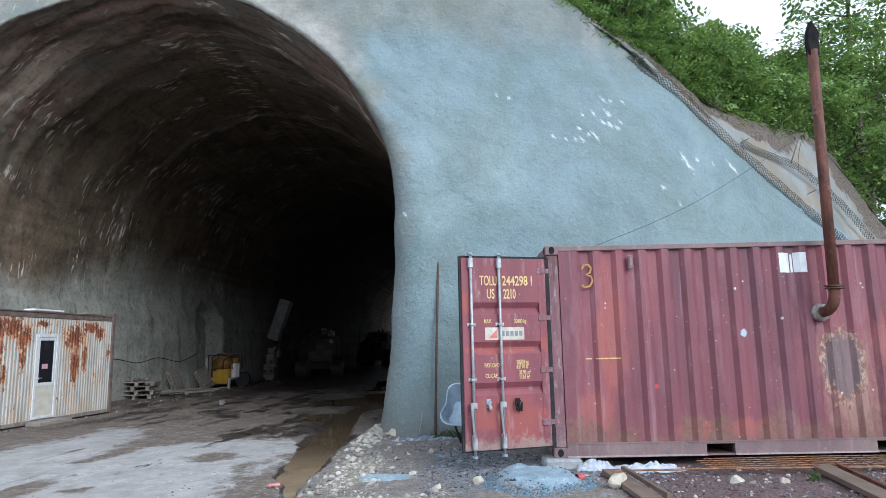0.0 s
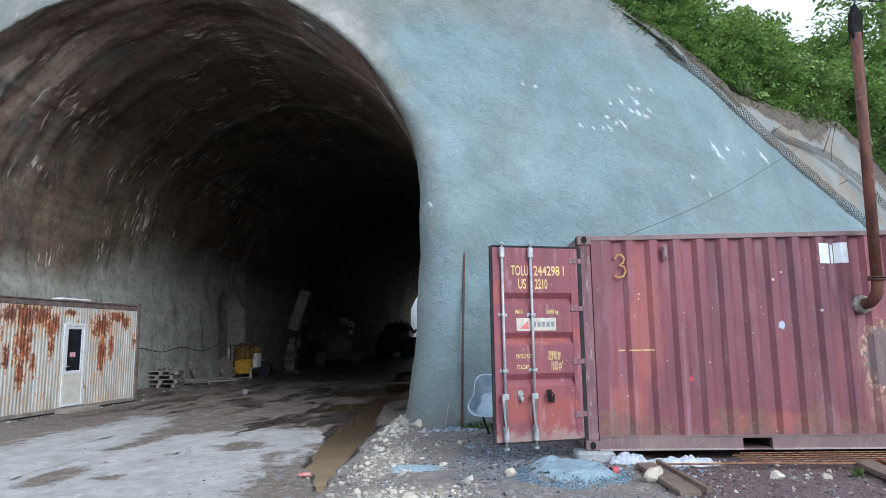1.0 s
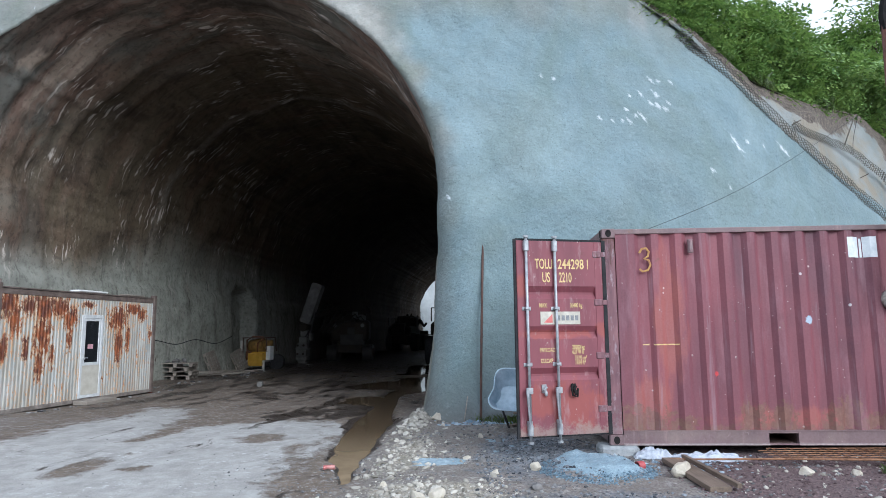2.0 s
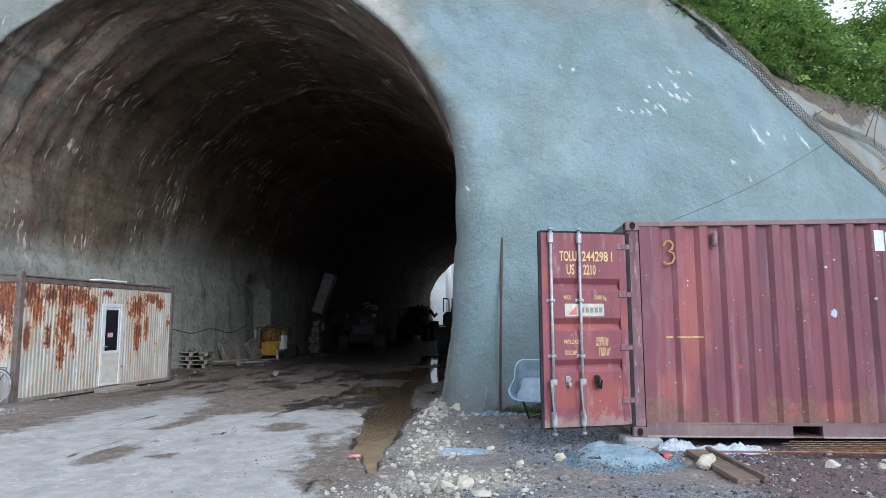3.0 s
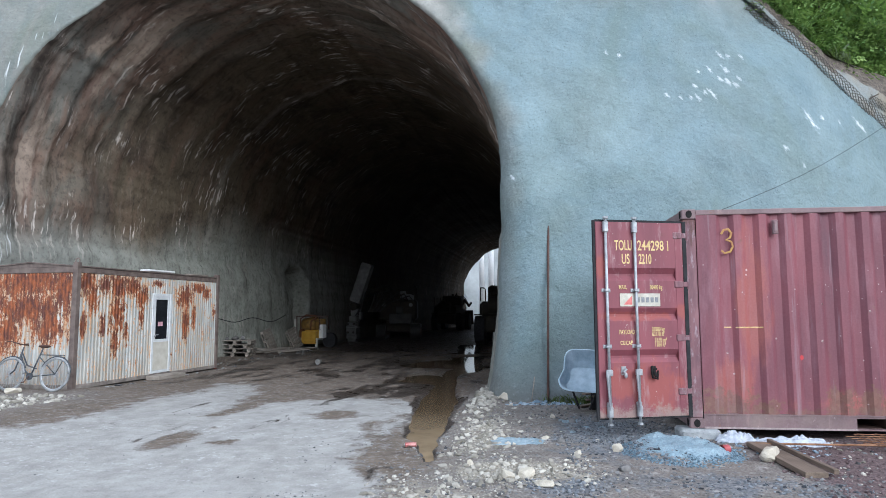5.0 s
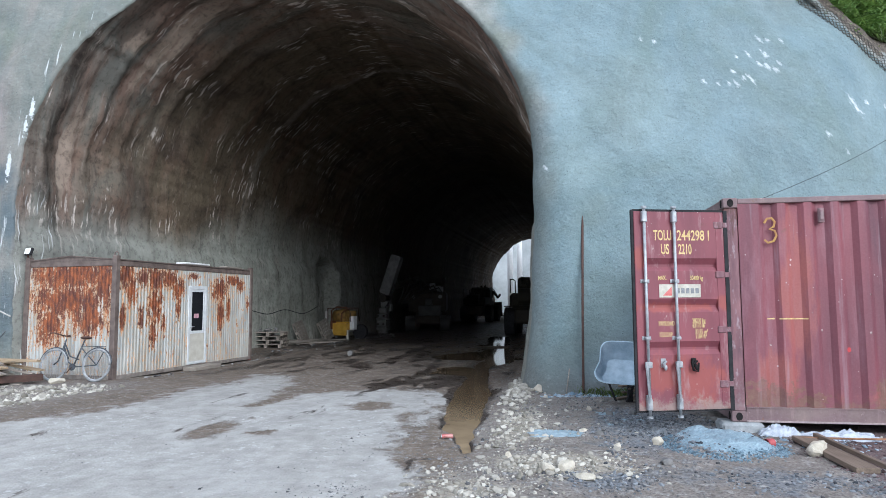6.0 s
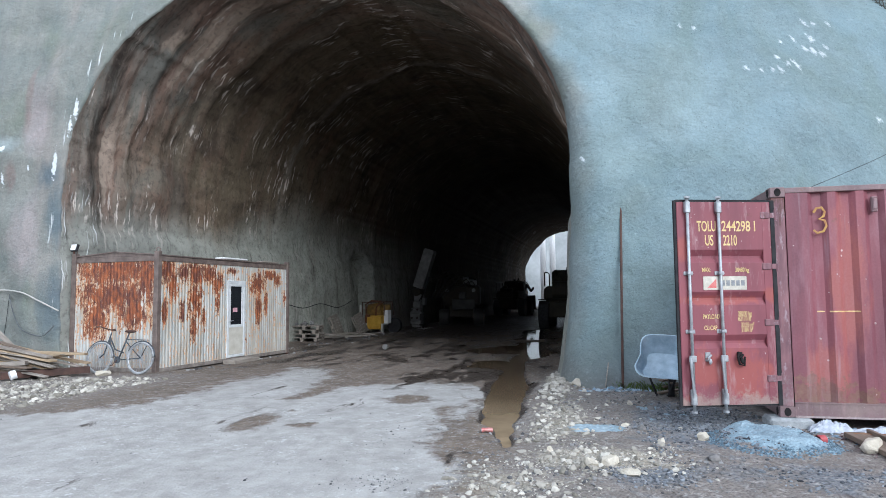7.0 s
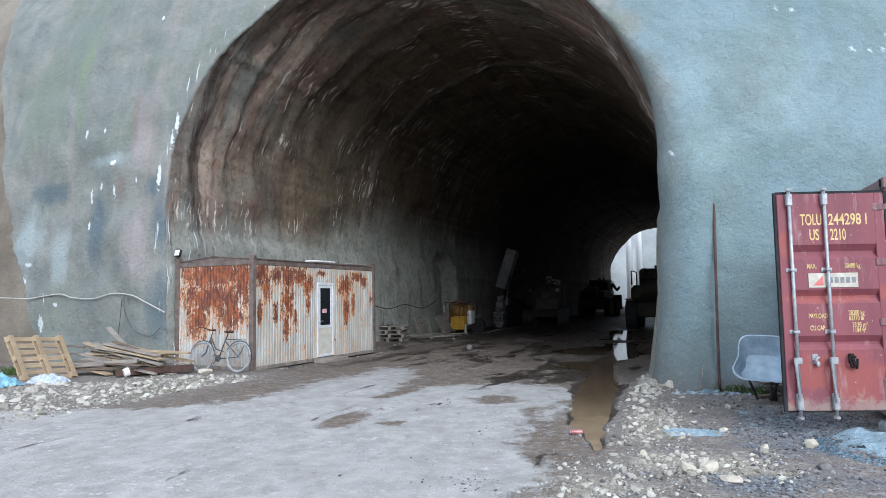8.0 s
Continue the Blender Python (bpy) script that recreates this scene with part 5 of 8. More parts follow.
    write("1", 0.248, 1.95, 0.165, 0.66)
    write("US", 0.815, 1.79, 0.165, 0.54)
    write("2210", 0.6, 1.79, 0.165, 0.5)
    for x, z, t in ((0.86, 1.49, "MAX."), (0.47, 1.49, "30480 kg"), (0.87, 0.97, "PAYLOAD"), (0.46, 1.0, "28200 kg"), (0.46, 0.945, "62170 lb"), (0.86, 0.845, "CU.CAP"), (0.43, 0.875, "33.95 m\u00b3"), (0.43, 0.82, "1184 ft\u00b3")):
        write(t, x, z, 0.07, 0.62)
    part("sticker", boxes((0.345, 0.85, 0.026, 0.031, 1.29, 1.44)), plain("worn_sticker", (0.40, 0.37, 0.30), (0.60, 0.57, 0.49), 14, 0.6), leaf, "worn white company sticker")
    bm = bmesh.new()
    v = [bm.verts.new(p) for p in ((0.81, 0.0325, 1.31), (0.70, 0.0325, 1.31), (0.70, 0.0325, 1.415))]
    bm.faces.new(v)
    part("sticker_mark", bm, plain("sticker_red", (0.5, 0.1, 0.09), (0.6, 0.2, 0.18), 20), leaf, "faded red triangle mark")
    bm = bmesh.new()
    for i in range(5):
        box(bm, 0.37 + i * 0.058, 0.41 + i * 0.058, 0.031, 0.0328, 1.335, 1.395)
    part("sticker_mark", bm, plain("sticker_grey", (0.14, 0.15, 0.16), (0.26, 0.27, 0.28), 30), leaf, "dark bars of a company name")


build_container()


# ---- site cabin ----
CABIN_O = (-10.02, 12.44, -0.06)
CABIN_YAW = 83.5
M_DOORWHITE = plain("dusty_white_plastic", (0.52, 0.54, 0.55), (0.68, 0.70, 0.70), 6, 0.5)
M_MUDRAIL = plain("muddy_rail", (0.13, 0.11, 0.095), (0.28, 0.25, 0.22), 7, 0.9)


def build_cabin():
    L, W, H = 5.2, 2.44, 2.56
    c = thing("site_cabin", CABIN_O, "white corrugated steel site cabin with heavy brown rust", "cabin", rz=CABIN_YAW)
    # local x runs along the long side into the tunnel, local y to the back of the cabin
    def post(x, y):
        return part("corner_post", boxes((x - 0.06, x + 0.06, y - 0.06, y + 0.06, 0.0, H + 0.1), bevel=0.01), M_CABFRAME, c)

    for y in (0.03, W - 0.03):
        part("lifting_lug", tubes([[(0.03, y - 0.05, H + 0.1), (0.03, y - 0.045, H + 0.16), (0.03, y, H + 0.185), (0.03, y + 0.045, H + 0.16), (0.03, y + 0.05, H + 0.1)]], 0.014, 8), M_CABFRAME, c)
    for x in (0.03, L - 0.03):
        for y in (0.03, W - 0.03):
            post(x, y)
    for r in ((0.075, L - 0.075, 0.0, 0.06), (0.075, L - 0.075, W - 0.06, W), (0.0, 0.06, 0.075, W - 0.075), (L - 0.06, L, 0.075, W - 0.075)):
        part("top_rail", boxes((*r, H - 0.12, H), bevel=0.008), M_CABFRAME, c)
        part("bottom_rail", boxes((*r, 0.0, 0.09), bevel=0.008), M_MUDRAIL, c)
    per = 0.095
    door = (2.40, 3.13)

    def side(x0, x1, m, mat, z0=0.09, z1=H - 0.12):
        n = max(1, round((x1 - x0) / per))
        pts = [(x0 + s, d) for s, d in corrugated(x1 - x0, 0, (x1 - x0) / n, 0.016, 0.32, 0.2)]
        part("sheet_panel", extrude_profile(pts, z0, z1, 0.004, m), mat, c)
    flat = Matrix.Translation((0, 0.01, 0))
    side(0.076, door[0], flat, M_RUST_SIDE)
    side(door[1], L - 0.076, flat, M_RUST_SIDE)
    side(door[0], door[1], flat, M_RUST_SIDE, 2.06)
    side(0.076, W - 0.076, Matrix.Translation((0.01, 0, 0)) @ Matrix(((0, 1, 0, 0), (1, 0, 0, 0), (0, 0, 1, 0), (0, 0, 0, 1))), M_RUST_FRONT)
    side(0.076, L - 0.076, Matrix.Translation((0, W - 0.012, 0)) @ Matrix.Diagonal((1, -1, 1, 1)), M_RUST_SIDE)
    side(0.076, W - 0.076, Matrix.Translation((L - 0.012, 0, 0)) @ Matrix(((0, -1, 0, 0), (1, 0, 0, 0), (0, 0, 1, 0), (0, 0, 0, 1))), M_RUST_SIDE)
    bm = bmesh.new()
    for y0, y1, z0, z1 in ((-0.02, W / 2, H + 0.005, H + 0.1), (W / 2, W + 0.02, H + 0.1, H + 0.005)):
        v = [bm.verts.new((x, y, z)) for x in (-0.02, L + 0.02) for y, z in ((y0, z0), (y1, z1), (y1, z1 + 0.025), (y0, z0 + 0.025))]
        for f in ((0, 1, 2, 3), (4, 7, 6, 5), (0, 4, 5, 1), (1, 5, 6, 2), (2, 6, 7, 3), (3, 7, 4, 0)):
            bm.faces.new([v[i] for i in f])
    for x in (0.0, L - 0.02):
        v = [bm.verts.new((xx, y, z)) for xx in (x, x + 0.02) for y, z in ((0.0, H + 0.003), (W, H + 0.003), (W / 2, H + 0.098))]
        for f in ((0, 1, 2), (3, 5, 4), (0, 3, 4, 1), (1, 4, 5, 2), (2, 5, 3, 0)):
            bm.faces.new([v[i] for i in f])
    part("roof", bm, M_CABFRAME, c)
    d = part("door", boxes((door[0], door[0] + 0.07, -0.012, 0.05, 0.1, 2.06), (door[1] - 0.07, door[1], -0.012, 0.05, 0.1, 2.06), (door[0] + 0.07, door[1] - 0.07, -0.012, 0.05, 1.98, 2.06), (door[0] + 0.07, door[1] - 0.07, -0.012, 0.05, 0.1, 0.17), bevel=0.006), M_DOORWHITE, c, "white plastic door with a tall dark pane")
    part("door_panel", boxes((door[0] + 0.072, door[1] - 0.072, 0.0, 0.04, 0.172, 0.86)), plain("yellowed_plastic", (0.47, 0.44, 0.37), (0.62, 0.6, 0.53), 5, 0.6), d)
    part("door_frame", boxes((door[0] + 0.072, door[0] + 0.14, -0.004, 0.045, 0.86, 1.978), (door[1] - 0.14, door[1] - 0.072, -0.004, 0.045, 0.86, 1.978), (door[0] + 0.14, door[1] - 0.14, -0.004, 0.045, 0.86, 0.93), (door[0] + 0.14, door[1] - 0.14, -0.004, 0.045, 1.91, 1.978), bevel=0.005), M_DOORWHITE, d)
    part("door_pane", boxes((door[0] + 0.14, door[1] - 0.14, 0.012, 0.02, 0.93, 1.91)), plain("dark_pane", (0.012, 0.014, 0.017), (0.02, 0.022, 0.026), 3, 0.08), d, "dark window pane")
    part("door_handle", boxes((door[0] + 0.085, door[0] + 0.115, -0.05, -0.004, 1.0, 1.03), (door[0] + 0.085, door[0] + 0.2, -0.055, -0.04, 1.03, 1.05), bevel=0.004), M_ZINC, d)
    part("paper_note", boxes((door[0] + 0.24, door[0] + 0.42, 0.008, 0.0115, 1.25, 1.36)), plain("pink_paper", (0.5, 0.25, 0.3), (0.65, 0.4, 0.42), 9), d, "small pale notice behind the pane")
    return c


build_cabin()


# ---- fittings on the container ----
def build_exhaust():
    p = thing("exhaust_pipe", (4.55, 7.97, 1.84), "rusty brown steel stove pipe with elbow, rising beside the container", "pipe")
    bm = bmesh.new()
    tube(bm, [(0.0, 0.035, 0), (0.0, -0.03, 0)], [0.115, 0.105], 20)
    part("flange", bm, plain("grey_flange", (0.13, 0.10, 0.085), (0.42, 0.38, 0.34), 22, 0.7, 0.1), p, "grey flange plate", True)
    bend = [(0.0, -0.03, 0)]
    for i in range(9):
        a = radians(90 * i / 8)
        bend.append((0.01 + 0.055 * math.sin(a), -0.05 - 0.17 * math.sin(a), 0.23 * (1 - math.cos(a)) + 0.005))
    bm = bmesh.new()
    tube(bm, bend + [(0.065, -0.22, 0.3)], 0.064, 16)
    part("elbow", bm, M_FLUE, p, "", True)
    for z in (0.272, 0.3):
        bm = bmesh.new()
        disc(bm, (0.065, -0.22, z + 0.008), (0, 0, 1), 0.1, 0.016, 20)
        box(bm, 0.15, 0.19, -0.24, -0.2, z, z + 0.016)
        part("clamp", bm, M_DARKSTEEL, p)
    bm = bmesh.new()
    tube(bm, [(0.065, -0.22, 0.31), (0.095, -0.222, 1.8), (0.13, -0.225, 3.33)], 0.062, 16)
    part("flue", bm, M_FLUE, p, "", True)
    bm = bmesh.new()
    prof = [(x - 0.095, z - 0.11) for x, z in ((0.165, 3.36), (0.285, 3.36), (0.295, 3.56), (0.315, 3.66), (0.23, 3.84), (0.175, 3.7), (0.16, 3.55))]
    va = [bm.verts.new((x, -0.27, z)) for x, z in prof]
    vb = [bm.verts.new((x, -0.18, z)) for x, z in prof]
    bm.faces.new(va)
    bm.faces.new(vb[::-1])
    for i in range(len(prof)):
        q = (i + 1) % len(prof)
        bm.faces.new((va[q], va[i], vb[i], vb[q]))
    bmesh.ops.bevel(bm, geom=bm.edges[:], offset=0.008, segments=2, affect='EDGES')
    part("cowl", bm, M_BLACK, p, "sooty black cowl")
    return p


build_exhaust()


def on_side(name, s0, s1, z0, z1, material, label, category):
    """A thin decal that follows the container's corrugated side."""
    L = 6.058
    pts = side_waves()

    def depth(s):
        for (a, da), (b, db) in zip(pts, pts[1:]):
            if a <= s <= b:
                return da + (db - da) * (s - a) / max(1e-6, b - a)
        return 0.0
    a, b = s0 - 0.165, s1 - 0.165
    mid = [(s, d) for s, d in pts if a < s < b]
    line = [(a, depth(a))] + mid + [(b, depth(b))]
    bm = extrude_profile(line, z0, z1, 0.002, Matrix.Translation((0.165, 0.0145, 0)))
    ob = part(name, bm, material, None)
    ob.matrix_basis = pose(1.18, 7.97, 0.16)
    return tagged(ob, label, category)


M_NOTICE = plain("weathered_paper", (0.55, 0.60, 0.62), (0.76, 0.80, 0.81), 12, 0.7)
on_side("notice", 2.93, 3.07, 2.19, 2.44, M_NOTICE, "white notice sheet stuck on the corrugated side", "notice")
on_side("notice", 3.125, 3.27, 2.19, 2.44, M_NOTICE, "white notice sheet torn along one edge", "notice")
on_side("notice", 3.085, 3.112, 2.19, 2.42, M_NOTICE, "narrow torn strip of a white notice", "notice")
on_side("paint_mark", 0.45, 0.53, 1.165, 1.18, M_YELLOW, "short yellow spray paint stroke", "paint mark")
on_side("paint_mark", 0.575, 0.88, 1.165, 1.18, M_YELLOW, "long yellow spray paint stroke", "paint mark")
bm = bmesh.new()
three = [(0.0, 0.20), (0.03, 0.245), (0.075, 0.25), (0.105, 0.21), (0.09, 0.16), (0.05, 0.14), (0.1, 0.12), (0.115, 0.07), (0.085, 0.015), (0.03, 0.0), (-0.005, 0.03)]
tube(bm, [(x * 1.12, 0, z * 1.15) for x, z in three], 0.014, 6)
bmesh.ops.transform(bm, matrix=Matrix.Diagonal((1, 0.25, 1, 1)), verts=bm.verts)
ob = part("paint_mark", bm, plain("faded_spray_yellow", (0.30, 0.13, 0.06), (0.46, 0.28, 0.08), 14, 0.8), None)
ob.matrix_basis = pose(1.63, 7.985, 2.215)
tagged(ob, "yellow sprayed numeral three on the red side", "paint mark")
ob = part("vent", boxes((-0.03, 0.03, -0.035, 0.012, -0.085, 0.085), (-0.022, 0.022, -0.045, -0.035, -0.06, 0.07), bevel=0.008), M_POST, None)
ob.matrix_basis = pose(1.18 + 1.065, 7.988, 0.16 + 2.36)
tagged(ob, "small pressed steel vent cover under the top rail", "vent")

M_FOOTING = plain("dusty_concrete", (0.20, 0.215, 0.22), (0.40, 0.42, 0.425), 7, 0.95, 0, 0.6, 0.02)
# footing blocks that carry the container
for x, y in ((1.18, 7.98), (7.02, 7.98), (1.18, 10.2), (7.02, 10.2)):
    ob = part("footing_block", boxes((-0.09, 0.37, -0.09, 0.24, -0.06, 0.158), bevel=0.03), M_FOOTING, None)
    ob.matrix_basis = pose(x - 0.04, y, 0)
    tagged(ob, "rough concrete block under the container corner", "block", "footing blocks")


# ---- shared machine paints ----
M_DARKMACH = plain("dirty_machine_paint", (0.010, 0.009, 0.006), (0.034, 0.026, 0.014), 3, 0.8)
M_GREYMACH = plain("dusty_grey_steel", (0.10, 0.10, 0.095), (0.23, 0.225, 0.21), 3, 0.7)
M_TRACK = plain("worn_track_steel", (0.015, 0.015, 0.014), (0.042, 0.04, 0.036), 3, 0.7)

# ---- pallets, planks and other timber ----
M_WOOD = wood_material("pale_pallet_wood", (0.30, 0.22, 0.13), (0.52, 0.40, 0.26))
M_WOOD_GREY = wood_material("weathered_grey_wood", (0.20, 0.17, 0.14), (0.40, 0.36, 0.31))
M_WOOD_WET = wood_material("wet_brown_timber", (0.10, 0.072, 0.052), (0.23, 0.175, 0.13))


def pallet(m, material, label, group="pallets"):
    p = new("pallet")
    p.empty_display_size = 0.1
    tagged(p, label, "pallet", group)
    for i in range(7):
        y = -0.4 + i * 0.8 / 6
        part("deck_board", boxes((-0.6, 0.6, y - 0.045, y + 0.045, 0.122, 0.144), bevel=0.003), material, p)
    for x in (-0.53, 0.0, 0.53):
        part("stringer", boxes((x - 0.07, x + 0.07, -0.44, 0.44, 0.1, 0.122), bevel=0.003), material, p)
        for y in (-0.38, 0.0, 0.38):
            part("block", boxes((x - 0.06, x + 0.06, y - 0.05, y + 0.05, 0.022, 0.1)), material, p)
        part("skid", boxes((x - 0.05, x + 0.05, -0.44, 0.44, 0.0, 0.022), bevel=0.003), material, p)
    p.matrix_basis = m
    return p


# the new pallet leaning on the woodpile, deck turned away
pallet(pose(-12.85, 9.55, 0.5, -120, 0, 98) @ Matrix.Rotation(radians(4), 4, 'Z') @ Matrix.Diagonal((1.1, 1.1, 0.7, 1)), M_WOOD, "pale new wooden pallet leaning on a woodpile")
dark = pallet(pose(-11.25, 22.9, -0.09, 0, 0, 5), M_WOOD_GREY, "weathered wooden pallet in a low stack")
for i, (dx, r) in enumerate(((0.05, 8), (-0.04, 2), (0.03, 11))):
    copy_thing(dark, pose(-11.25 + dx, 22.9, -0.09 + 0.146 * (i + 1), 0, 0, r))
flat = copy_thing(dark, pose(-10.55, 25.6, -0.09, 0, 0, -6))
flat["label"] = "weathered wooden pallet flat on the mud"
flat = copy_thing(dark, pose(-10.75, 24.4, -0.07, 0, 3, 25))
flat["label"] = "weathered wooden pallet tilted on rubble"
for x, y, rz, roll in ((-11.0, 25.2, 88, 8), (-10.55, 26.9, 82, 14)):
    lean = copy_thing(dark, pose(x, y, 0.36, 70, 0, rz) @ Matrix.Rotation(radians(roll), 4, 'Z') @ Matrix.Diagonal((0.7, 1, 1, 1)))
    lean["label"] = "weathered wooden pallet leaning on the tunnel wall"


def plank(at, length, w, t, rz, ry, material, label, group="loose planks", rx=0):
    ob = part("plank", boxes((0, length, -w / 2, w / 2, 0, t), bevel=0.004), material, None)
    ob.matrix_basis = pose(at[0], at[1], at[2], rx, ry, rz)
    return tagged(ob, label, "plank", group)


rng = random.Random(11)
for i in range(34):
    size = 1.3 + rng.random() * 1.0
    layer = (i / 33) ** 0.8
    plank((-13.9 + rng.random() * 0.7 + 0.15 * layer, 10.75 + 0.4 * layer + rng.random() * 0.6, 0.14 + 0.5 * layer), size, 0.09 + 0.1 * rng.random(), 0.025 + 0.02 * rng.random(), -9 + rng.random() * 24, 3 + 9 * layer + rng.gauss(0, 3), rng.choice((M_WOOD_GREY, M_WOOD_GREY, M_WOOD_WET, M_WOOD)), "weathered board thrown on the woodpile", "woodpile boards")
plank((-13.35, 10.45, 0.16), 1.55, 0.2, 0.08, 22, -3, M_WOOD_GREY, "thick pale board across the woodpile", "woodpile boards")
plank((-13.3, 10.5, 0.08), 1.4, 0.12, 0.06, 18, -2, M_WOOD_WET, "dark board under the thick pale board", "woodpile boards")
plank((-13.75, 11.9, 0.95), 0.75, 0.14, 0.025, -10, 32, M_WOOD_GREY, "broken board sticking up from the woodpile", "woodpile boards")
plank((-15.6, 11.6, 0.35), 1.5, 0.14, 0.03, 4, 2, M_WOOD_WET, "dark board behind the leaning pallet", "woodpile boards")
plank((-15.5, 11.7, 0.52), 1.4, 0.14, 0.03, -3, 1, M_WOOD_WET, "dark board behind the leaning pallet", "woodpile boards")
plank((-11.95, 10.45, 0.02), 1.55, 0.16, 0.13, 55, 0, M_DARKSTEEL, "rust-brown steel channel on the ground", "loose planks")
plank((-13.6, 8.75, 0.08), 1.7, 0.3, 0.03, 3, 0, M_WOOD_WET, "flat brown board on rubble")
plank((1.80, 6.2, 0.055), 1.28, 0.2, 0.05, 93, -0.6, M_WOOD_WET, "wet heavy timber lying before the container")
plank((1.965, 6.2, 0.09), 1.3, 0.045, 0.045, 94, -0.6, M_WOOD_WET, "thin wet batten beside a heavy timber")
plank((3.84, 5.9, 0.06), 1.55, 0.2, 0.055, 82, -0.8, M_WOOD_WET, "wet heavy timber under rusty bars")
plank((4.0, 5.95, 0.09), 1.5, 0.04, 0.04, 81, -0.8, M_RUST, "rusty bar beside a heavy timber")
for i, (x, y, size, rz) in enumerate(((-11.0, 23.9, 1.8, 28), (-10.7, 24.6, 1.6, 20), (-10.5, 25.4, 1.5, 35), (-10.95, 23.4, 1.2, 55))):
    plank((x, y, -0.06 + 0.02 * i), size, 0.12, 0.035, rz, -1.5, M_WOOD_GREY, "weathered board lying along the tunnel wall")


# ---- rusty reinforcing mesh before the container ----
M_BAR = plain("orange_rusty_bar", (0.13, 0.06, 0.032), (0.34, 0.18, 0.095), 16, 0.8, 0.1)


def build_mesh_mat():
    p = thing("reinforcing_mesh", (1.7, 7.36, 0.10), "stack of rusty reinforcing mesh lying on timbers", "steel mesh")
    part("long_bar", tubes([[(0.0, 0.03, 0.012), (1.2, 0.02, 0.02), (2.9, -0.03, 0.014), (5.3, -0.06, 0.02)]], 0.011, 8), M_BAR, p)
    part("long_bar", tubes([[(0.55, 0.10, 0.0), (1.9, 0.09, 0.006), (5.3, 0.02, 0.01)]], 0.010, 8), M_BAR, p)
    for layer in range(2):
        z = 0.012 + 0.018 * layer
        for i in range(5):
            y = 0.04 + i * 0.125 + 0.03 * layer
            part("long_bar", tubes([[(1.15 + 0.1 * layer, y, z), (2.6, y + 0.012 * (layer - 1), z + 0.006), (5.3, y - 0.03, z)]], 0.006, 6), M_BAR, p)
        for i in range(20):
            x = 1.22 + i * 0.2 + 0.07 * layer
            part("cross_bar", tubes([[(x, -0.02, z + 0.011), (x - 0.04 * (layer - 1), 0.58, z + 0.011)]], 0.005, 6), M_BAR, p)
    return p


build_mesh_mat()


# ---- stones ----
def rock_mesh(name, n, spread, seed, material, label, category, squash=0.7, kind="stuff"):
    """Loose stones in one mesh; spread(rng) gives x, y and size, or None."""
    r = random.Random(seed)
    base = bmesh.new()
    bmesh.ops.create_icosphere(base, subdivisions=1, radius=1.0)
    bv = [v.co.copy() for v in base.verts]
    bf = [[v.index for v in f.verts] for f in base.faces]
    base.free()
    verts, faces = [], []
    for _ in range(n):
        got = spread(r)
        if got is None:
            continue
        x, y, s = got
        q = Euler((r.uniform(0, 6), r.uniform(0, 6), r.uniform(0, 6))).to_matrix()
        sx, sy, sz = s * r.uniform(0.7, 1.25), s * r.uniform(0.6, 1.1), s * r.uniform(0.45, 0.8) * squash / 0.7
        z = ground_z(x, y) + sz * 0.15
        jit = [1 + r.uniform(-0.42, 0.25) for _ in bv]
        turn = Euler((r.uniform(-0.4, 0.4), r.uniform(-0.4, 0.4), r.uniform(0, 6))).to_matrix()
        k = len(verts)
        for v, j in zip(bv, jit):
            w = q @ v * j
            w = turn @ Vector((w.x * sx, w.y * sy, w.z * sz))
            verts.append((x + w.x, y + w.y, z + w.z))
        faces += [[i + k for i in f] for f in bf]
    return tagged(mesh_ob(name, verts, faces, material), label, category, kind=kind)


def berm(r):
    y = 8.6 + 4.2 * r.random() ** 0.6
    return -1.42 + 0.05 * (y - 9) + r.gauss(0, 0.14), y, 0.01 + 0.06 * r.random() ** 3


def left_pile(r):
    y = r.uniform(5.2, 11.0)
    x = -8.8 - 0.32 * (y - 6) * 0 - abs(r.gauss(0, 2.4)) - 0.3 * r.random()
    if x < -15 or y > 9.0 + 0.55 * (x + 12.6) + 2.0 or (x < -11.7 and y > 8.2):
        return None
    return x, y + 0.5 * r.random(), 0.012 + 0.085 * r.random() ** 4


def right_gravel(r):
    x, y = r.uniform(-2.1, 4.6), r.uniform(4.2, 11.3)
    if x < -1.6 and r.random() < 0.5:
        return None
    if 1.1 < x < 7.3 and y > 7.95:
        return None
    if puddle_depth(x, y) > -0.1 or y > face_y(x, 0.2) - 0.1 or math.hypot((x - 0.86) / 0.6, (y - 7.05) / 0.65) < 1:
        return None
    if 1.3 * nz(x * 1.3, y * 1.3, 5.0) + 0.7 * nz(x * 4, y * 4, 1.0) < r.uniform(-0.1, 0.5):
        return None
    return x, y, 0.005 + 0.024 * r.random() ** 3


def pale_right(r):
    x, y = r.gauss(-0.9, 0.8), r.uniform(4.3, 11.2)
    if x < -2.2 or puddle_depth(x, y) > -0.15 or y > face_y(x, 0.2) - 0.15 or (x > 1.1 and y > 7.9) or beige_at(x, y) + 0.25 * nz(x * 2.5, y * 2.5, 2.0) < r.uniform(0.05, 0.8):
        return None
    return x, y, 0.006 + 0.045 * r.random() ** 4


def slate_spot(r):
    x, y = r.uniform(-1.2, 2.2), r.uniform(4.6, 10.4)
    if puddle_depth(x, y) > -0.2 or (x > 1.1 and y > 7.9) or heap_z(x, y) > 0.1 or slate_at(x, y) + 0.5 * nz(x * 2, y * 2, 5.0) < r.uniform(0.3, 0.9):
        return None
    return x, y, 0.006 + 0.022 * r.random() ** 2.5


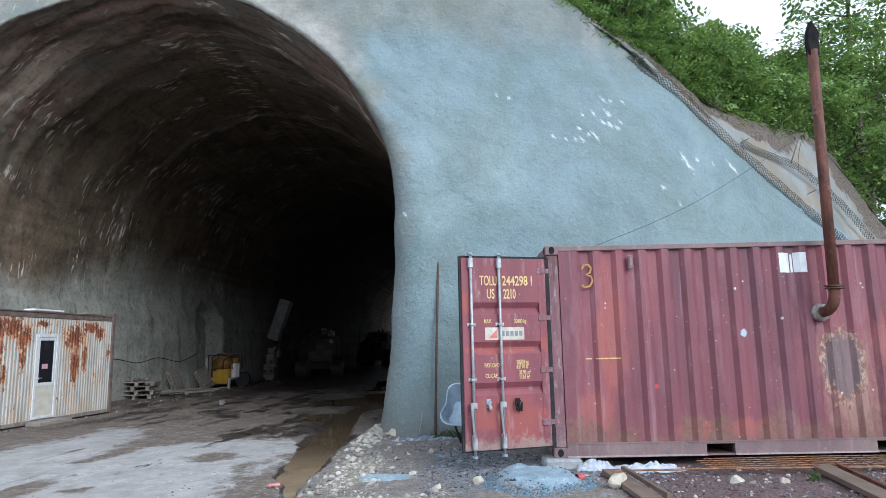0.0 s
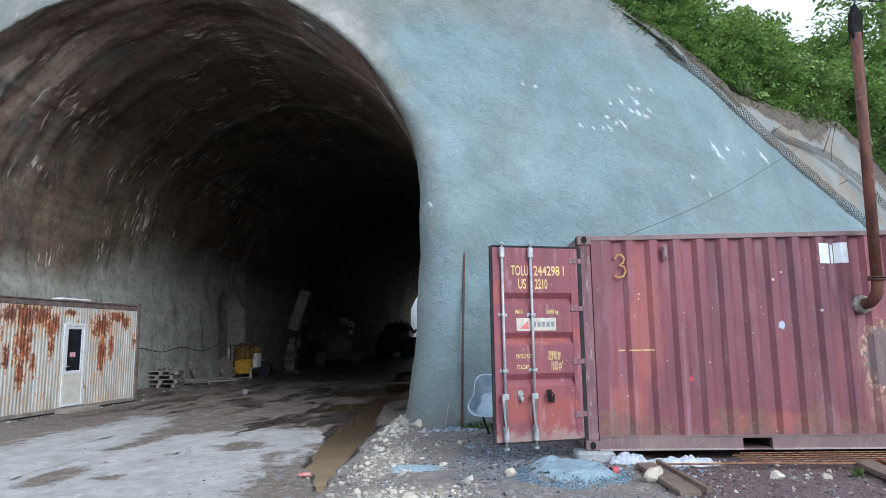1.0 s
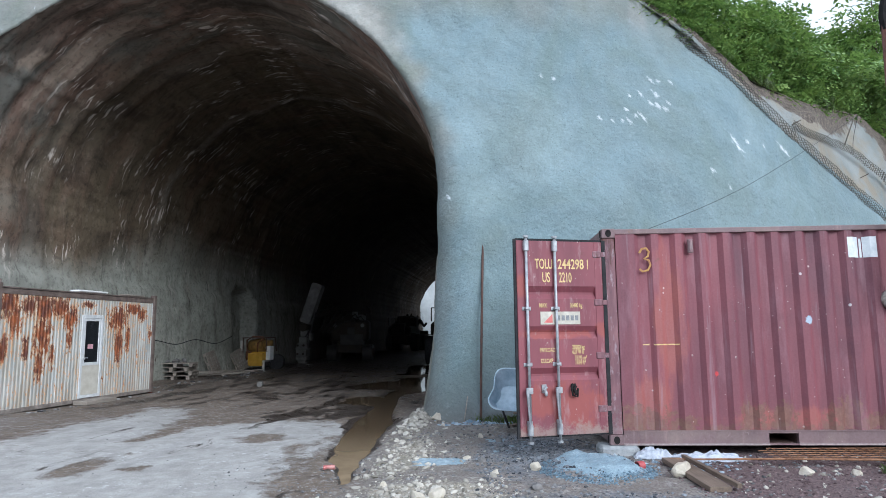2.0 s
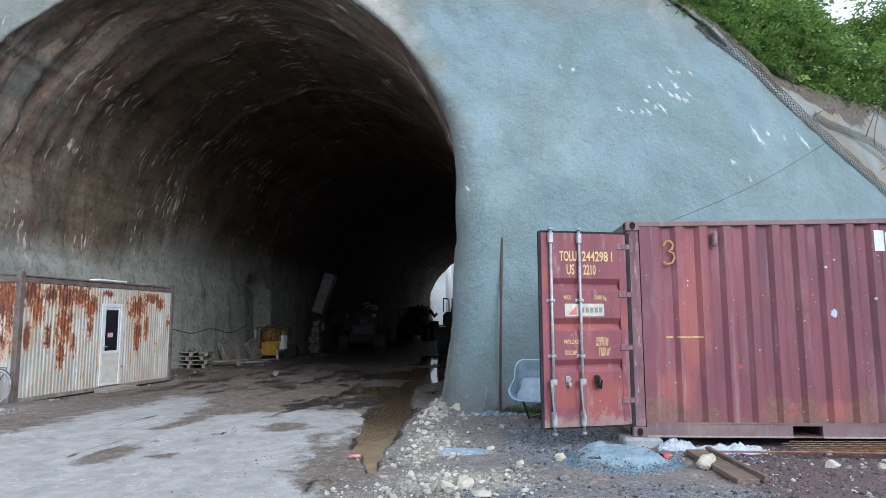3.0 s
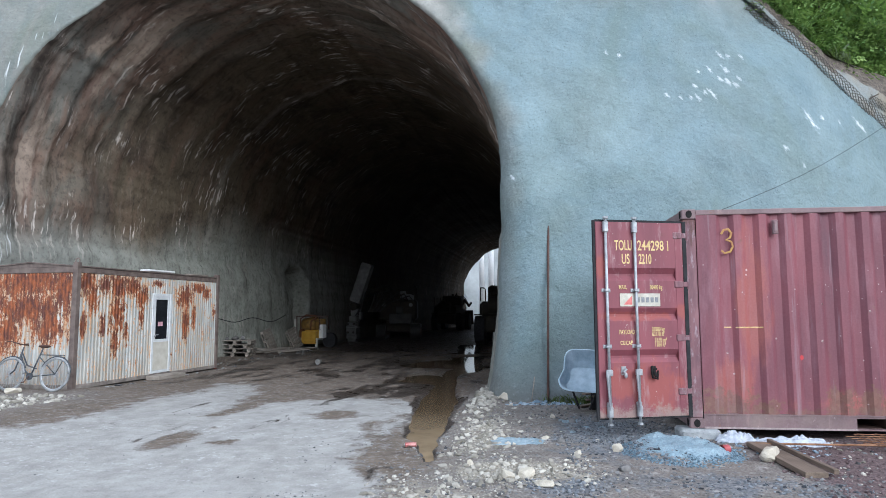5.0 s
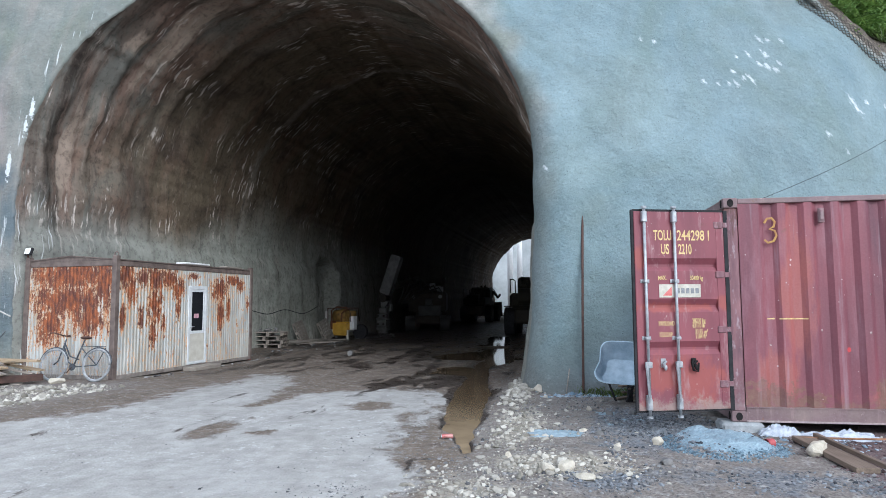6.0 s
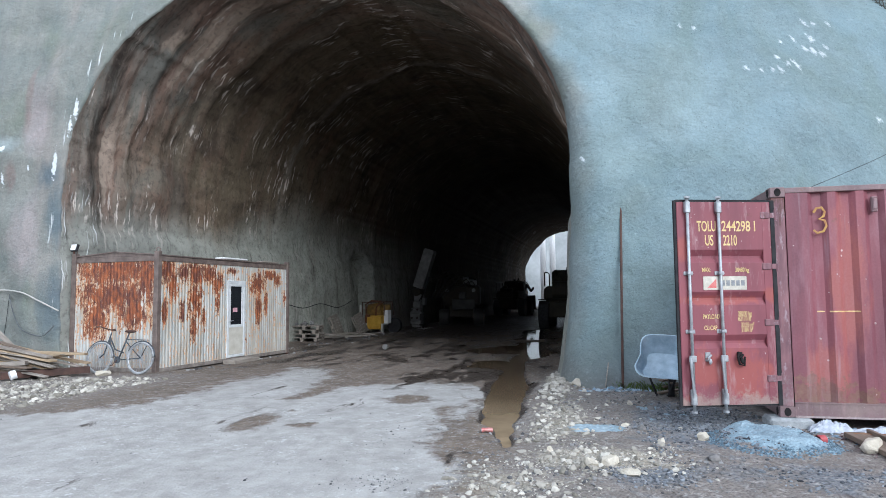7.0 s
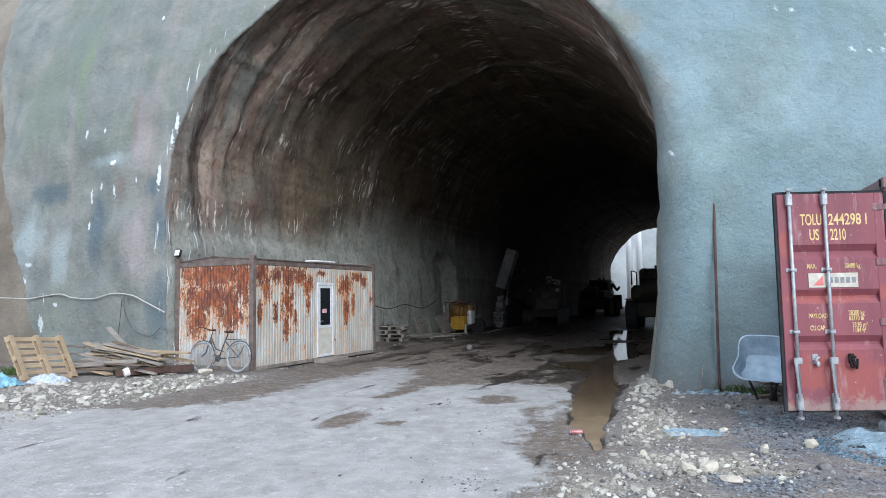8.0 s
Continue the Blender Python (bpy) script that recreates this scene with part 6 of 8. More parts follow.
def heap_fringe(r):
    a, d = r.uniform(0, 6.283), r.gauss(1.0, 0.07)
    if math.sin(a) > 0.4:
        return None
    return 0.88 + 0.55 * d * math.cos(a), 7.2 + 0.6 * d * math.sin(a), 0.005 + 0.014 * r.random() ** 2


def big_berm(r):
    y = 9.6 + 3.4 * r.random() ** 0.5
    return -1.45 + 0.05 * (y - 9) + r.gauss(0, 0.13), y, 0.045 + 0.055 * r.random() ** 2


def road_grit(r):
    x, y = r.uniform(-9, -1.8), r.uniform(4, 13)
    return None if puddle_depth(x, y) > 0 else (x, y, 0.003 + 0.011 * r.random() ** 4)


def verge_grit(r):
    """Crumbs of mud and chippings between the pale road and the puddle, and along the cabin."""
    if r.random() < 0.6:
        x, y = r.gauss(-2.3, 0.45), r.uniform(4.2, 8.2)
    else:
        y = r.uniform(9.0, 17.5)
        x = -9.3 + 0.1 * (y - 12) + r.gauss(0, 0.35)
    return None if puddle_depth(x, y) > -0.1 or nz(x * 2, y * 2, 9.0) + 0.5 * nz(x * 5, y * 5, 4.0) < r.uniform(-0.1, 0.4) else (x, y, 0.004 + 0.012 * r.random() ** 3)


def tunnel_debris(r):
    y = r.uniform(13, 34)
    return -10.6 + 0.08 * (y - 16) + abs(r.gauss(0, 0.5)) * (1 if y > 18.5 else 0) + (1.2 if y < 18.5 else 0), y, 0.02 + 0.07 * r.random() ** 3


M_BLUE_STONE = stone_material("blue_coated_gravel", (0.06, 0.095, 0.125), (0.25, 0.36, 0.43))
M_RED_STONE = stone_material("red_brown_gravel", (0.06, 0.038, 0.04), (0.23, 0.165, 0.16))
rock_mesh("berm_rubble", 420, berm, 1, M_STONE, "pale broken rubble along the puddle", "rubble")
rock_mesh("berm_rubble", 120, big_berm, 21, M_STONE, "pale broken lumps of rubble at the foot of the column", "rubble", 0.85)
rock_mesh("rubble_heap", 1900, left_pile, 2, M_STONE, "pale broken rubble in a low heap", "rubble")
rock_mesh("rubble_fines", 4500, lambda r: (lambda q: None if q is None else (q[0], q[1], 0.006 + 0.018 * r.random() ** 2))(left_pile(r)), 12, M_STONE, "pale crumbled stone between the rubble", "rubble")
rock_mesh("gravel", 16000, right_gravel, 3, M_STONE_DARK, "grey loose gravel on the ground", "gravel")
rock_mesh("pale_gravel", 9000, pale_right, 4, M_STONE, "pale crushed stone on the ground", "gravel")
rock_mesh("road_grit", 260, road_grit, 5, M_STONE_DARK, "fine grit on the dusty road", "gravel")
rock_mesh("verge_grit", 5000, verge_grit, 25, M_STONE_DARK, "grey crumbs and chippings at the verge of the road", "gravel")
rock_mesh("blue_gravel", 2600, heap_fringe, 6, M_BLUE_STONE, "blue dusted gravel round the powder heap", "gravel")
rock_mesh("crushed_stone", 16000, lambda r: (lambda q: None if q is None else (q[0], q[1], 0.004 + 0.011 * r.random() ** 2))(pale_right(r)), 15, M_STONE, "fine pale crushed stone on the ground", "gravel")
M_SLATE = stone_material("blue_grey_gravel", (0.03, 0.034, 0.042), (0.29, 0.315, 0.34))
rock_mesh("dark_gravel", 20000, slate_spot, 16, M_SLATE, "dark blue-grey gravel round the blue heap", "gravel")
rock_mesh("red_gravel", 6000, lambda r: (r.uniform(1.6, 5.8), r.uniform(4.5, 7.95), 0.005 + 0.02 * r.random() ** 3), 7, M_RED_STONE, "reddish dark gravel before the container", "gravel")
rock_mesh("pale_chips", 420, lambda r: (r.uniform(1.7, 5.8), r.uniform(4.6, 7.9), 0.008 + 0.035 * r.random() ** 4), 17, M_STONE, "scattered pale chips on the red gravel", "gravel")
M_SCRAP = stone_material("pale_blue_scraps", (0.16, 0.24, 0.31), (0.46, 0.53, 0.58))
rock_mesh("litter", 170, lambda r: (r.gauss(-0.4, 0.3), r.uniform(10.5, 10.98), 0.015 + 0.05 * r.random() ** 2), 31, M_SCRAP, "pale blue scraps and lumps at the foot of the column", "litter", 0.5)
rock_mesh("litter", 120, lambda r: (r.gauss(1.95, 0.42), r.gauss(7.5, 0.2), 0.01 + 0.03 * r.random() ** 2), 32, M_SCRAP, "white plastic scraps before the container", "litter", 0.5)
rock_mesh("litter", 160, lambda r: (r.uniform(0.45, 1.15), r.uniform(10.1, 10.8), 0.02 + 0.06 * r.random() ** 2), 33, M_STONE_DARK, "dark clods and rags under the wheelbarrow", "litter", 0.7)
rock_mesh("tunnel_debris", 260, tunnel_debris, 8, M_STONE_DARK, "loose grey debris along the tunnel wall", "rubble")


def stone(x, y, s, seed, material, label, sq=0.75):
    """A broken stone: a ball cut flat by a dozen random planes."""
    r = random.Random(seed)
    bm = bmesh.new()
    bmesh.ops.create_icosphere(bm, subdivisions=3, radius=1.0)
    cuts = []
    for _ in range(13):
        n = Vector((r.gauss(0, 1), r.gauss(0, 1), r.gauss(0, 1))).normalized()
        cuts.append((n, r.uniform(0.45, 0.8)))
    for v in bm.verts:
        p = v.co.copy()
        for n, d in cuts:
            over = p.dot(n) - d
            if over > 0:
                p -= n * over
        f = 1 + 0.05 * nz(p.x * 4, p.y * 4 + seed, p.z * 4)
        v.co = Vector((p.x * s * 1.25 * f, p.y * s * 0.95 * f, max(p.z, -0.55) * s * sq * 1.2 * f))
    ob = part("stone", bm, material, None)
    ob.matrix_basis = pose(x, y, ground_z(x, y) + s * sq * 0.42, r.uniform(-8, 8), r.uniform(-8, 8), r.uniform(0, 360))
    return tagged(ob, label, "stone", "larger loose stones")


M_STONE_BIG = plain("pale_rough_stone", (0.40, 0.36, 0.28), (0.6, 0.55, 0.46), 9, 0.9, 0, 0.6, 0.02)
M_STONE_GREY = plain("dark_rough_stone", (0.1, 0.1, 0.1), (0.22, 0.21, 0.2), 9, 0.9, 0, 0.6, 0.02)
stone(1.66, 6.88, 0.13, 3, M_STONE_BIG, "large pale yellow rough stone on gravel")
for i, (x, y, s) in enumerate(((-0.77, 6.03, 0.085), (-0.93, 5.95, 0.075), (-0.6, 5.75, 0.07), (-1.06, 10.9, 0.12), (0.24, 7.23, 0.07), (-0.2, 7.0, 0.05), (-0.5, 7.7, 0.05), (0.35, 10.1, 0.07), (2.9, 6.9, 0.07), (3.4, 6.95, 0.06), (4.6, 6.6, 0.08), (-10.75, 11.75, 0.13), (-0.35, 9.2, 0.055), (-1.3, 6.5, 0.05))):
    stone(x, y, s, 20 + i, M_STONE_BIG, "pale broken stone lying on the ground")
for i, (x, y, s) in enumerate(((-0.1, 8.9, 0.07), (0.2, 8.95, 0.06), (-0.35, 7.6, 0.05), (0.15, 6.3, 0.06))):
    stone(x, y, s, 60 + i, M_STONE_GREY, "dark broken stone lying on the ground")


for i, (x, y) in enumerate(((-11.6, 22.75), (-11.3, 22.85), (-11.05, 23.0), (-11.4, 23.1))):
    ob = stone(x, y, 0.13, 90 + i, M_STONE_GREY, "dark lump of scrap on stacked pallets")
    ob.location.z = 0.55


# ---- small litter ----
def build_can():
    c = thing("crushed_can", (-2.03, 7.35, ground_z(-2.03, 7.35) + 0.03), "crushed red and white drink can on the road", "can", rz=12)
    bm = bmesh.new()
    tube(bm, [(-0.07, 0, 0), (-0.062, 0, 0), (-0.02, 0, 0.006), (0.025, 0.006, 0), (0.06, 0, 0.002)], [0.022, 0.029, 0.02, 0.029, 0.024], 14)
    part("body", bm, plain("can_red", (0.28, 0.03, 0.03), (0.55, 0.3, 0.27), 18, 0.4, 0.2), c)
    bm = bmesh.new()
    disc(bm, (-0.072, 0, 0), (1, 0, 0), 0.023, 0.006, 14)
    part("lid", bm, M_ZINC, c, "bare metal lid")


build_can()
bm = bmesh.new()
tube(bm, [(0, 0, 0), (0.08, 0.01, 0)], 0.045, 16, cap=False)
tube(bm, [(0, 0, 0), (0.08, 0.01, 0)], 0.038, 16, cap=False)
ob = part("pipe_offcut", bm, plain("red_plastic", (0.3, 0.05, 0.06), (0.42, 0.09, 0.09), 20, 0.5), None)
ob.matrix_basis = pose(1.36, 7.2, 0.09, 0, 0, 200)
tagged(ob, "short red plastic pipe offcut on blue gravel", "pipe offcut")


def crumpled(name, at, sx, sy, h, seed, material, label, category):
    """A crumpled sheet of plastic or a filled sack lying on the ground."""
    n = 56
    verts = []
    for i in range(n):
        for j in range(n):
            u, v = i / (n - 1) * 2 - 1, j / (n - 1) * 2 - 1
            rr = max(abs(u), abs(v))
            x = u * sx * (1 + 0.3 * nz(u * 2, v * 2, seed) + 0.14 * nz(u * 6, v * 6, seed + 7))
            y = v * sy * (1 + 0.35 * nz(u * 2, v * 2, seed + 5) + 0.2 * nz(u * 6, v * 6, seed + 8))
            z = h * max(0.0, 1 - rr ** 3) * (0.75 + 0.9 * abs(nz(u * 2.2, v * 2.2, seed + 1)) + min(1.0, 0.06 / h) * (0.75 * abs(nz(u * 5, v * 5, seed + 2)) + 0.4 * nz(u * 11, v * 9, seed + 4) + 0.15 * nz(u * 24, v * 18, seed + 6))) - 0.01
            verts.append((x, y, z))
    faces = [(i * n + j, (i + 1) * n + j, (i + 1) * n + j + 1, i * n + j + 1) for i in range(n - 1) for j in range(n - 1)]
    ob = mesh_ob(name, verts, faces, material, smooth=True)
    sol = ob.modifiers.new("thickness", 'SOLIDIFY')
    sol.thickness = 0.003
    ob.matrix_basis = pose(*at)
    return tagged(ob, label, category)


M_SHEET = plain("white_plastic_sheet", (0.27, 0.31, 0.37), (0.54, 0.57, 0.62), 15, 0.75)
crumpled("plastic_sheet", (2.2, 7.7, 0.05), 0.42, 0.12, 0.07, 3.0, M_SHEET, "crumpled white plastic sheet before the container", "plastic sheet")
crumpled("plastic_sheet", (1.62, 7.8, 0.06), 0.2, 0.08, 0.09, 9.0, M_SHEET, "crumpled white plastic sheet scrap", "plastic sheet")
crumpled("plastic_sheet", (-0.84, 7.6, 0.035), 0.3, 0.26, 0.03, 2.0, plain("blue_grey_plastic", (0.16, 0.22, 0.255), (0.31, 0.385, 0.425), 14, 0.9), "flat pale blue plastic scrap on the gravel", "plastic sheet")
M_BLUEBAG = plain("blue_plastic", (0.12, 0.29, 0.39), (0.24, 0.43, 0.52), 5, 0.5)
crumpled("plastic_bag", (-12.15, 8.1, 0.14), 0.36, 0.26, 0.15, 5.0, M_BLUEBAG, "blue plastic bag on the rubble heap", "plastic bag")
crumpled("plastic_bag", (-11.75, 8.75, 0.12), 0.36, 0.2, 0.13, 7.0, M_SHEET, "pale plastic sack before the pallet", "plastic bag")


# ---- rods by the portal ----
def smooth_line(pts, n=6):
    """A smooth curve through points."""
    p = [Vector(q) for q in pts]
    if len(p) < 3:
        return p
    out = []
    for i in range(len(p) - 1):
        a, b, c, d = p[max(i - 1, 0)], p[i], p[i + 1], p[min(i + 2, len(p) - 1)]
        for k in range(n):
            u = k / n
            out.append(0.5 * (2 * b + (c - a) * u + (2 * a - 5 * b + 4 * c - d) * u * u + (3 * b - a - 3 * c + d) * u ** 3))
    return out + [p[-1]]


def rod(pts, r, material, name, label, category):
    bm = bmesh.new()
    tube(bm, smooth_line(pts), r, 8)
    return tagged(part(name, bm, material, None, "", True), label, category)


rod([(-0.34, face_y(0, 0.1) - 0.16, 0.02), (-0.31, face_y(0, 1.2) - 0.1, 1.2), (-0.25, face_y(0, 3.05) - 0.03, 3.05)], 0.021, M_DARKSTEEL, "steel_rod", "long rusty steel rod leaning on the portal face", "rod")
rod([(-0.62, 10.75, 0.0), (-0.55, 10.85, 0.45)], 0.009, M_WOOD_GREY, "stake", "short pale stake before the portal face", "stake")
rod([(0.55, 10.95, 0.0), (0.6, 11.1, 1.1)], 0.012, M_RUST, "steel_rod", "short thin rusty rod by the wall", "rod")
rod([(1.6, 9.4, 2.76), (4.6, 11.9, 4.1), (8.3, 14.5, 6.25)], 0.004, M_RUBBER, "overhead_cable", "thin dark cable from the container to the bank", "cable")
rod([(8.3, 14.5, 6.25), (8.1, 14.4, 5.7), (8.0, 14.3, 5.3)], 0.005, M_RUBBER, "overhead_cable", "thin dark cable end on the bank", "cable")
rod([(8.3, 15.1, 5.75), (8.3, 14.6, 6.3)], 0.012, M_WOOD_GREY, "stake", "thin grey stake holding a cable", "stake")


rng = random.Random(5)
for i in range(9):
    plank((0.1 + 0.5 * rng.random(), 9.9 + 0.6 * rng.random(), 0.03 + 0.03 * i), 0.35 + 0.4 * rng.random(), 0.06 + 0.05 * rng.random(), 0.025, rng.uniform(-40, 40), rng.uniform(-6, 6), M_WOOD_WET, "dark wet scrap of wood under the wheelbarrow", "scrap wood")

# ---- wheelbarrow ----
def build_wheelbarrow():
    w = thing("wheelbarrow", (0.17, 9.78, 0.0), "pale blue-grey steel wheelbarrow tipped on its nose", "wheelbarrow", rz=-4)
    tip = Matrix.Translation((0, 0.0, 0.66)) @ Matrix.Rotation(radians(58), 4, 'X') @ Matrix.Rotation(radians(-3), 4, 'Z') @ Matrix.Diagonal((1.22, 0.8, 1, 1))
    bm = bmesh.new()
    rim, bot = [], []
    n = 28
    for i in range(n):
        a = 2 * math.pi * i / n
        ca, sa = math.cos(a), math.sin(a)
        e = 0.45
        sx, sy = math.copysign(abs(ca) ** e, ca), math.copysign(abs(sa) ** e, sa)
        rim.append((sx * (0.25 if sy > 0 else 0.31), sy * 0.42, 0.0))
        bot.append((sx * (0.18 if sy > 0 else 0.23), sy * 0.25 - 0.06, -0.22))
    rv = [bm.verts.new(tip @ Vector(p)) for p in rim]
    rv2 = [bm.verts.new(tip @ Vector((p[0] * 1.05, p[1] * 1.05, -0.006))) for p in rim]
    bv = [bm.verts.new(tip @ Vector(p)) for p in bot]
    for i in range(n):
        j = (i + 1) % n
        bm.faces.new((rv[i], rv[j], bv[j], bv[i]))
        bm.faces.new((rv2[i], rv2[j], rv[j], rv[i]))
    bm.faces.new(bv)
    tray = part("tray", bm, plain("worn_blue_tray", (0.27, 0.37, 0.45), (0.50, 0.61, 0.68), 7, 0.55, 0.1), w, "worn pale blue tray")
    m = tray.modifiers.new("thickness", 'SOLIDIFY')
    m.thickness = 0.004
    for s in (-1, 1):
        pts = [tip @ Vector(p) for p in ((s * 0.06, -0.6, -0.3), (s * 0.14, -0.3, -0.27), (s * 0.2, 0.4, -0.25), (s * 0.22, 0.46, -0.2))]
        bm = bmesh.new()
        tube(bm, pts, 0.016, 8)
        part("handle_tube", bm, M_RUBBER, w, "", True)
        pts = [tip @ Vector(p) for p in ((s * 0.17, 0.05, -0.25), (s * 0.18, 0.12, -0.45), (s * 0.18, 0.3, -0.45), (s * 0.18, 0.33, -0.25))]
        bm = bmesh.new()
        tube(bm, pts, 0.013, 8)
        part("leg", bm, M_RUBBER, w, "", True)
    bm = bmesh.new()
    c = tip @ Vector((0.1, -0.1, -0.32))
    c.z = 0.17
    c.y += 0.12
    disc(bm, c, (1, 0, 0), 0.15, 0.07, 20)
    part("wheel", bm, M_RUBBER, w, "black rubber wheel")
    return w


build_wheelbarrow()


# ---- bicycle against the cabin ----
def build_bicycle():
    b = thing("bicycle", (-11.16, 12.08, -0.035), "old grey step-through bicycle leaning on the cabin", "bicycle", rz=2)
    lean = Matrix.Rotation(radians(-9), 4, 'X') @ Matrix.Diagonal((0.9, 1, 0.97, 1))
    steel = plain("grey_bike_paint", (0.03, 0.034, 0.04), (0.09, 0.10, 0.11), 20, 0.5, 0.3)

    def pipe(name, pts, r, mat=steel, label=""):
        bm = bmesh.new()
        tube(bm, [lean @ Vector(p) for p in pts], r, 8)
        return part(name, bm, mat, b, label, True)
    R = 0.335
    for x in (0.0, 1.08):
        def circle(r, n=36):
            return [(x + r * math.cos(2 * math.pi * i / n), 0, R + r * math.sin(2 * math.pi * i / n)) for i in range(n + 1)]
        wheel = pipe("wheel", circle(R - 0.022), 0.012, M_ZINC, "steel rim wheel")
        bm = bmesh.new()
        tube(bm, [lean @ Vector(p) for p in circle(R)], 0.025, 8)
        t = part("tyre", bm, plain("dusty_tyre", (0.13, 0.135, 0.135), (0.36, 0.37, 0.37), 9, 0.9), wheel, "dusty grey tyre", True)
        bm = bmesh.new()
        for k in range(28):
            a = 2 * math.pi * k / 28
            tube(bm, [lean @ Vector((x, 0, R)), lean @ Vector((x + (R - 0.03) * math.cos(a), 0, R + (R - 0.03) * math.sin(a)))], 0.0035, 4)
        part("spokes", bm, M_ZINC, wheel)
        pipe("mudguard", [(x + (R + 0.035) * math.cos(radians(a)), 0, R + (R + 0.035) * math.sin(radians(a))) for a in (range(20, 175, 10) if x == 0 else range(5, 165, 10))], 0.014)
    pipe("fork", [(0.0, 0, R), (0.1, 0, 0.42), (0.17, 0, 0.68), (0.23, 0, 0.9)], 0.015)
    pipe("down_tube", [(0.19, 0, 0.74), (0.34, 0, 0.42), (0.5, 0, 0.29)], 0.017)
    pipe("top_tube", [(0.2, 0, 0.8), (0.38, 0, 0.52), (0.62, 0, 0.45)], 0.015)
    pipe("seat_tube", [(0.5, 0, 0.29), (0.7, 0, 0.88)], 0.016)
    pipe("chain_stay", [(0.5, 0, 0.29), (1.08, 0, R)], 0.012)
    pipe("seat_stay", [(0.64, 0, 0.7), (1.08, 0, R)], 0.011)
    pipe("rack", [(0.68, 0, 0.74), (1.25, 0, 0.73), (1.25, 0, 0.69), (1.08, 0, R)], 0.009)
    pipe("handlebar", [(0.02, -0.26, 0.99), (0.1, -0.25, 1.0), (0.24, -0.1, 0.95), (0.24, 0.1, 0.95), (0.1, 0.25, 1.0), (0.02, 0.26, 0.99)], 0.013, M_DARKSTEEL)
    bm = bmesh.new()
    bmesh.ops.create_icosphere(bm, subdivisions=2, radius=1, matrix=lean @ Matrix.Translation((0.73, 0, 0.92)) @ Matrix.Diagonal((0.15, 0.075, 0.035, 1)))
    part("saddle", bm, M_DARKSTEEL, b, "dark worn saddle", True)
    bm = bmesh.new()
    disc(bm, lean @ Vector((0.5, -0.03, 0.29)), lean @ Vector((0, 1, 0)), 0.075, 0.008, 20)
    part("chainring", bm, steel, b)
    pipe("crank", [(0.5, -0.05, 0.29), (0.4, -0.06, 0.16), (0.4, -0.12, 0.16)], 0.01, M_DARKSTEEL)
    return b


build_bicycle()


# ---- on and by the cabin ----
def cabin_at(x, y, z):
    return pose(*CABIN_O, 0, 0, CABIN_YAW) @ Vector((x, y, z))


p = cabin_at(-0.02, 2.41, 2.74)
lamp = thing("floodlight", p, "small white floodlight on a post of the cabin", "floodlight", rz=-12)
part("housing", boxes((-0.1, 0.1, -0.04, 0.03, -0.02, 0.15), bevel=0.012, m=Matrix.Rotation(radians(-18), 4, 'X')), M_RUBBER, lamp)
part("lens", boxes((-0.085, 0.085, -0.047, -0.041, -0.005, 0.135), m=Matrix.Rotation(radians(-18), 4, 'X')), M_WHITE, lamp, "white lamp glass")
part("bracket", boxes((-0.015, 0.015, -0.015, 0.015, -0.08, 0.0)), M_DARKSTEEL, lamp)
p = cabin_at(2.95, 0.3, 2.615)
ob = part("roof_plate", boxes((-0.5, 0.5, -0.15, 0.15, 0.0, 0.05), bevel=0.015), M_WHITE, None)
ob.matrix_basis = pose(p.x, p.y, p.z, 0, 0, CABIN_YAW)
tagged(ob, "white plastic plate lying on the cabin roof", "plate")
p = cabin_at(4.5, 0.25, 2.61)
ob = part("roof_plate", boxes((-0.35, 0.4, -0.12, 0.12, 0.0, 0.04), bevel=0.01), M_WOOD_GREY, None)
ob.matrix_basis = pose(p.x, p.y, p.z, 0, 0, CABIN_YAW)
tagged(ob, "grey board lying on the cabin roof edge", "board")
p = cabin_at(2.75, -0.24, 0.0)
ob = part("door_step", boxes((-0.55, 0.5, -0.16, 0.2, 0.0, 0.1), bevel=0.012), M_WOOD_GREY, None)
ob.matrix_basis = pose(p.x, p.y, -0.09, 0, 0, CABIN_YAW)
tagged(ob, "low grey wooden step at the cabin door", "step")
p = cabin_at(5.3, 0.1, 0.0)
bm = bmesh.new()
tube(bm, [(0, 0, 0), (0, 0, 0.36)], [0.05, 0.045], 12)
ob = part("marker_post", bm, plain("red_plastic_post", (0.2, 0.03, 0.025), (0.33, 0.06, 0.05), 20, 0.6), None)
ob.matrix_basis = pose(p.x, p.y, -0.1)
tagged(ob, "short red plastic post at the cabin corner", "post")


def on_face(pts, out):
    return [(x, face_y(x, z) + lumps(x, z) - out, z) for x, z in pts]


rod(on_face([(-19.3, 1.75), (-18.4, 1.72), (-17.6, 1.7), (-16.4, 1.8), (-15.9, 1.7), (-15.0, 1.66), (-14.3, 1.78), (-13.5, 1.72), (-13.0, 1.55), (-12.4, 1.3)], 0.08), 0.018, plain("pale_hose", (0.30, 0.30, 0.27), (0.48, 0.47, 0.43), 8, 0.6), "hose", "pale hose strung along the portal face", "hose")
rod(on_face([(-13.95, 1.66), (-13.75, 1.2), (-13.4, 0.87), (-12.92, 0.73), (-12.7, 0.83), (-12.55, 0.98)], 0.07), 0.011, plain("grey_hose", (0.06, 0.065, 0.07), (0.12, 0.13, 0.135), 8, 0.7), "hose", "dark grey hose hanging in a loop", "hose")
rod(on_face([(-13.98, 1.68), (-14.05, 1.0), (-14.1, 0.3)], 0.05), 0.006, M_RUBBER, "cable", "thin cable hanging down the wall", "cable")
bm = bmesh.new()
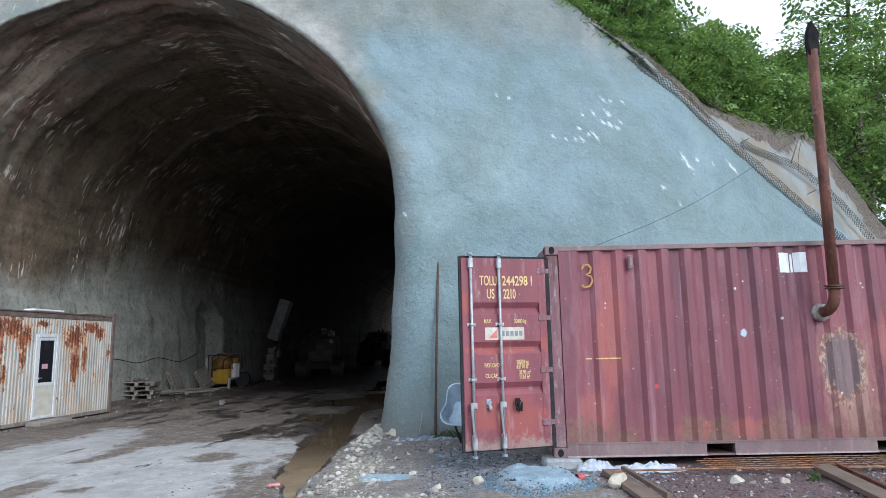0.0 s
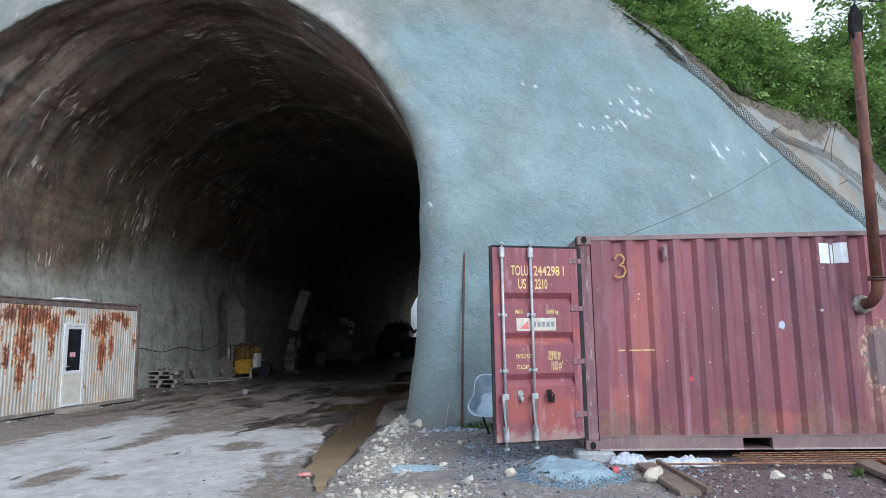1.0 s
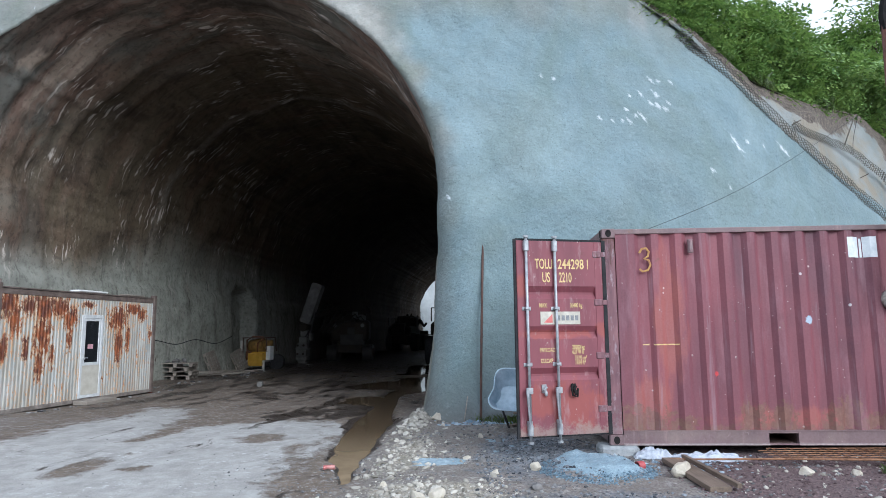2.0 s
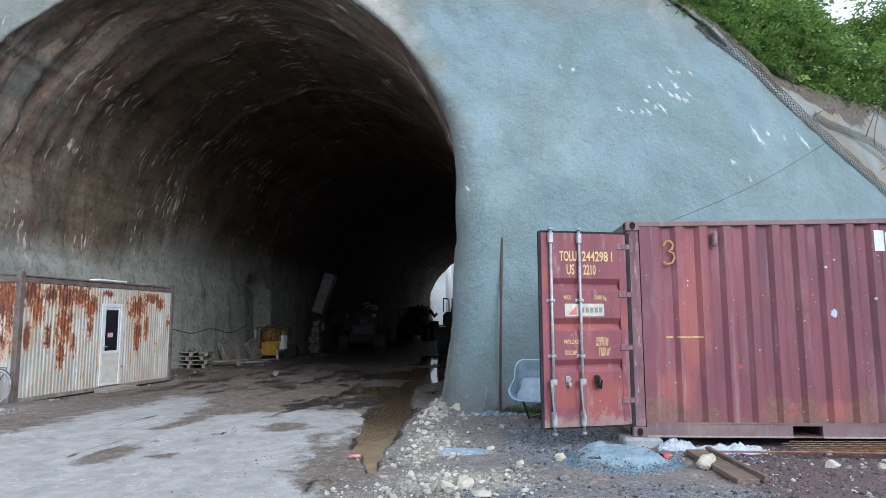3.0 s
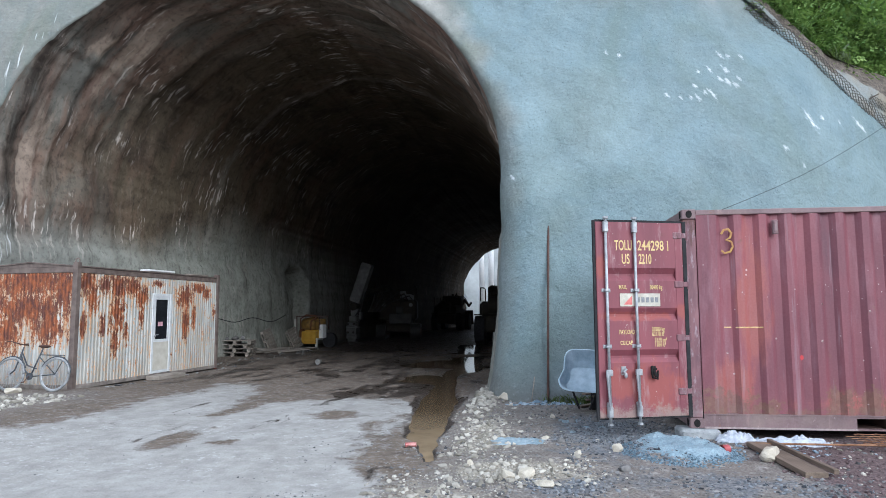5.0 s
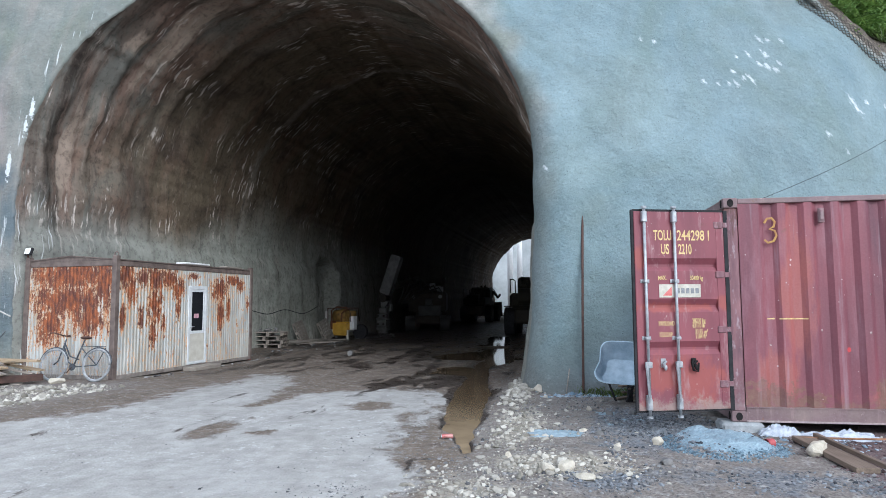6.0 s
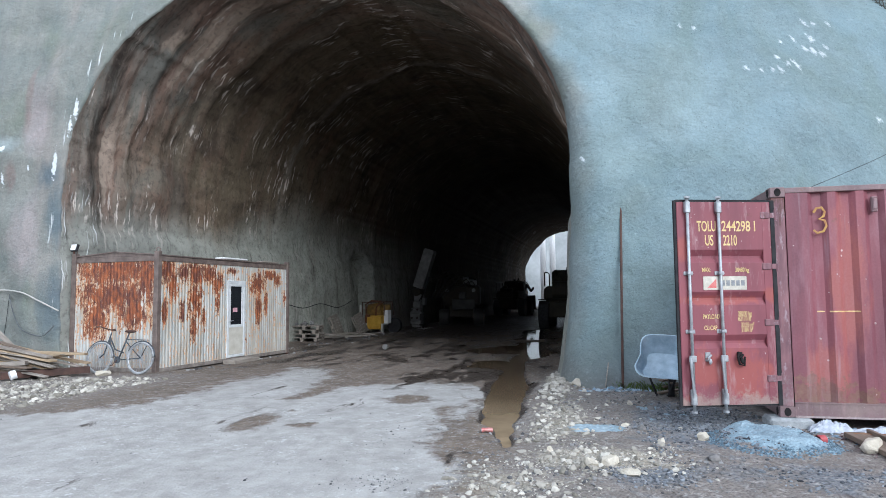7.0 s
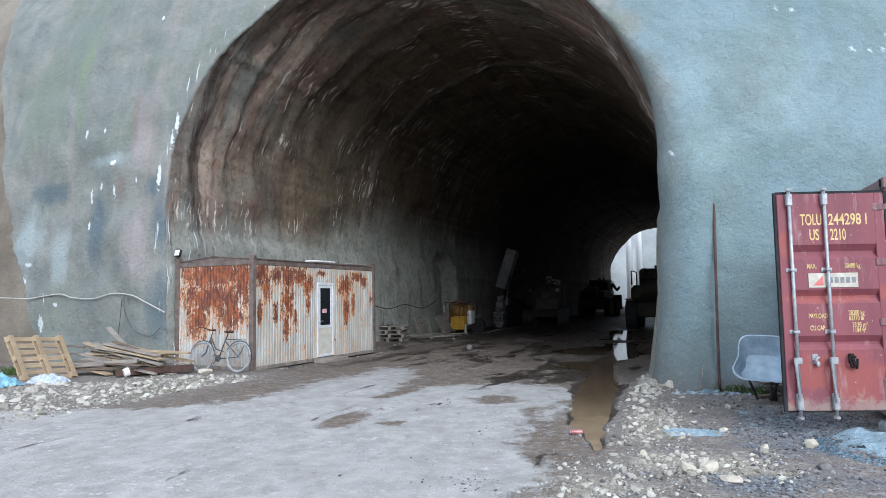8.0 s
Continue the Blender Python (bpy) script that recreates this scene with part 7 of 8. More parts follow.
disc(bm, (0, 0, 0), (0, 1, 0.3), 0.085, 0.1, 20)
ob = part("bucket", bm, M_WHITE, None)
ob.matrix_basis = pose(-11.5, 10.3, 0.13, 0, 0, -32)
tagged(ob, "white plastic bucket lying on its side", "bucket")
bm = bmesh.new()
disc(bm, (0, 0, 0), (0.3, 1, 0.1), 0.085, 0.1, 20)
ob = part("cable_reel", bm, M_GREYMACH, None)
ob.matrix_basis = pose(-6.95, 19.3, 0.0, 0, 0, 10)
tagged(ob, "small white reel lying in the mud", "reel")

# ---- in the tunnel ----
rod([(-11.72 + 0.08 * (y - 19), y, z) for y, z in ((18.6, 1.25), (20.0, 1.1), (21.5, 1.32), (23, 1.15), (24.4, 1.3), (26, 1.12), (27.4, 1.4))], 0.016, M_RUBBER, "cable", "thin dark cable strung along the tunnel wall", "cable")
rod([(-11.62, 22.0, -0.1), (-11.66, 22.05, 1.3)], 0.025, M_DARKSTEEL, "steel_rod", "thin post holding a wall cable", "rod")


def build_generator():
    g = thing("generator", (-10.25, 28.7, -0.1), "yellow diesel compressor on a white steel stand", "compressor", rz=-12)
    ye = plain("machine_yellow", (0.42, 0.24, 0.02), (0.6, 0.36, 0.05), 5, 0.5)
    wh = plain("stand_white", (0.4, 0.4, 0.38), (0.58, 0.57, 0.54), 5, 0.6)
    for x in (-0.66, 0.5):
        for y in (-0.48, 0.48):
            part("leg", boxes((x - 0.05, x + 0.05, y - 0.05, y + 0.05, 0, 0.36), bevel=0.01), wh, g)
    part("stand", boxes((-0.72, 0.56, -0.54, 0.54, 0.36, 0.43), bevel=0.01), wh, g)
    part("post", boxes((-0.68, -0.6, -0.5, -0.42, 0.435, 1.3), bevel=0.01), wh, g)
    part("body", boxes((-0.24, 0.48, -0.58, -0.32, 0.18, 0.74), (-0.24, 0.48, -0.3, 0.4, 0.44, 0.8), bevel=0.02), ye, g)
    och = plain("dirty_ochre_paint", (0.09, 0.055, 0.018), (0.30, 0.17, 0.035), 6, 0.65)
    bm = bmesh.new()
    disc(bm, (-0.1, 0, 1.05), (1, 0, 0.15), 0.32, 0.62, 18)
    part("tank", bm, och, g, "dirty yellow cylindrical tank", True)
    bm = bmesh.new()
    disc(bm, (0.38, 0.05, 1.05), (0, 0, 1), 0.24, 0.5, 16)
    part("engine_cover", bm, och, g, "", True)
    part("air_pipe", tubes([[(-0.5, -0.2, 0.8), (-0.5, -0.25, 1.3), (-0.2, -0.25, 1.48), (0.3, -0.2, 1.45)], [(0.1, -0.35, 0.8), (0.15, -0.4, 1.2), (0.4, -0.35, 1.38)]], 0.035, 8), M_RUST, g)
    part("engine_block", boxes((-0.55, -0.26, -0.3, 0.3, 0.44, 0.85), bevel=0.05), M_RUST, g)
    part("guard_frame", tubes([[(-0.6, -0.4, 0.38), (-0.6, -0.4, 1.42), (0.55, -0.4, 1.42), (0.62, -0.4, 0.8)], [(-0.6, 0.4, 0.38), (-0.6, 0.4, 1.42), (0.55, 0.4, 1.42), (0.62, 0.4, 0.8)]], 0.03, 8), M_DARKSTEEL, g)
    part("control_box", boxes((0.56, 0.78, -0.42, -0.1, 0.44, 1.05), bevel=0.02), M_WHITE, g, "pale control box")
    bm = bmesh.new()
    disc(bm, (0.85, 0.1, 0.34), (0, 1, 0), 0.34, 0.2, 18)
    part("wheel", bm, M_RUBBER, g)


build_generator()
def track(parent, x0, x1, y, w, h, material):
    """A crawler track as one bent band with its rollers, under a machine."""
    n = 22
    bm = bmesh.new()
    r = h / 2
    ring = []
    for i in range(n):
        a = math.pi / 2 + math.pi * i / (n - 1)
        ring.append((x0 + r + r * math.cos(a), r + r * math.sin(a)))
    for i in range(n):
        a = -math.pi / 2 + math.pi * i / (n - 1)
        ring.append((x1 - r + r * math.cos(a), r + r * math.sin(a)))
    va = [bm.verts.new((x, y - w / 2, z)) for x, z in ring]
    vb = [bm.verts.new((x, y + w / 2, z)) for x, z in ring]
    m = len(ring)
    for i in range(m):
        bm.faces.new((va[i], va[(i + 1) % m], vb[(i + 1) % m], vb[i]))
    bm.faces.new(va[::-1])
    bm.faces.new(vb)
    k = 0
    while x0 + 0.2 + k * 0.16 < x1 - 0.2:
        xx = x0 + 0.2 + k * 0.16
        box(bm, xx - 0.03, xx + 0.03, y - w / 2 - 0.01, y + w / 2 + 0.01, h - 0.01, h + 0.03)
        k += 1
    t = part("track", bm, material, parent, "worn steel crawler track")
    for i in range(4):
        xx = x0 + h * 0.6 + i * (x1 - x0 - 1.2 * h) / 3
        bm = bmesh.new()
        disc(bm, (xx, y, h / 2), (0, 1, 0), h * 0.3, w + 0.05, 14)
        part("roller", bm, M_DARKSTEEL, t)


def build_rig():
    """Drill rig parked along the wall, its feed mast at the front."""
    g = thing("drill_rig", (-8.1, 39.5, -0.1), "dusty dark yellow tracked drill rig with raised boom", "drill rig", rz=97)
    for y in (-1.0, 1.0):
        track(g, -3.2, 0.6, y, 0.55, 0.85, M_TRACK)
    part("chassis", boxes((-3.0, 0.3, -0.7, 0.7, 0.45, 1.1), bevel=0.05), M_DARKMACH, g)
    part("engine_body", boxes((-3.3, -0.7, -1.1, 1.1, 1.12, 2.3), bevel=0.12), M_DARKMACH, g)
    part("cab", boxes((-0.65, 0.6, -0.1, 1.1, 1.12, 2.9), bevel=0.08), M_DARKMACH, g)
    part("cab_window", boxes((-0.5, 0.45, 1.1, 1.115, 1.9, 2.7)), M_BLACK, g, "dark cab window")
    for y in (-1.0, 1.0):
        part("railing", tubes([[(-3.2, y, 2.3), (-3.2, y, 3.1), (-0.8, y, 3.1), (-0.8, y, 2.3)]], 0.03, 6), M_DARKMACH, g)
    bm = bmesh.new()
    tube(bm, [(-1.0, -0.6, 1.9), (-3.0, 0.6, 3.0), (-4.9, 1.6, 2.6)], [0.22, 0.2, 0.17], 8)
    part("boom", bm, M_DARKMACH, g)
    r = random.Random(31)
    for i in range(9):
        x, y, z = r.uniform(-3.2, -0.4), r.uniform(-1.0, 1.0), r.uniform(2.3, 2.5)
        part("engine_fitting", boxes((x - r.uniform(0.1, 0.3), x + r.uniform(0.1, 0.3), y - 0.15, y + r.uniform(0.1, 0.25), z - 0.1, z + r.uniform(0.1, 0.5)), bevel=0.03), M_DARKMACH if i % 3 else M_GREYMACH, g)
    for i in range(7):
        x = -3.0 + 0.42 * i
        part("louvre", boxes((x, x + 0.3, 1.1, 1.13, 1.4 + 0.06 * (i % 3), 1.9), bevel=0.01), M_TRACK, g)
        part("hydraulic_hose", tubes([[(-3.3 - 0.1 * (i % 2), -0.9 + 0.28 * i, 2.2), (-3.9, -0.7 + 0.3 * i, 2.5 + 0.12 * i), (-4.6, 0.4 + 0.15 * i, 2.1), (-4.9, 0.9 + 0.1 * i, 1.6)]], 0.035, 6), M_DARKMACH if i % 2 else M_TRACK, g)
    part("front_plate", boxes((-3.42, -3.31, -0.8, 0.5, 0.9, 1.5), (-3.45, -3.31, -0.3, 0.1, 1.5, 1.9), bevel=0.03), M_TRACK, g)
    for y in (-0.75, 0.8):
        bm = bmesh.new()
        disc(bm, (-3.34, y, 2.0), (1, 0, 0), 0.11, 0.08, 14)
        part("headlight", bm, M_GREYMACH, g, "dusty round headlight")
    part("ladder", tubes([[(-1.2, 1.15, 0.5), (-1.2, 1.15, 1.7)], [(-0.9, 1.15, 0.5), (-0.9, 1.15, 1.7)], [(-1.2, 1.15, 0.8), (-0.9, 1.15, 0.8)], [(-1.2, 1.15, 1.1), (-0.9, 1.15, 1.1)], [(-1.2, 1.15, 1.4), (-0.9, 1.15, 1.4)]], 0.025, 6), M_TRACK, g)
    return g


build_rig()


def build_mast():
    """Loose feed mast and rock tool standing by the wall."""
    g = thing("drill_mast", (-9.75, 34.2, -0.1), "pale grey boom arm with breaker standing on the mud", "boom arm", rz=-8)
    part("foot", boxes((-0.24, 0.2, -0.22, 0.22, 0.0, 0.16), (-0.34, 0.28, -0.26, 0.26, 0.16, 0.34), bevel=0.03), M_GREYMACH, g)
    part("tool_body", boxes((-0.32, 0.26, -0.28, 0.28, 0.352, 0.72), (-0.38, 0.3, -0.22, 0.3, 0.72, 0.84), (-0.28, 0.22, -0.24, 0.24, 0.84, 1.05), bevel=0.03), M_GREYMACH, g)
    for x, z in ((-0.22, 0.5), (0.1, 0.5), (-0.22, 0.95), (0.12, 0.95)):
        bm = bmesh.new()
        disc(bm, (x, -0.29, z), (0, 1, 0), 0.06, 0.05, 10)
        part("bolt", bm, M_DARKMACH, g)
    part("tool_head", boxes((-0.2, 0.24, -0.22, 0.22, 1.052, 1.4), (-0.12, 0.3, -0.2, 0.2, 1.4, 1.78), bevel=0.05), M_GREYMACH, g)
    part("ram", tubes([[(0.3, -0.1, 0.8), (0.42, -0.1, 1.4)], [(0.42, -0.1, 1.4), (0.55, -0.1, 2.3)]], 0.05, 10), M_TRACK, g)
    bm = bmesh.new()
    disc(bm, (0.05, 0, 1.9), (0, 1, 0), 0.22, 0.55, 16)
    part("joint", bm, M_DARKMACH, g)
    m = Matrix.Translation((0.05, 0, 2.0)) @ Matrix.Rotation(radians(19), 4, 'Y')
    part("arm", boxes((-0.28, 0.26, -0.22, 0.22, 0.15, 2.35), (-0.31, -0.28, -0.24, 0.24, 0.2, 2.3), (0.26, 0.3, -0.24, 0.24, 0.2, 2.3), bevel=0.015, m=m), M_GREYMACH, g, "long pale grey box arm")
    part("hydraulic_hose", tubes([[(0.3, -0.2, 1.5), (0.55, -0.22, 2.0), (0.75, -0.2, 2.7)], [(0.2, -0.25, 1.4), (0.5, -0.28, 1.9), (0.9, -0.2, 2.9)]], 0.025, 6), M_RUBBER, g)
    part("rod_guide", boxes((0.35, 0.5, -0.15, 0.15, 1.2, 1.6), bevel=0.02), M_GREYMACH, g)


build_mast()


def build_loader(at, rz, label):
    g = thing("loader", at, label, "loader", "dark site machines", rz)
    for x in (-1.4, 1.3):
        for y in (-1.05, 1.05):
            bm = bmesh.new()
            disc(bm, (x, y, 0.7), (0, 1, 0), 0.7, 0.5, 24)
            w = part("wheel", bm, M_RUBBER, g, "large black tyre")
            bm = bmesh.new()
            disc(bm, (x, y, 0.7), (0, 1, 0), 0.33, 0.53, 16)
            part("hub", bm, M_DARKMACH, w)
    part("chassis", boxes((-2.4, 2.2, -0.75, 0.75, 0.6, 1.35), bevel=0.08), M_DARKMACH, g)
    part("engine_hood", boxes((-2.6, -0.4, -0.95, 0.95, 1.36, 2.1), bevel=0.15), M_DARKMACH, g)
    part("cab", boxes((-0.35, 1.0, -0.8, 0.8, 1.36, 2.95), bevel=0.12), M_DARKMACH, g)
    part("beacon", boxes((0.2, 0.4, -0.1, 0.1, 2.96, 3.12), bevel=0.03), M_DARKMACH, g)
    part("exhaust", tubes([[(-0.8, 0.5, 2.1), (-0.8, 0.5, 2.75), (-0.95, 0.5, 2.9)]], 0.07, 8), M_DARKMACH, g)
    part("hose", tubes([[(0.9, -0.3, 2.6), (1.3, -0.1, 3.2), (1.9, 0.2, 2.9), (2.2, 0.2, 2.1)]], 0.045, 6), M_DARKMACH, g)
    part("lift_arm", boxes((0.9, 2.9, 0.3, 0.55, 1.5, 1.85), (0.9, 2.9, -0.55, -0.3, 1.5, 1.85), bevel=0.04), M_DARKMACH, g)
    bm = bmesh.new()
    prof = [(2.7, 1.7), (2.75, 0.7), (3.0, 0.45), (3.9, 0.4), (3.0, 0.6), (2.9, 1.6)]
    a = [bm.verts.new((x, -1.25, z)) for x, z in prof]
    b = [bm.verts.new((x, 1.25, z)) for x, z in prof]
    for i in range(len(prof)):
        j = (i + 1) % len(prof)
        bm.faces.new((a[i], a[j], b[j], b[i]))
    bm.faces.new(a[::-1])
    bm.faces.new(b)
    part("bucket", bm, M_DARKMACH, g)
    for y in (-0.9, 0.9):
        part("handrail", tubes([[(-2.5, y, 2.1), (-2.5, y, 2.75), (-1.5, y, 2.8), (-0.5, y, 2.75), (-0.45, y, 2.1)]], 0.03, 6), M_DARKMACH, g)
        part("boom_arm", tubes([[(0.8, y * 0.6, 1.6), (1.7, y * 0.8, 2.6), (3.1, y * 0.9, 2.1), (3.6, y, 2.35)]], 0.11, 8), M_DARKMACH, g)
        part("hydraulic_hose", tubes([[(0.6, y * 0.5, 2.2), (1.3, y * 0.7, 3.0), (2.2, y * 0.8, 2.7), (2.9, y * 0.9, 2.3)]], 0.035, 6), M_DARKMACH, g)
        part("mudguard", boxes((-2.15, -0.65, y * 1.1 - 0.3, y * 1.1 + 0.3, 1.42, 1.48), bevel=0.02), M_DARKMACH, g)
    part("air_filter", boxes((-1.7, -1.35, 0.2, 0.55, 2.1, 2.55), bevel=0.08), M_DARKMACH, g)
    part("cable_drum", tubes([[(-2.55, -0.5, 1.9), (-2.55, 0.5, 1.9)]], 0.42, 16), M_DARKMACH, g)
    part("roof_rack", boxes((-0.5, 1.1, -0.85, 0.85, 2.06, 2.1)), M_DARKMACH, g)


build_loader((-1.55, 33.5, -0.1), 86, "dark wheel loader parked by the tunnel wall")
build_loader((-6.5, 55.0, -0.1), 82, "dark wheel loader deep in the tunnel")

# ---- past the far end of the tunnel ----
rows = [[(-14 + 1.6 * i, 97 + 2.5 * math.sin(i * 0.35) + 0.12 * z, z) for z in (-0.5, 3, 6, 9, 12)] for i in range(25)]
sheet("far_wall", rows, M_PALE, "pale cut slope beyond the far tunnel mouth", "slope")
rows = [[(-9.6 + 0.05 * j + 0.9 * math.sin(j * 0.5) * 0.2, 78.5 + 0.75 * j, -0.3 + k * (1.1 - 0.018 * j)) for k in range(7)] for j in range(25)]
sheet("far_bank", rows, M_PALE, "pale bank beside the far tunnel mouth", "slope")
for x in (-6.1, -4.7):
    bm = bmesh.new()
    tube(bm, [(x, 93.5, -0.3), (x, 93.5, 8.0), (x, 93.5, 11.0)], [0.42, 0.42, 0.4], 14)
    tagged(part("pipe_column", bm, M_WHITE, None, "", True), "white upright pipe standing beyond the far tunnel mouth", "pipe", "far white pipes")
far = []
for (px, pz, ox, oz) in arch_ring():
    far.append([(XC + px + SLOPE * (Y_END - 12.8) + ox * d, Y_END - 0.02, pz + oz * d) for d in (0.0, 0.5, 2.0, 5.0, 9.0, 13.0)])
sheet("wall_far_portal", far, M_BEIGE, "grey sprayed concrete round the far tunnel mouth", "tunnel portal")


# ---- wire mesh left along the edge of the sprayed face ----
M_WIRE = plain("dark_wire", (0.04, 0.042, 0.036), (0.11, 0.10, 0.08), 6, 0.85, 0.1)


def mesh_strip(name, pts, cells, size, label):
    """A narrow strip of diamond netting laid along a line of points on the slope."""
    bm = bmesh.new()
    for k in range(len(pts) - 1):
        a, b = Vector(pts[k]), Vector(pts[k + 1])
        d = b - a
        side = Vector((d.z, 0.0, -d.x)).normalized()
        drop = size * 0.4 * nz(k * 0.35, 2.0)
        for c in range(cells):
            s0, s1 = side * (size * (c - cells / 2) + drop), side * (size * (c + 1 - cells / 2) + drop)
            bulge = Vector((0, -0.02 - 0.015 * (c % 2), 0))
            for p, q in ((a + s0, b + s1), (b + s0, a + s1)):
                tube(bm, [p, (p + q) / 2 + bulge, q], 0.0065, 4, cap=False)
    return tagged(part(name, bm, M_WIRE, None), label, "wire mesh", kind="stuff")


def netting_line(shape, x0, x1, out):
    pts, x = [], x0
    while x < x1:
        z = along(shape, x) + 0.03 * nz(x * 2, 1.0)
        pts.append((x, face_y(x, z) + lumps(x, z) - out, z))
        slope = (along(shape, x + 0.05) - along(shape, x)) / 0.05
        x += 0.1 / math.hypot(1.0, slope)
    return pts


STRIP = [(4.2, 8.05), (4.65, 7.6), (5.27, 6.97), (5.94, 6.42), (6.64, 5.93), (7.56, 5.35), (8.61, 4.77), (9.32, 4.41), (11.0, 3.6)]
UPPER_STRIP = [(6.3, 6.75), (6.91, 6.12), (7.46, 6.0), (8.83, 5.9), (9.88, 5.56), (10.55, 5.17), (11.64, 4.29), (12.5, 3.6)]
mesh_strip("wire_netting", netting_line(STRIP, 4.2, 10.8, 0.05), 4, 0.066, "dark wire netting along the sprayed concrete edge")
mesh_strip("wire_netting", netting_line(UPPER_STRIP, 6.9, 12.4, 0.10), 3, 0.068, "rusty wire netting lying on the pale bank")
for i, (x, dz) in enumerate(((7.0, 0.5), (9.3, 0.6))):
    z = along(EDGE, x) + dz
    y = face_y(x, z)
    rod([(x - 0.1, y - 0.06, z - 0.03), (x, y - 0.1, z + 0.02), (x + 0.08, y - 0.12, z + 0.06)], 0.011, M_BARK, "branch", "broken dry branch lying on the bank", "branch")


# ---- trees ----
def leaf_cloud(centres, radius, per, seed, size):
    """Compound leaves round many points: each a drooping stalk with pairs of small leaflets."""
    r = random.Random(seed)
    verts, faces = [], []
    for c in centres:
        for _ in range(per):
            o = Vector((r.gauss(0, 1), r.gauss(0, 1), r.gauss(0, 0.6))) * radius
            p = Vector(c) + o
            a = math.atan2(o.y, o.x) + r.gauss(0, 0.7)
            out, side = Vector((math.cos(a), math.sin(a), 0)), Vector((-math.sin(a), math.cos(a), 0))
            length = size * r.uniform(2.2, 4.2)
            lift, roll = r.uniform(-0.5, 1.1), r.gauss(0, 0.8)
            pairs = 4
            for k in range(pairs):
                u = (k + 0.5) / pairs
                base = p + out * (length * u) + Vector((0, 0, length * (lift * u - 0.75 * u * u)))
                s = size * (1.0 - 0.35 * abs(u - 0.4)) * r.uniform(0.75, 1.2)
                for sg in (-1, 1):
                    d = (side * sg + out * 0.45 + Vector((0, 0, sg * roll - 0.2))).normalized() * s
                    w = out * (s * 0.3) + Vector((0, 0, r.uniform(-0.06, 0.06) * s))
                    n = len(verts)
                    verts += [tuple(base), tuple(base + d * 0.5 + w), tuple(base + d), tuple(base + d * 0.5 - w)]
                    faces.append((n, n + 1, n + 2, n + 3))
    return verts, faces


def build_tree(seed, height, spread, label, leaves=14, size=0.165):
    r = random.Random(seed)
    t = new("tree")
    t.empty_display_size = 0.1
    tagged(t, label, "tree", "trees on the hillside")
    trunk = [Vector((0, 0, -0.3))]
    for i in range(1, 9):
        trunk.append(Vector((trunk[-1].x + r.gauss(0, 0.06 * height / 6), trunk[-1].y + r.gauss(0, 0.06 * height / 6), height * 0.92 * i / 8)))
    bm = bmesh.new()
    tube(bm, trunk, [0.016 * height * (1 - 0.85 * i / 8) + 0.006 for i in range(9)], 7)
    centres = []
    for k in range(int(9 + height * 2.2)):
        u = r.uniform(0.16, 0.97)
        base = trunk[int(u * 8)].lerp(trunk[min(8, int(u * 8) + 1)], (u * 8) % 1)
        a = r.uniform(0, 6.28)
        reach = spread * (1.1 - 0.75 * u) * r.uniform(0.5, 1.15)
        tip = base + Vector((math.cos(a) * reach, math.sin(a) * reach, reach * r.uniform(0.1, 0.6)))
        mid = base.lerp(tip, 0.5) + Vector((0, 0, 0.08 * reach))
        tube(bm, [base, mid, tip], [0.004 * height, 0.0026 * height, 0.004], 5, cap=False)
        for _ in range(4):
            q = r.uniform(0.5, 1.08)
            c = base.lerp(tip, q) + Vector((r.gauss(0, 0.16), r.gauss(0, 0.16), r.gauss(0, 0.1))) * spread * 0.5
            centres.append(c)
    part("trunk", bm, M_BARK, t, "grey-brown trunk with limbs", True)
    v, f = leaf_cloud(centres, 0.085 * spread, leaves // 2, seed + 1, size)
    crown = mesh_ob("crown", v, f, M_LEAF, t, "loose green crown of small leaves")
    return t


kinds = [build_tree(5, 5.5, 1.7, "young green broadleaf tree on the slope"), build_tree(8, 4.2, 1.4, "small bushy green tree on the slope"), build_tree(13, 6.5, 2.0, "tall loose green broadleaf tree on the hill"), build_tree(21, 2.4, 1.15, "low leafy green shrub at the bank edge", 16, 0.15)]


def hill_at(x, back):
    zt = along(BANK, x)
    climb = 0.12 * back if back < 14 else 1.7
    return (x, face_y(max(x, -30), zt) + back, zt - 0.1 + climb * step01(40, 12, x))


spots = [(0, 3.4, 1.4), (1, 4.5, 0.7), (0, 4.4, 1.9), (3, 5.3, 0.3), (3, 6.0, 1.2), (3, 6.4, 0.4), (3, 7.1, 0.5), (3, 7.0, 1.6), (3, 7.9, 0.4), (1, 8.0, 2.4), (3, 8.7, 0.4), (3, 8.6, 1.4), (1, 9.4, 2.6), (3, 9.6, 0.5), (1, 10.6, 1.6), (3, 10.5, 0.4), (2, 12.3, 0.9), (1, 11.4, 0.7), (0, 13.2, 0.8), (2, 13.5, 0.8), (2, 15.9, 1.5), (0, 2.0, 3.0), (2, 3.6, 3.6), (0, 17.5, 1.5), (2, 17.2, 2.5), (0, 13.3, 3.0), (3, 9.2, 1.6), (3, 10.2, 1.6), (3, 6.2, 1.4)]
used = set()
for i, (k, x, back) in enumerate(spots):
    at = hill_at(x, back + (0.55 if k == 3 else 0.2))
    s = 0.8 + 0.35 * random.Random(i).random() + (0.5 if k == 2 and x > 10 else 0.25 if k == 0 and x > 10 else 0.0)
    if k not in used:
        used.add(k)
        kinds[k].matrix_basis = pose(*at, 0, 0, 40 * i)
    else:
        c = copy_thing(kinds[k], pose(*at, 0, 0, 67 * i) @ Matrix.Diagonal((s, s, s, 1)))

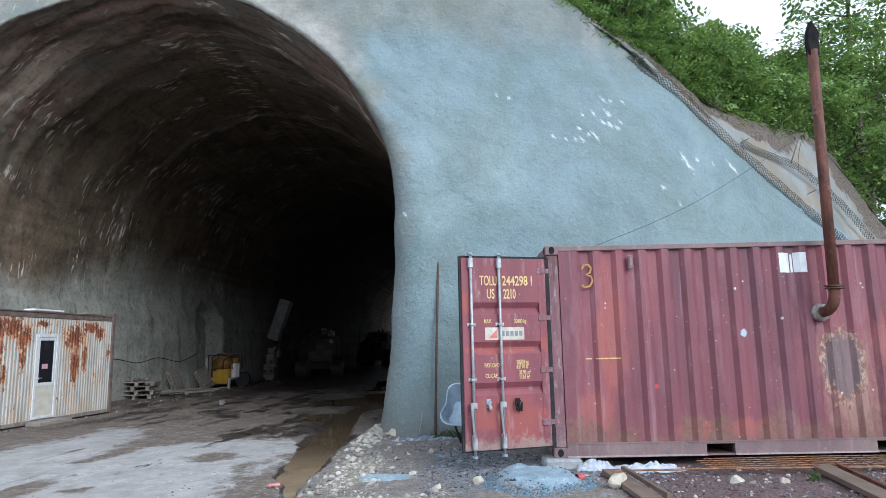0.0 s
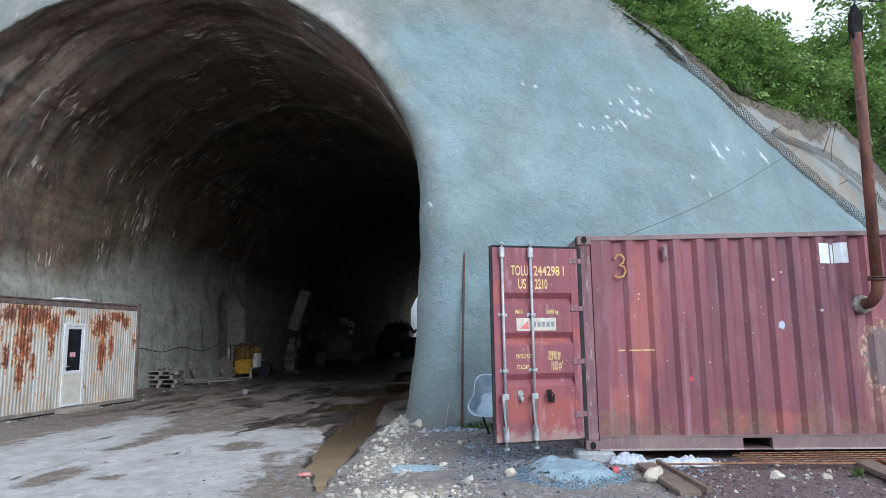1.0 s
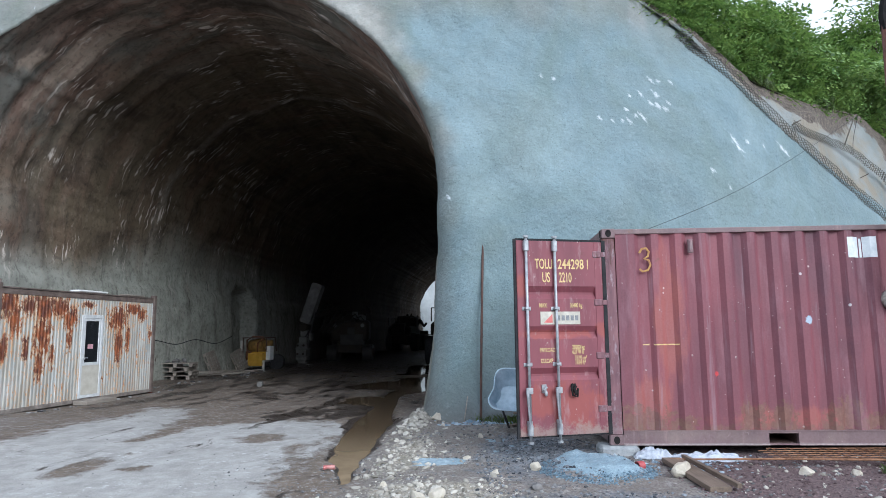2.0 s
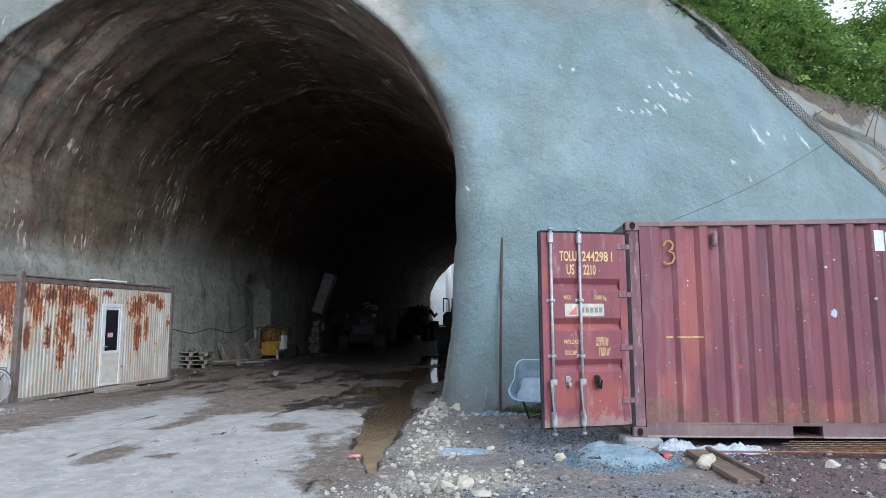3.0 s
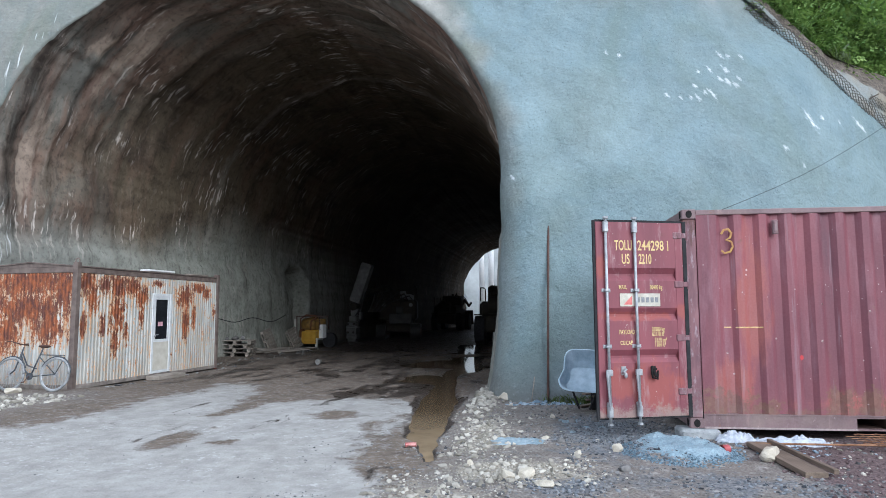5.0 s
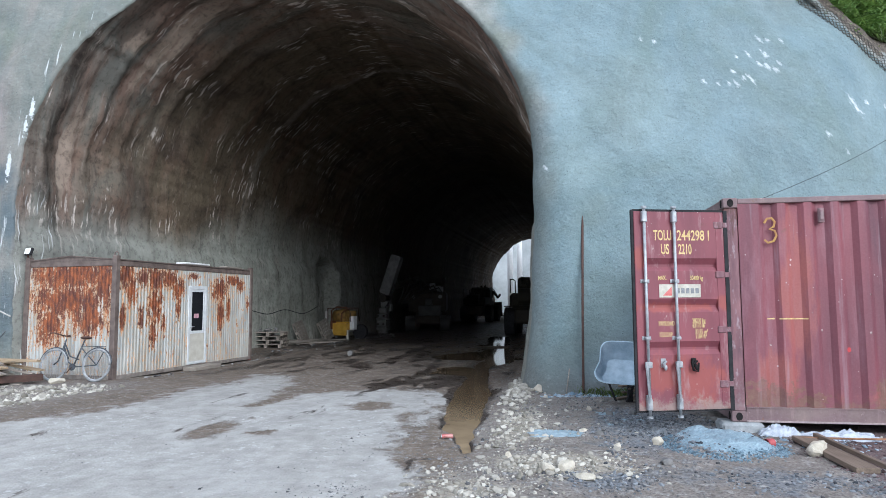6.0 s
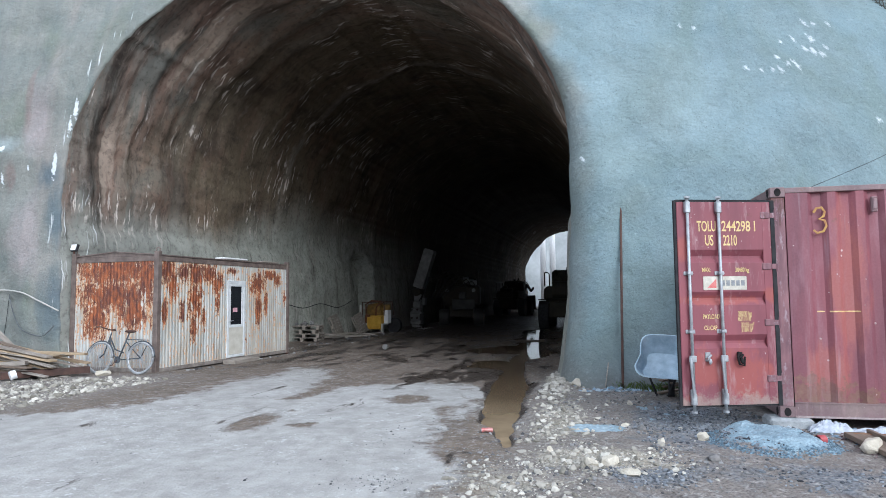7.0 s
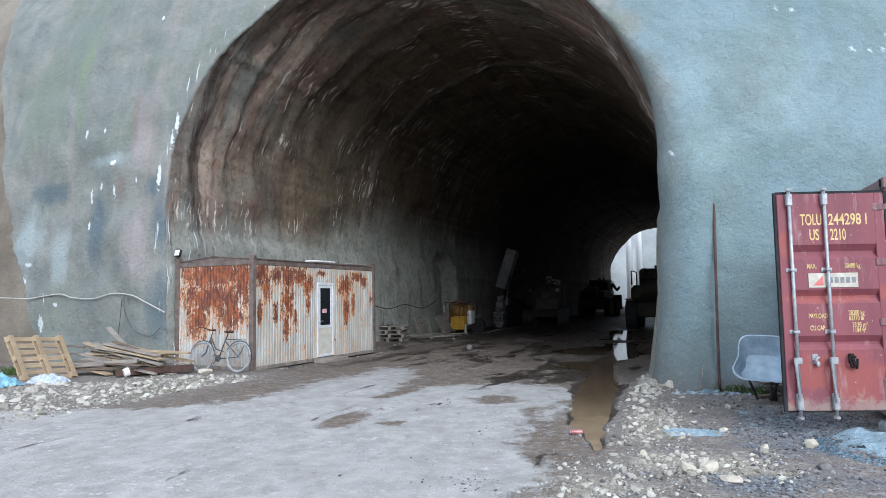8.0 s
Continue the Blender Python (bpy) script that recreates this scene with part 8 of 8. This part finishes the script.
# undergrowth and grass along the edge of the bank
r = random.Random(77)
centres = []
for i in range(620):
    x = r.uniform(2.4, 13.0)
    b = 0.3 + abs(r.gauss(0.1, 0.5))
    h = hill_at(x, b)
    centres.append((h[0], h[1], h[2] + r.uniform(0.05, 0.5)))
for i in range(260):
    h = hill_at(r.uniform(2.2, 5.4), r.uniform(0.15, 0.5))
    centres.append((h[0], h[1], h[2] + r.uniform(0.0, 0.25)))
for i in range(70):
    h = hill_at(r.uniform(4.5, 10.5), 0.3 + 0.5 * r.random())
    for q in range(7):
        centres.append((h[0] + r.gauss(0, 0.03), h[1] + r.gauss(0, 0.03), h[2] + 0.15 + 0.13 * q))
v, f = leaf_cloud(centres, 0.1, 3, 78, 0.115)
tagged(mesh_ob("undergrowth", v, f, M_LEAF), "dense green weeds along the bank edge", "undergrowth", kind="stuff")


def blades(name, spots, n, height, seed, label, mat=None):
    rr = random.Random(seed)
    verts, faces = [], []
    for (x, y, z, rad) in spots:
        for _ in range(n):
            a, d = rr.uniform(0, 6.28), rad * rr.random() ** 0.5
            px, py = x + d * math.cos(a), y + d * math.sin(a)
            h = height * rr.uniform(0.5, 1.2)
            w = 0.0035 + 0.005 * rr.random()
            bx, by = rr.gauss(0, 0.35) * h, rr.gauss(0, 0.35) * h
            t = rr.uniform(0, 3.14)
            k = len(verts)
            verts += [(px - w * math.cos(t), py - w * math.sin(t), z), (px + w * math.cos(t), py + w * math.sin(t), z), (px + bx * 0.4, py + by * 0.4, z + h * 0.65), (px + bx, py + by, z + h * 0.95)]
            faces += [(k, k + 1, k + 2), (k, k + 2, k + 3)]
    return tagged(mesh_ob(name, verts, faces, mat or M_LEAF), label, "grass", kind="stuff")


M_GRASS = leaf_material("grass_blades", (0.045, 0.08, 0.02), (0.12, 0.18, 0.05))
tuft = [hill_at(x, 0.1) + (0.28,) for x in (6.3, 8.4, 8.5)]
blades("grass", tuft, 90, 0.3, 5, "tufts of green grass on the bank", M_GRASS)
blades("weeds", [(-0.15, 10.7, 0.02, 0.25), (0.3, 10.6, 0.02, 0.25), (0.55, 10.8, 0.02, 0.3), (3.75, 7.0, 0.05, 0.06), (1.72, 7.86, 0.05, 0.08), (-10.15, 13.2, -0.08, 0.18), (-9.85, 16.9, -0.08, 0.12), (-14.9, 10.5, 0.1, 0.35), (-15.3, 10.3, 0.1, 0.3)], 45, 0.09, 6, "small green weeds at the foot of the wall", M_GRASS)
blades("weeds", [(-0.35, 10.85, 0.03, 0.16), (-0.05, 10.8, 0.03, 0.2), (0.2, 10.65, 0.03, 0.2), (0.5, 10.6, 0.03, 0.25), (-14.3, 9.9, 0.08, 0.3), (-13.9, 9.6, 0.08, 0.25)], 110, 0.14, 9, "dark green weeds growing at the foot of the wall", M_GRASS)
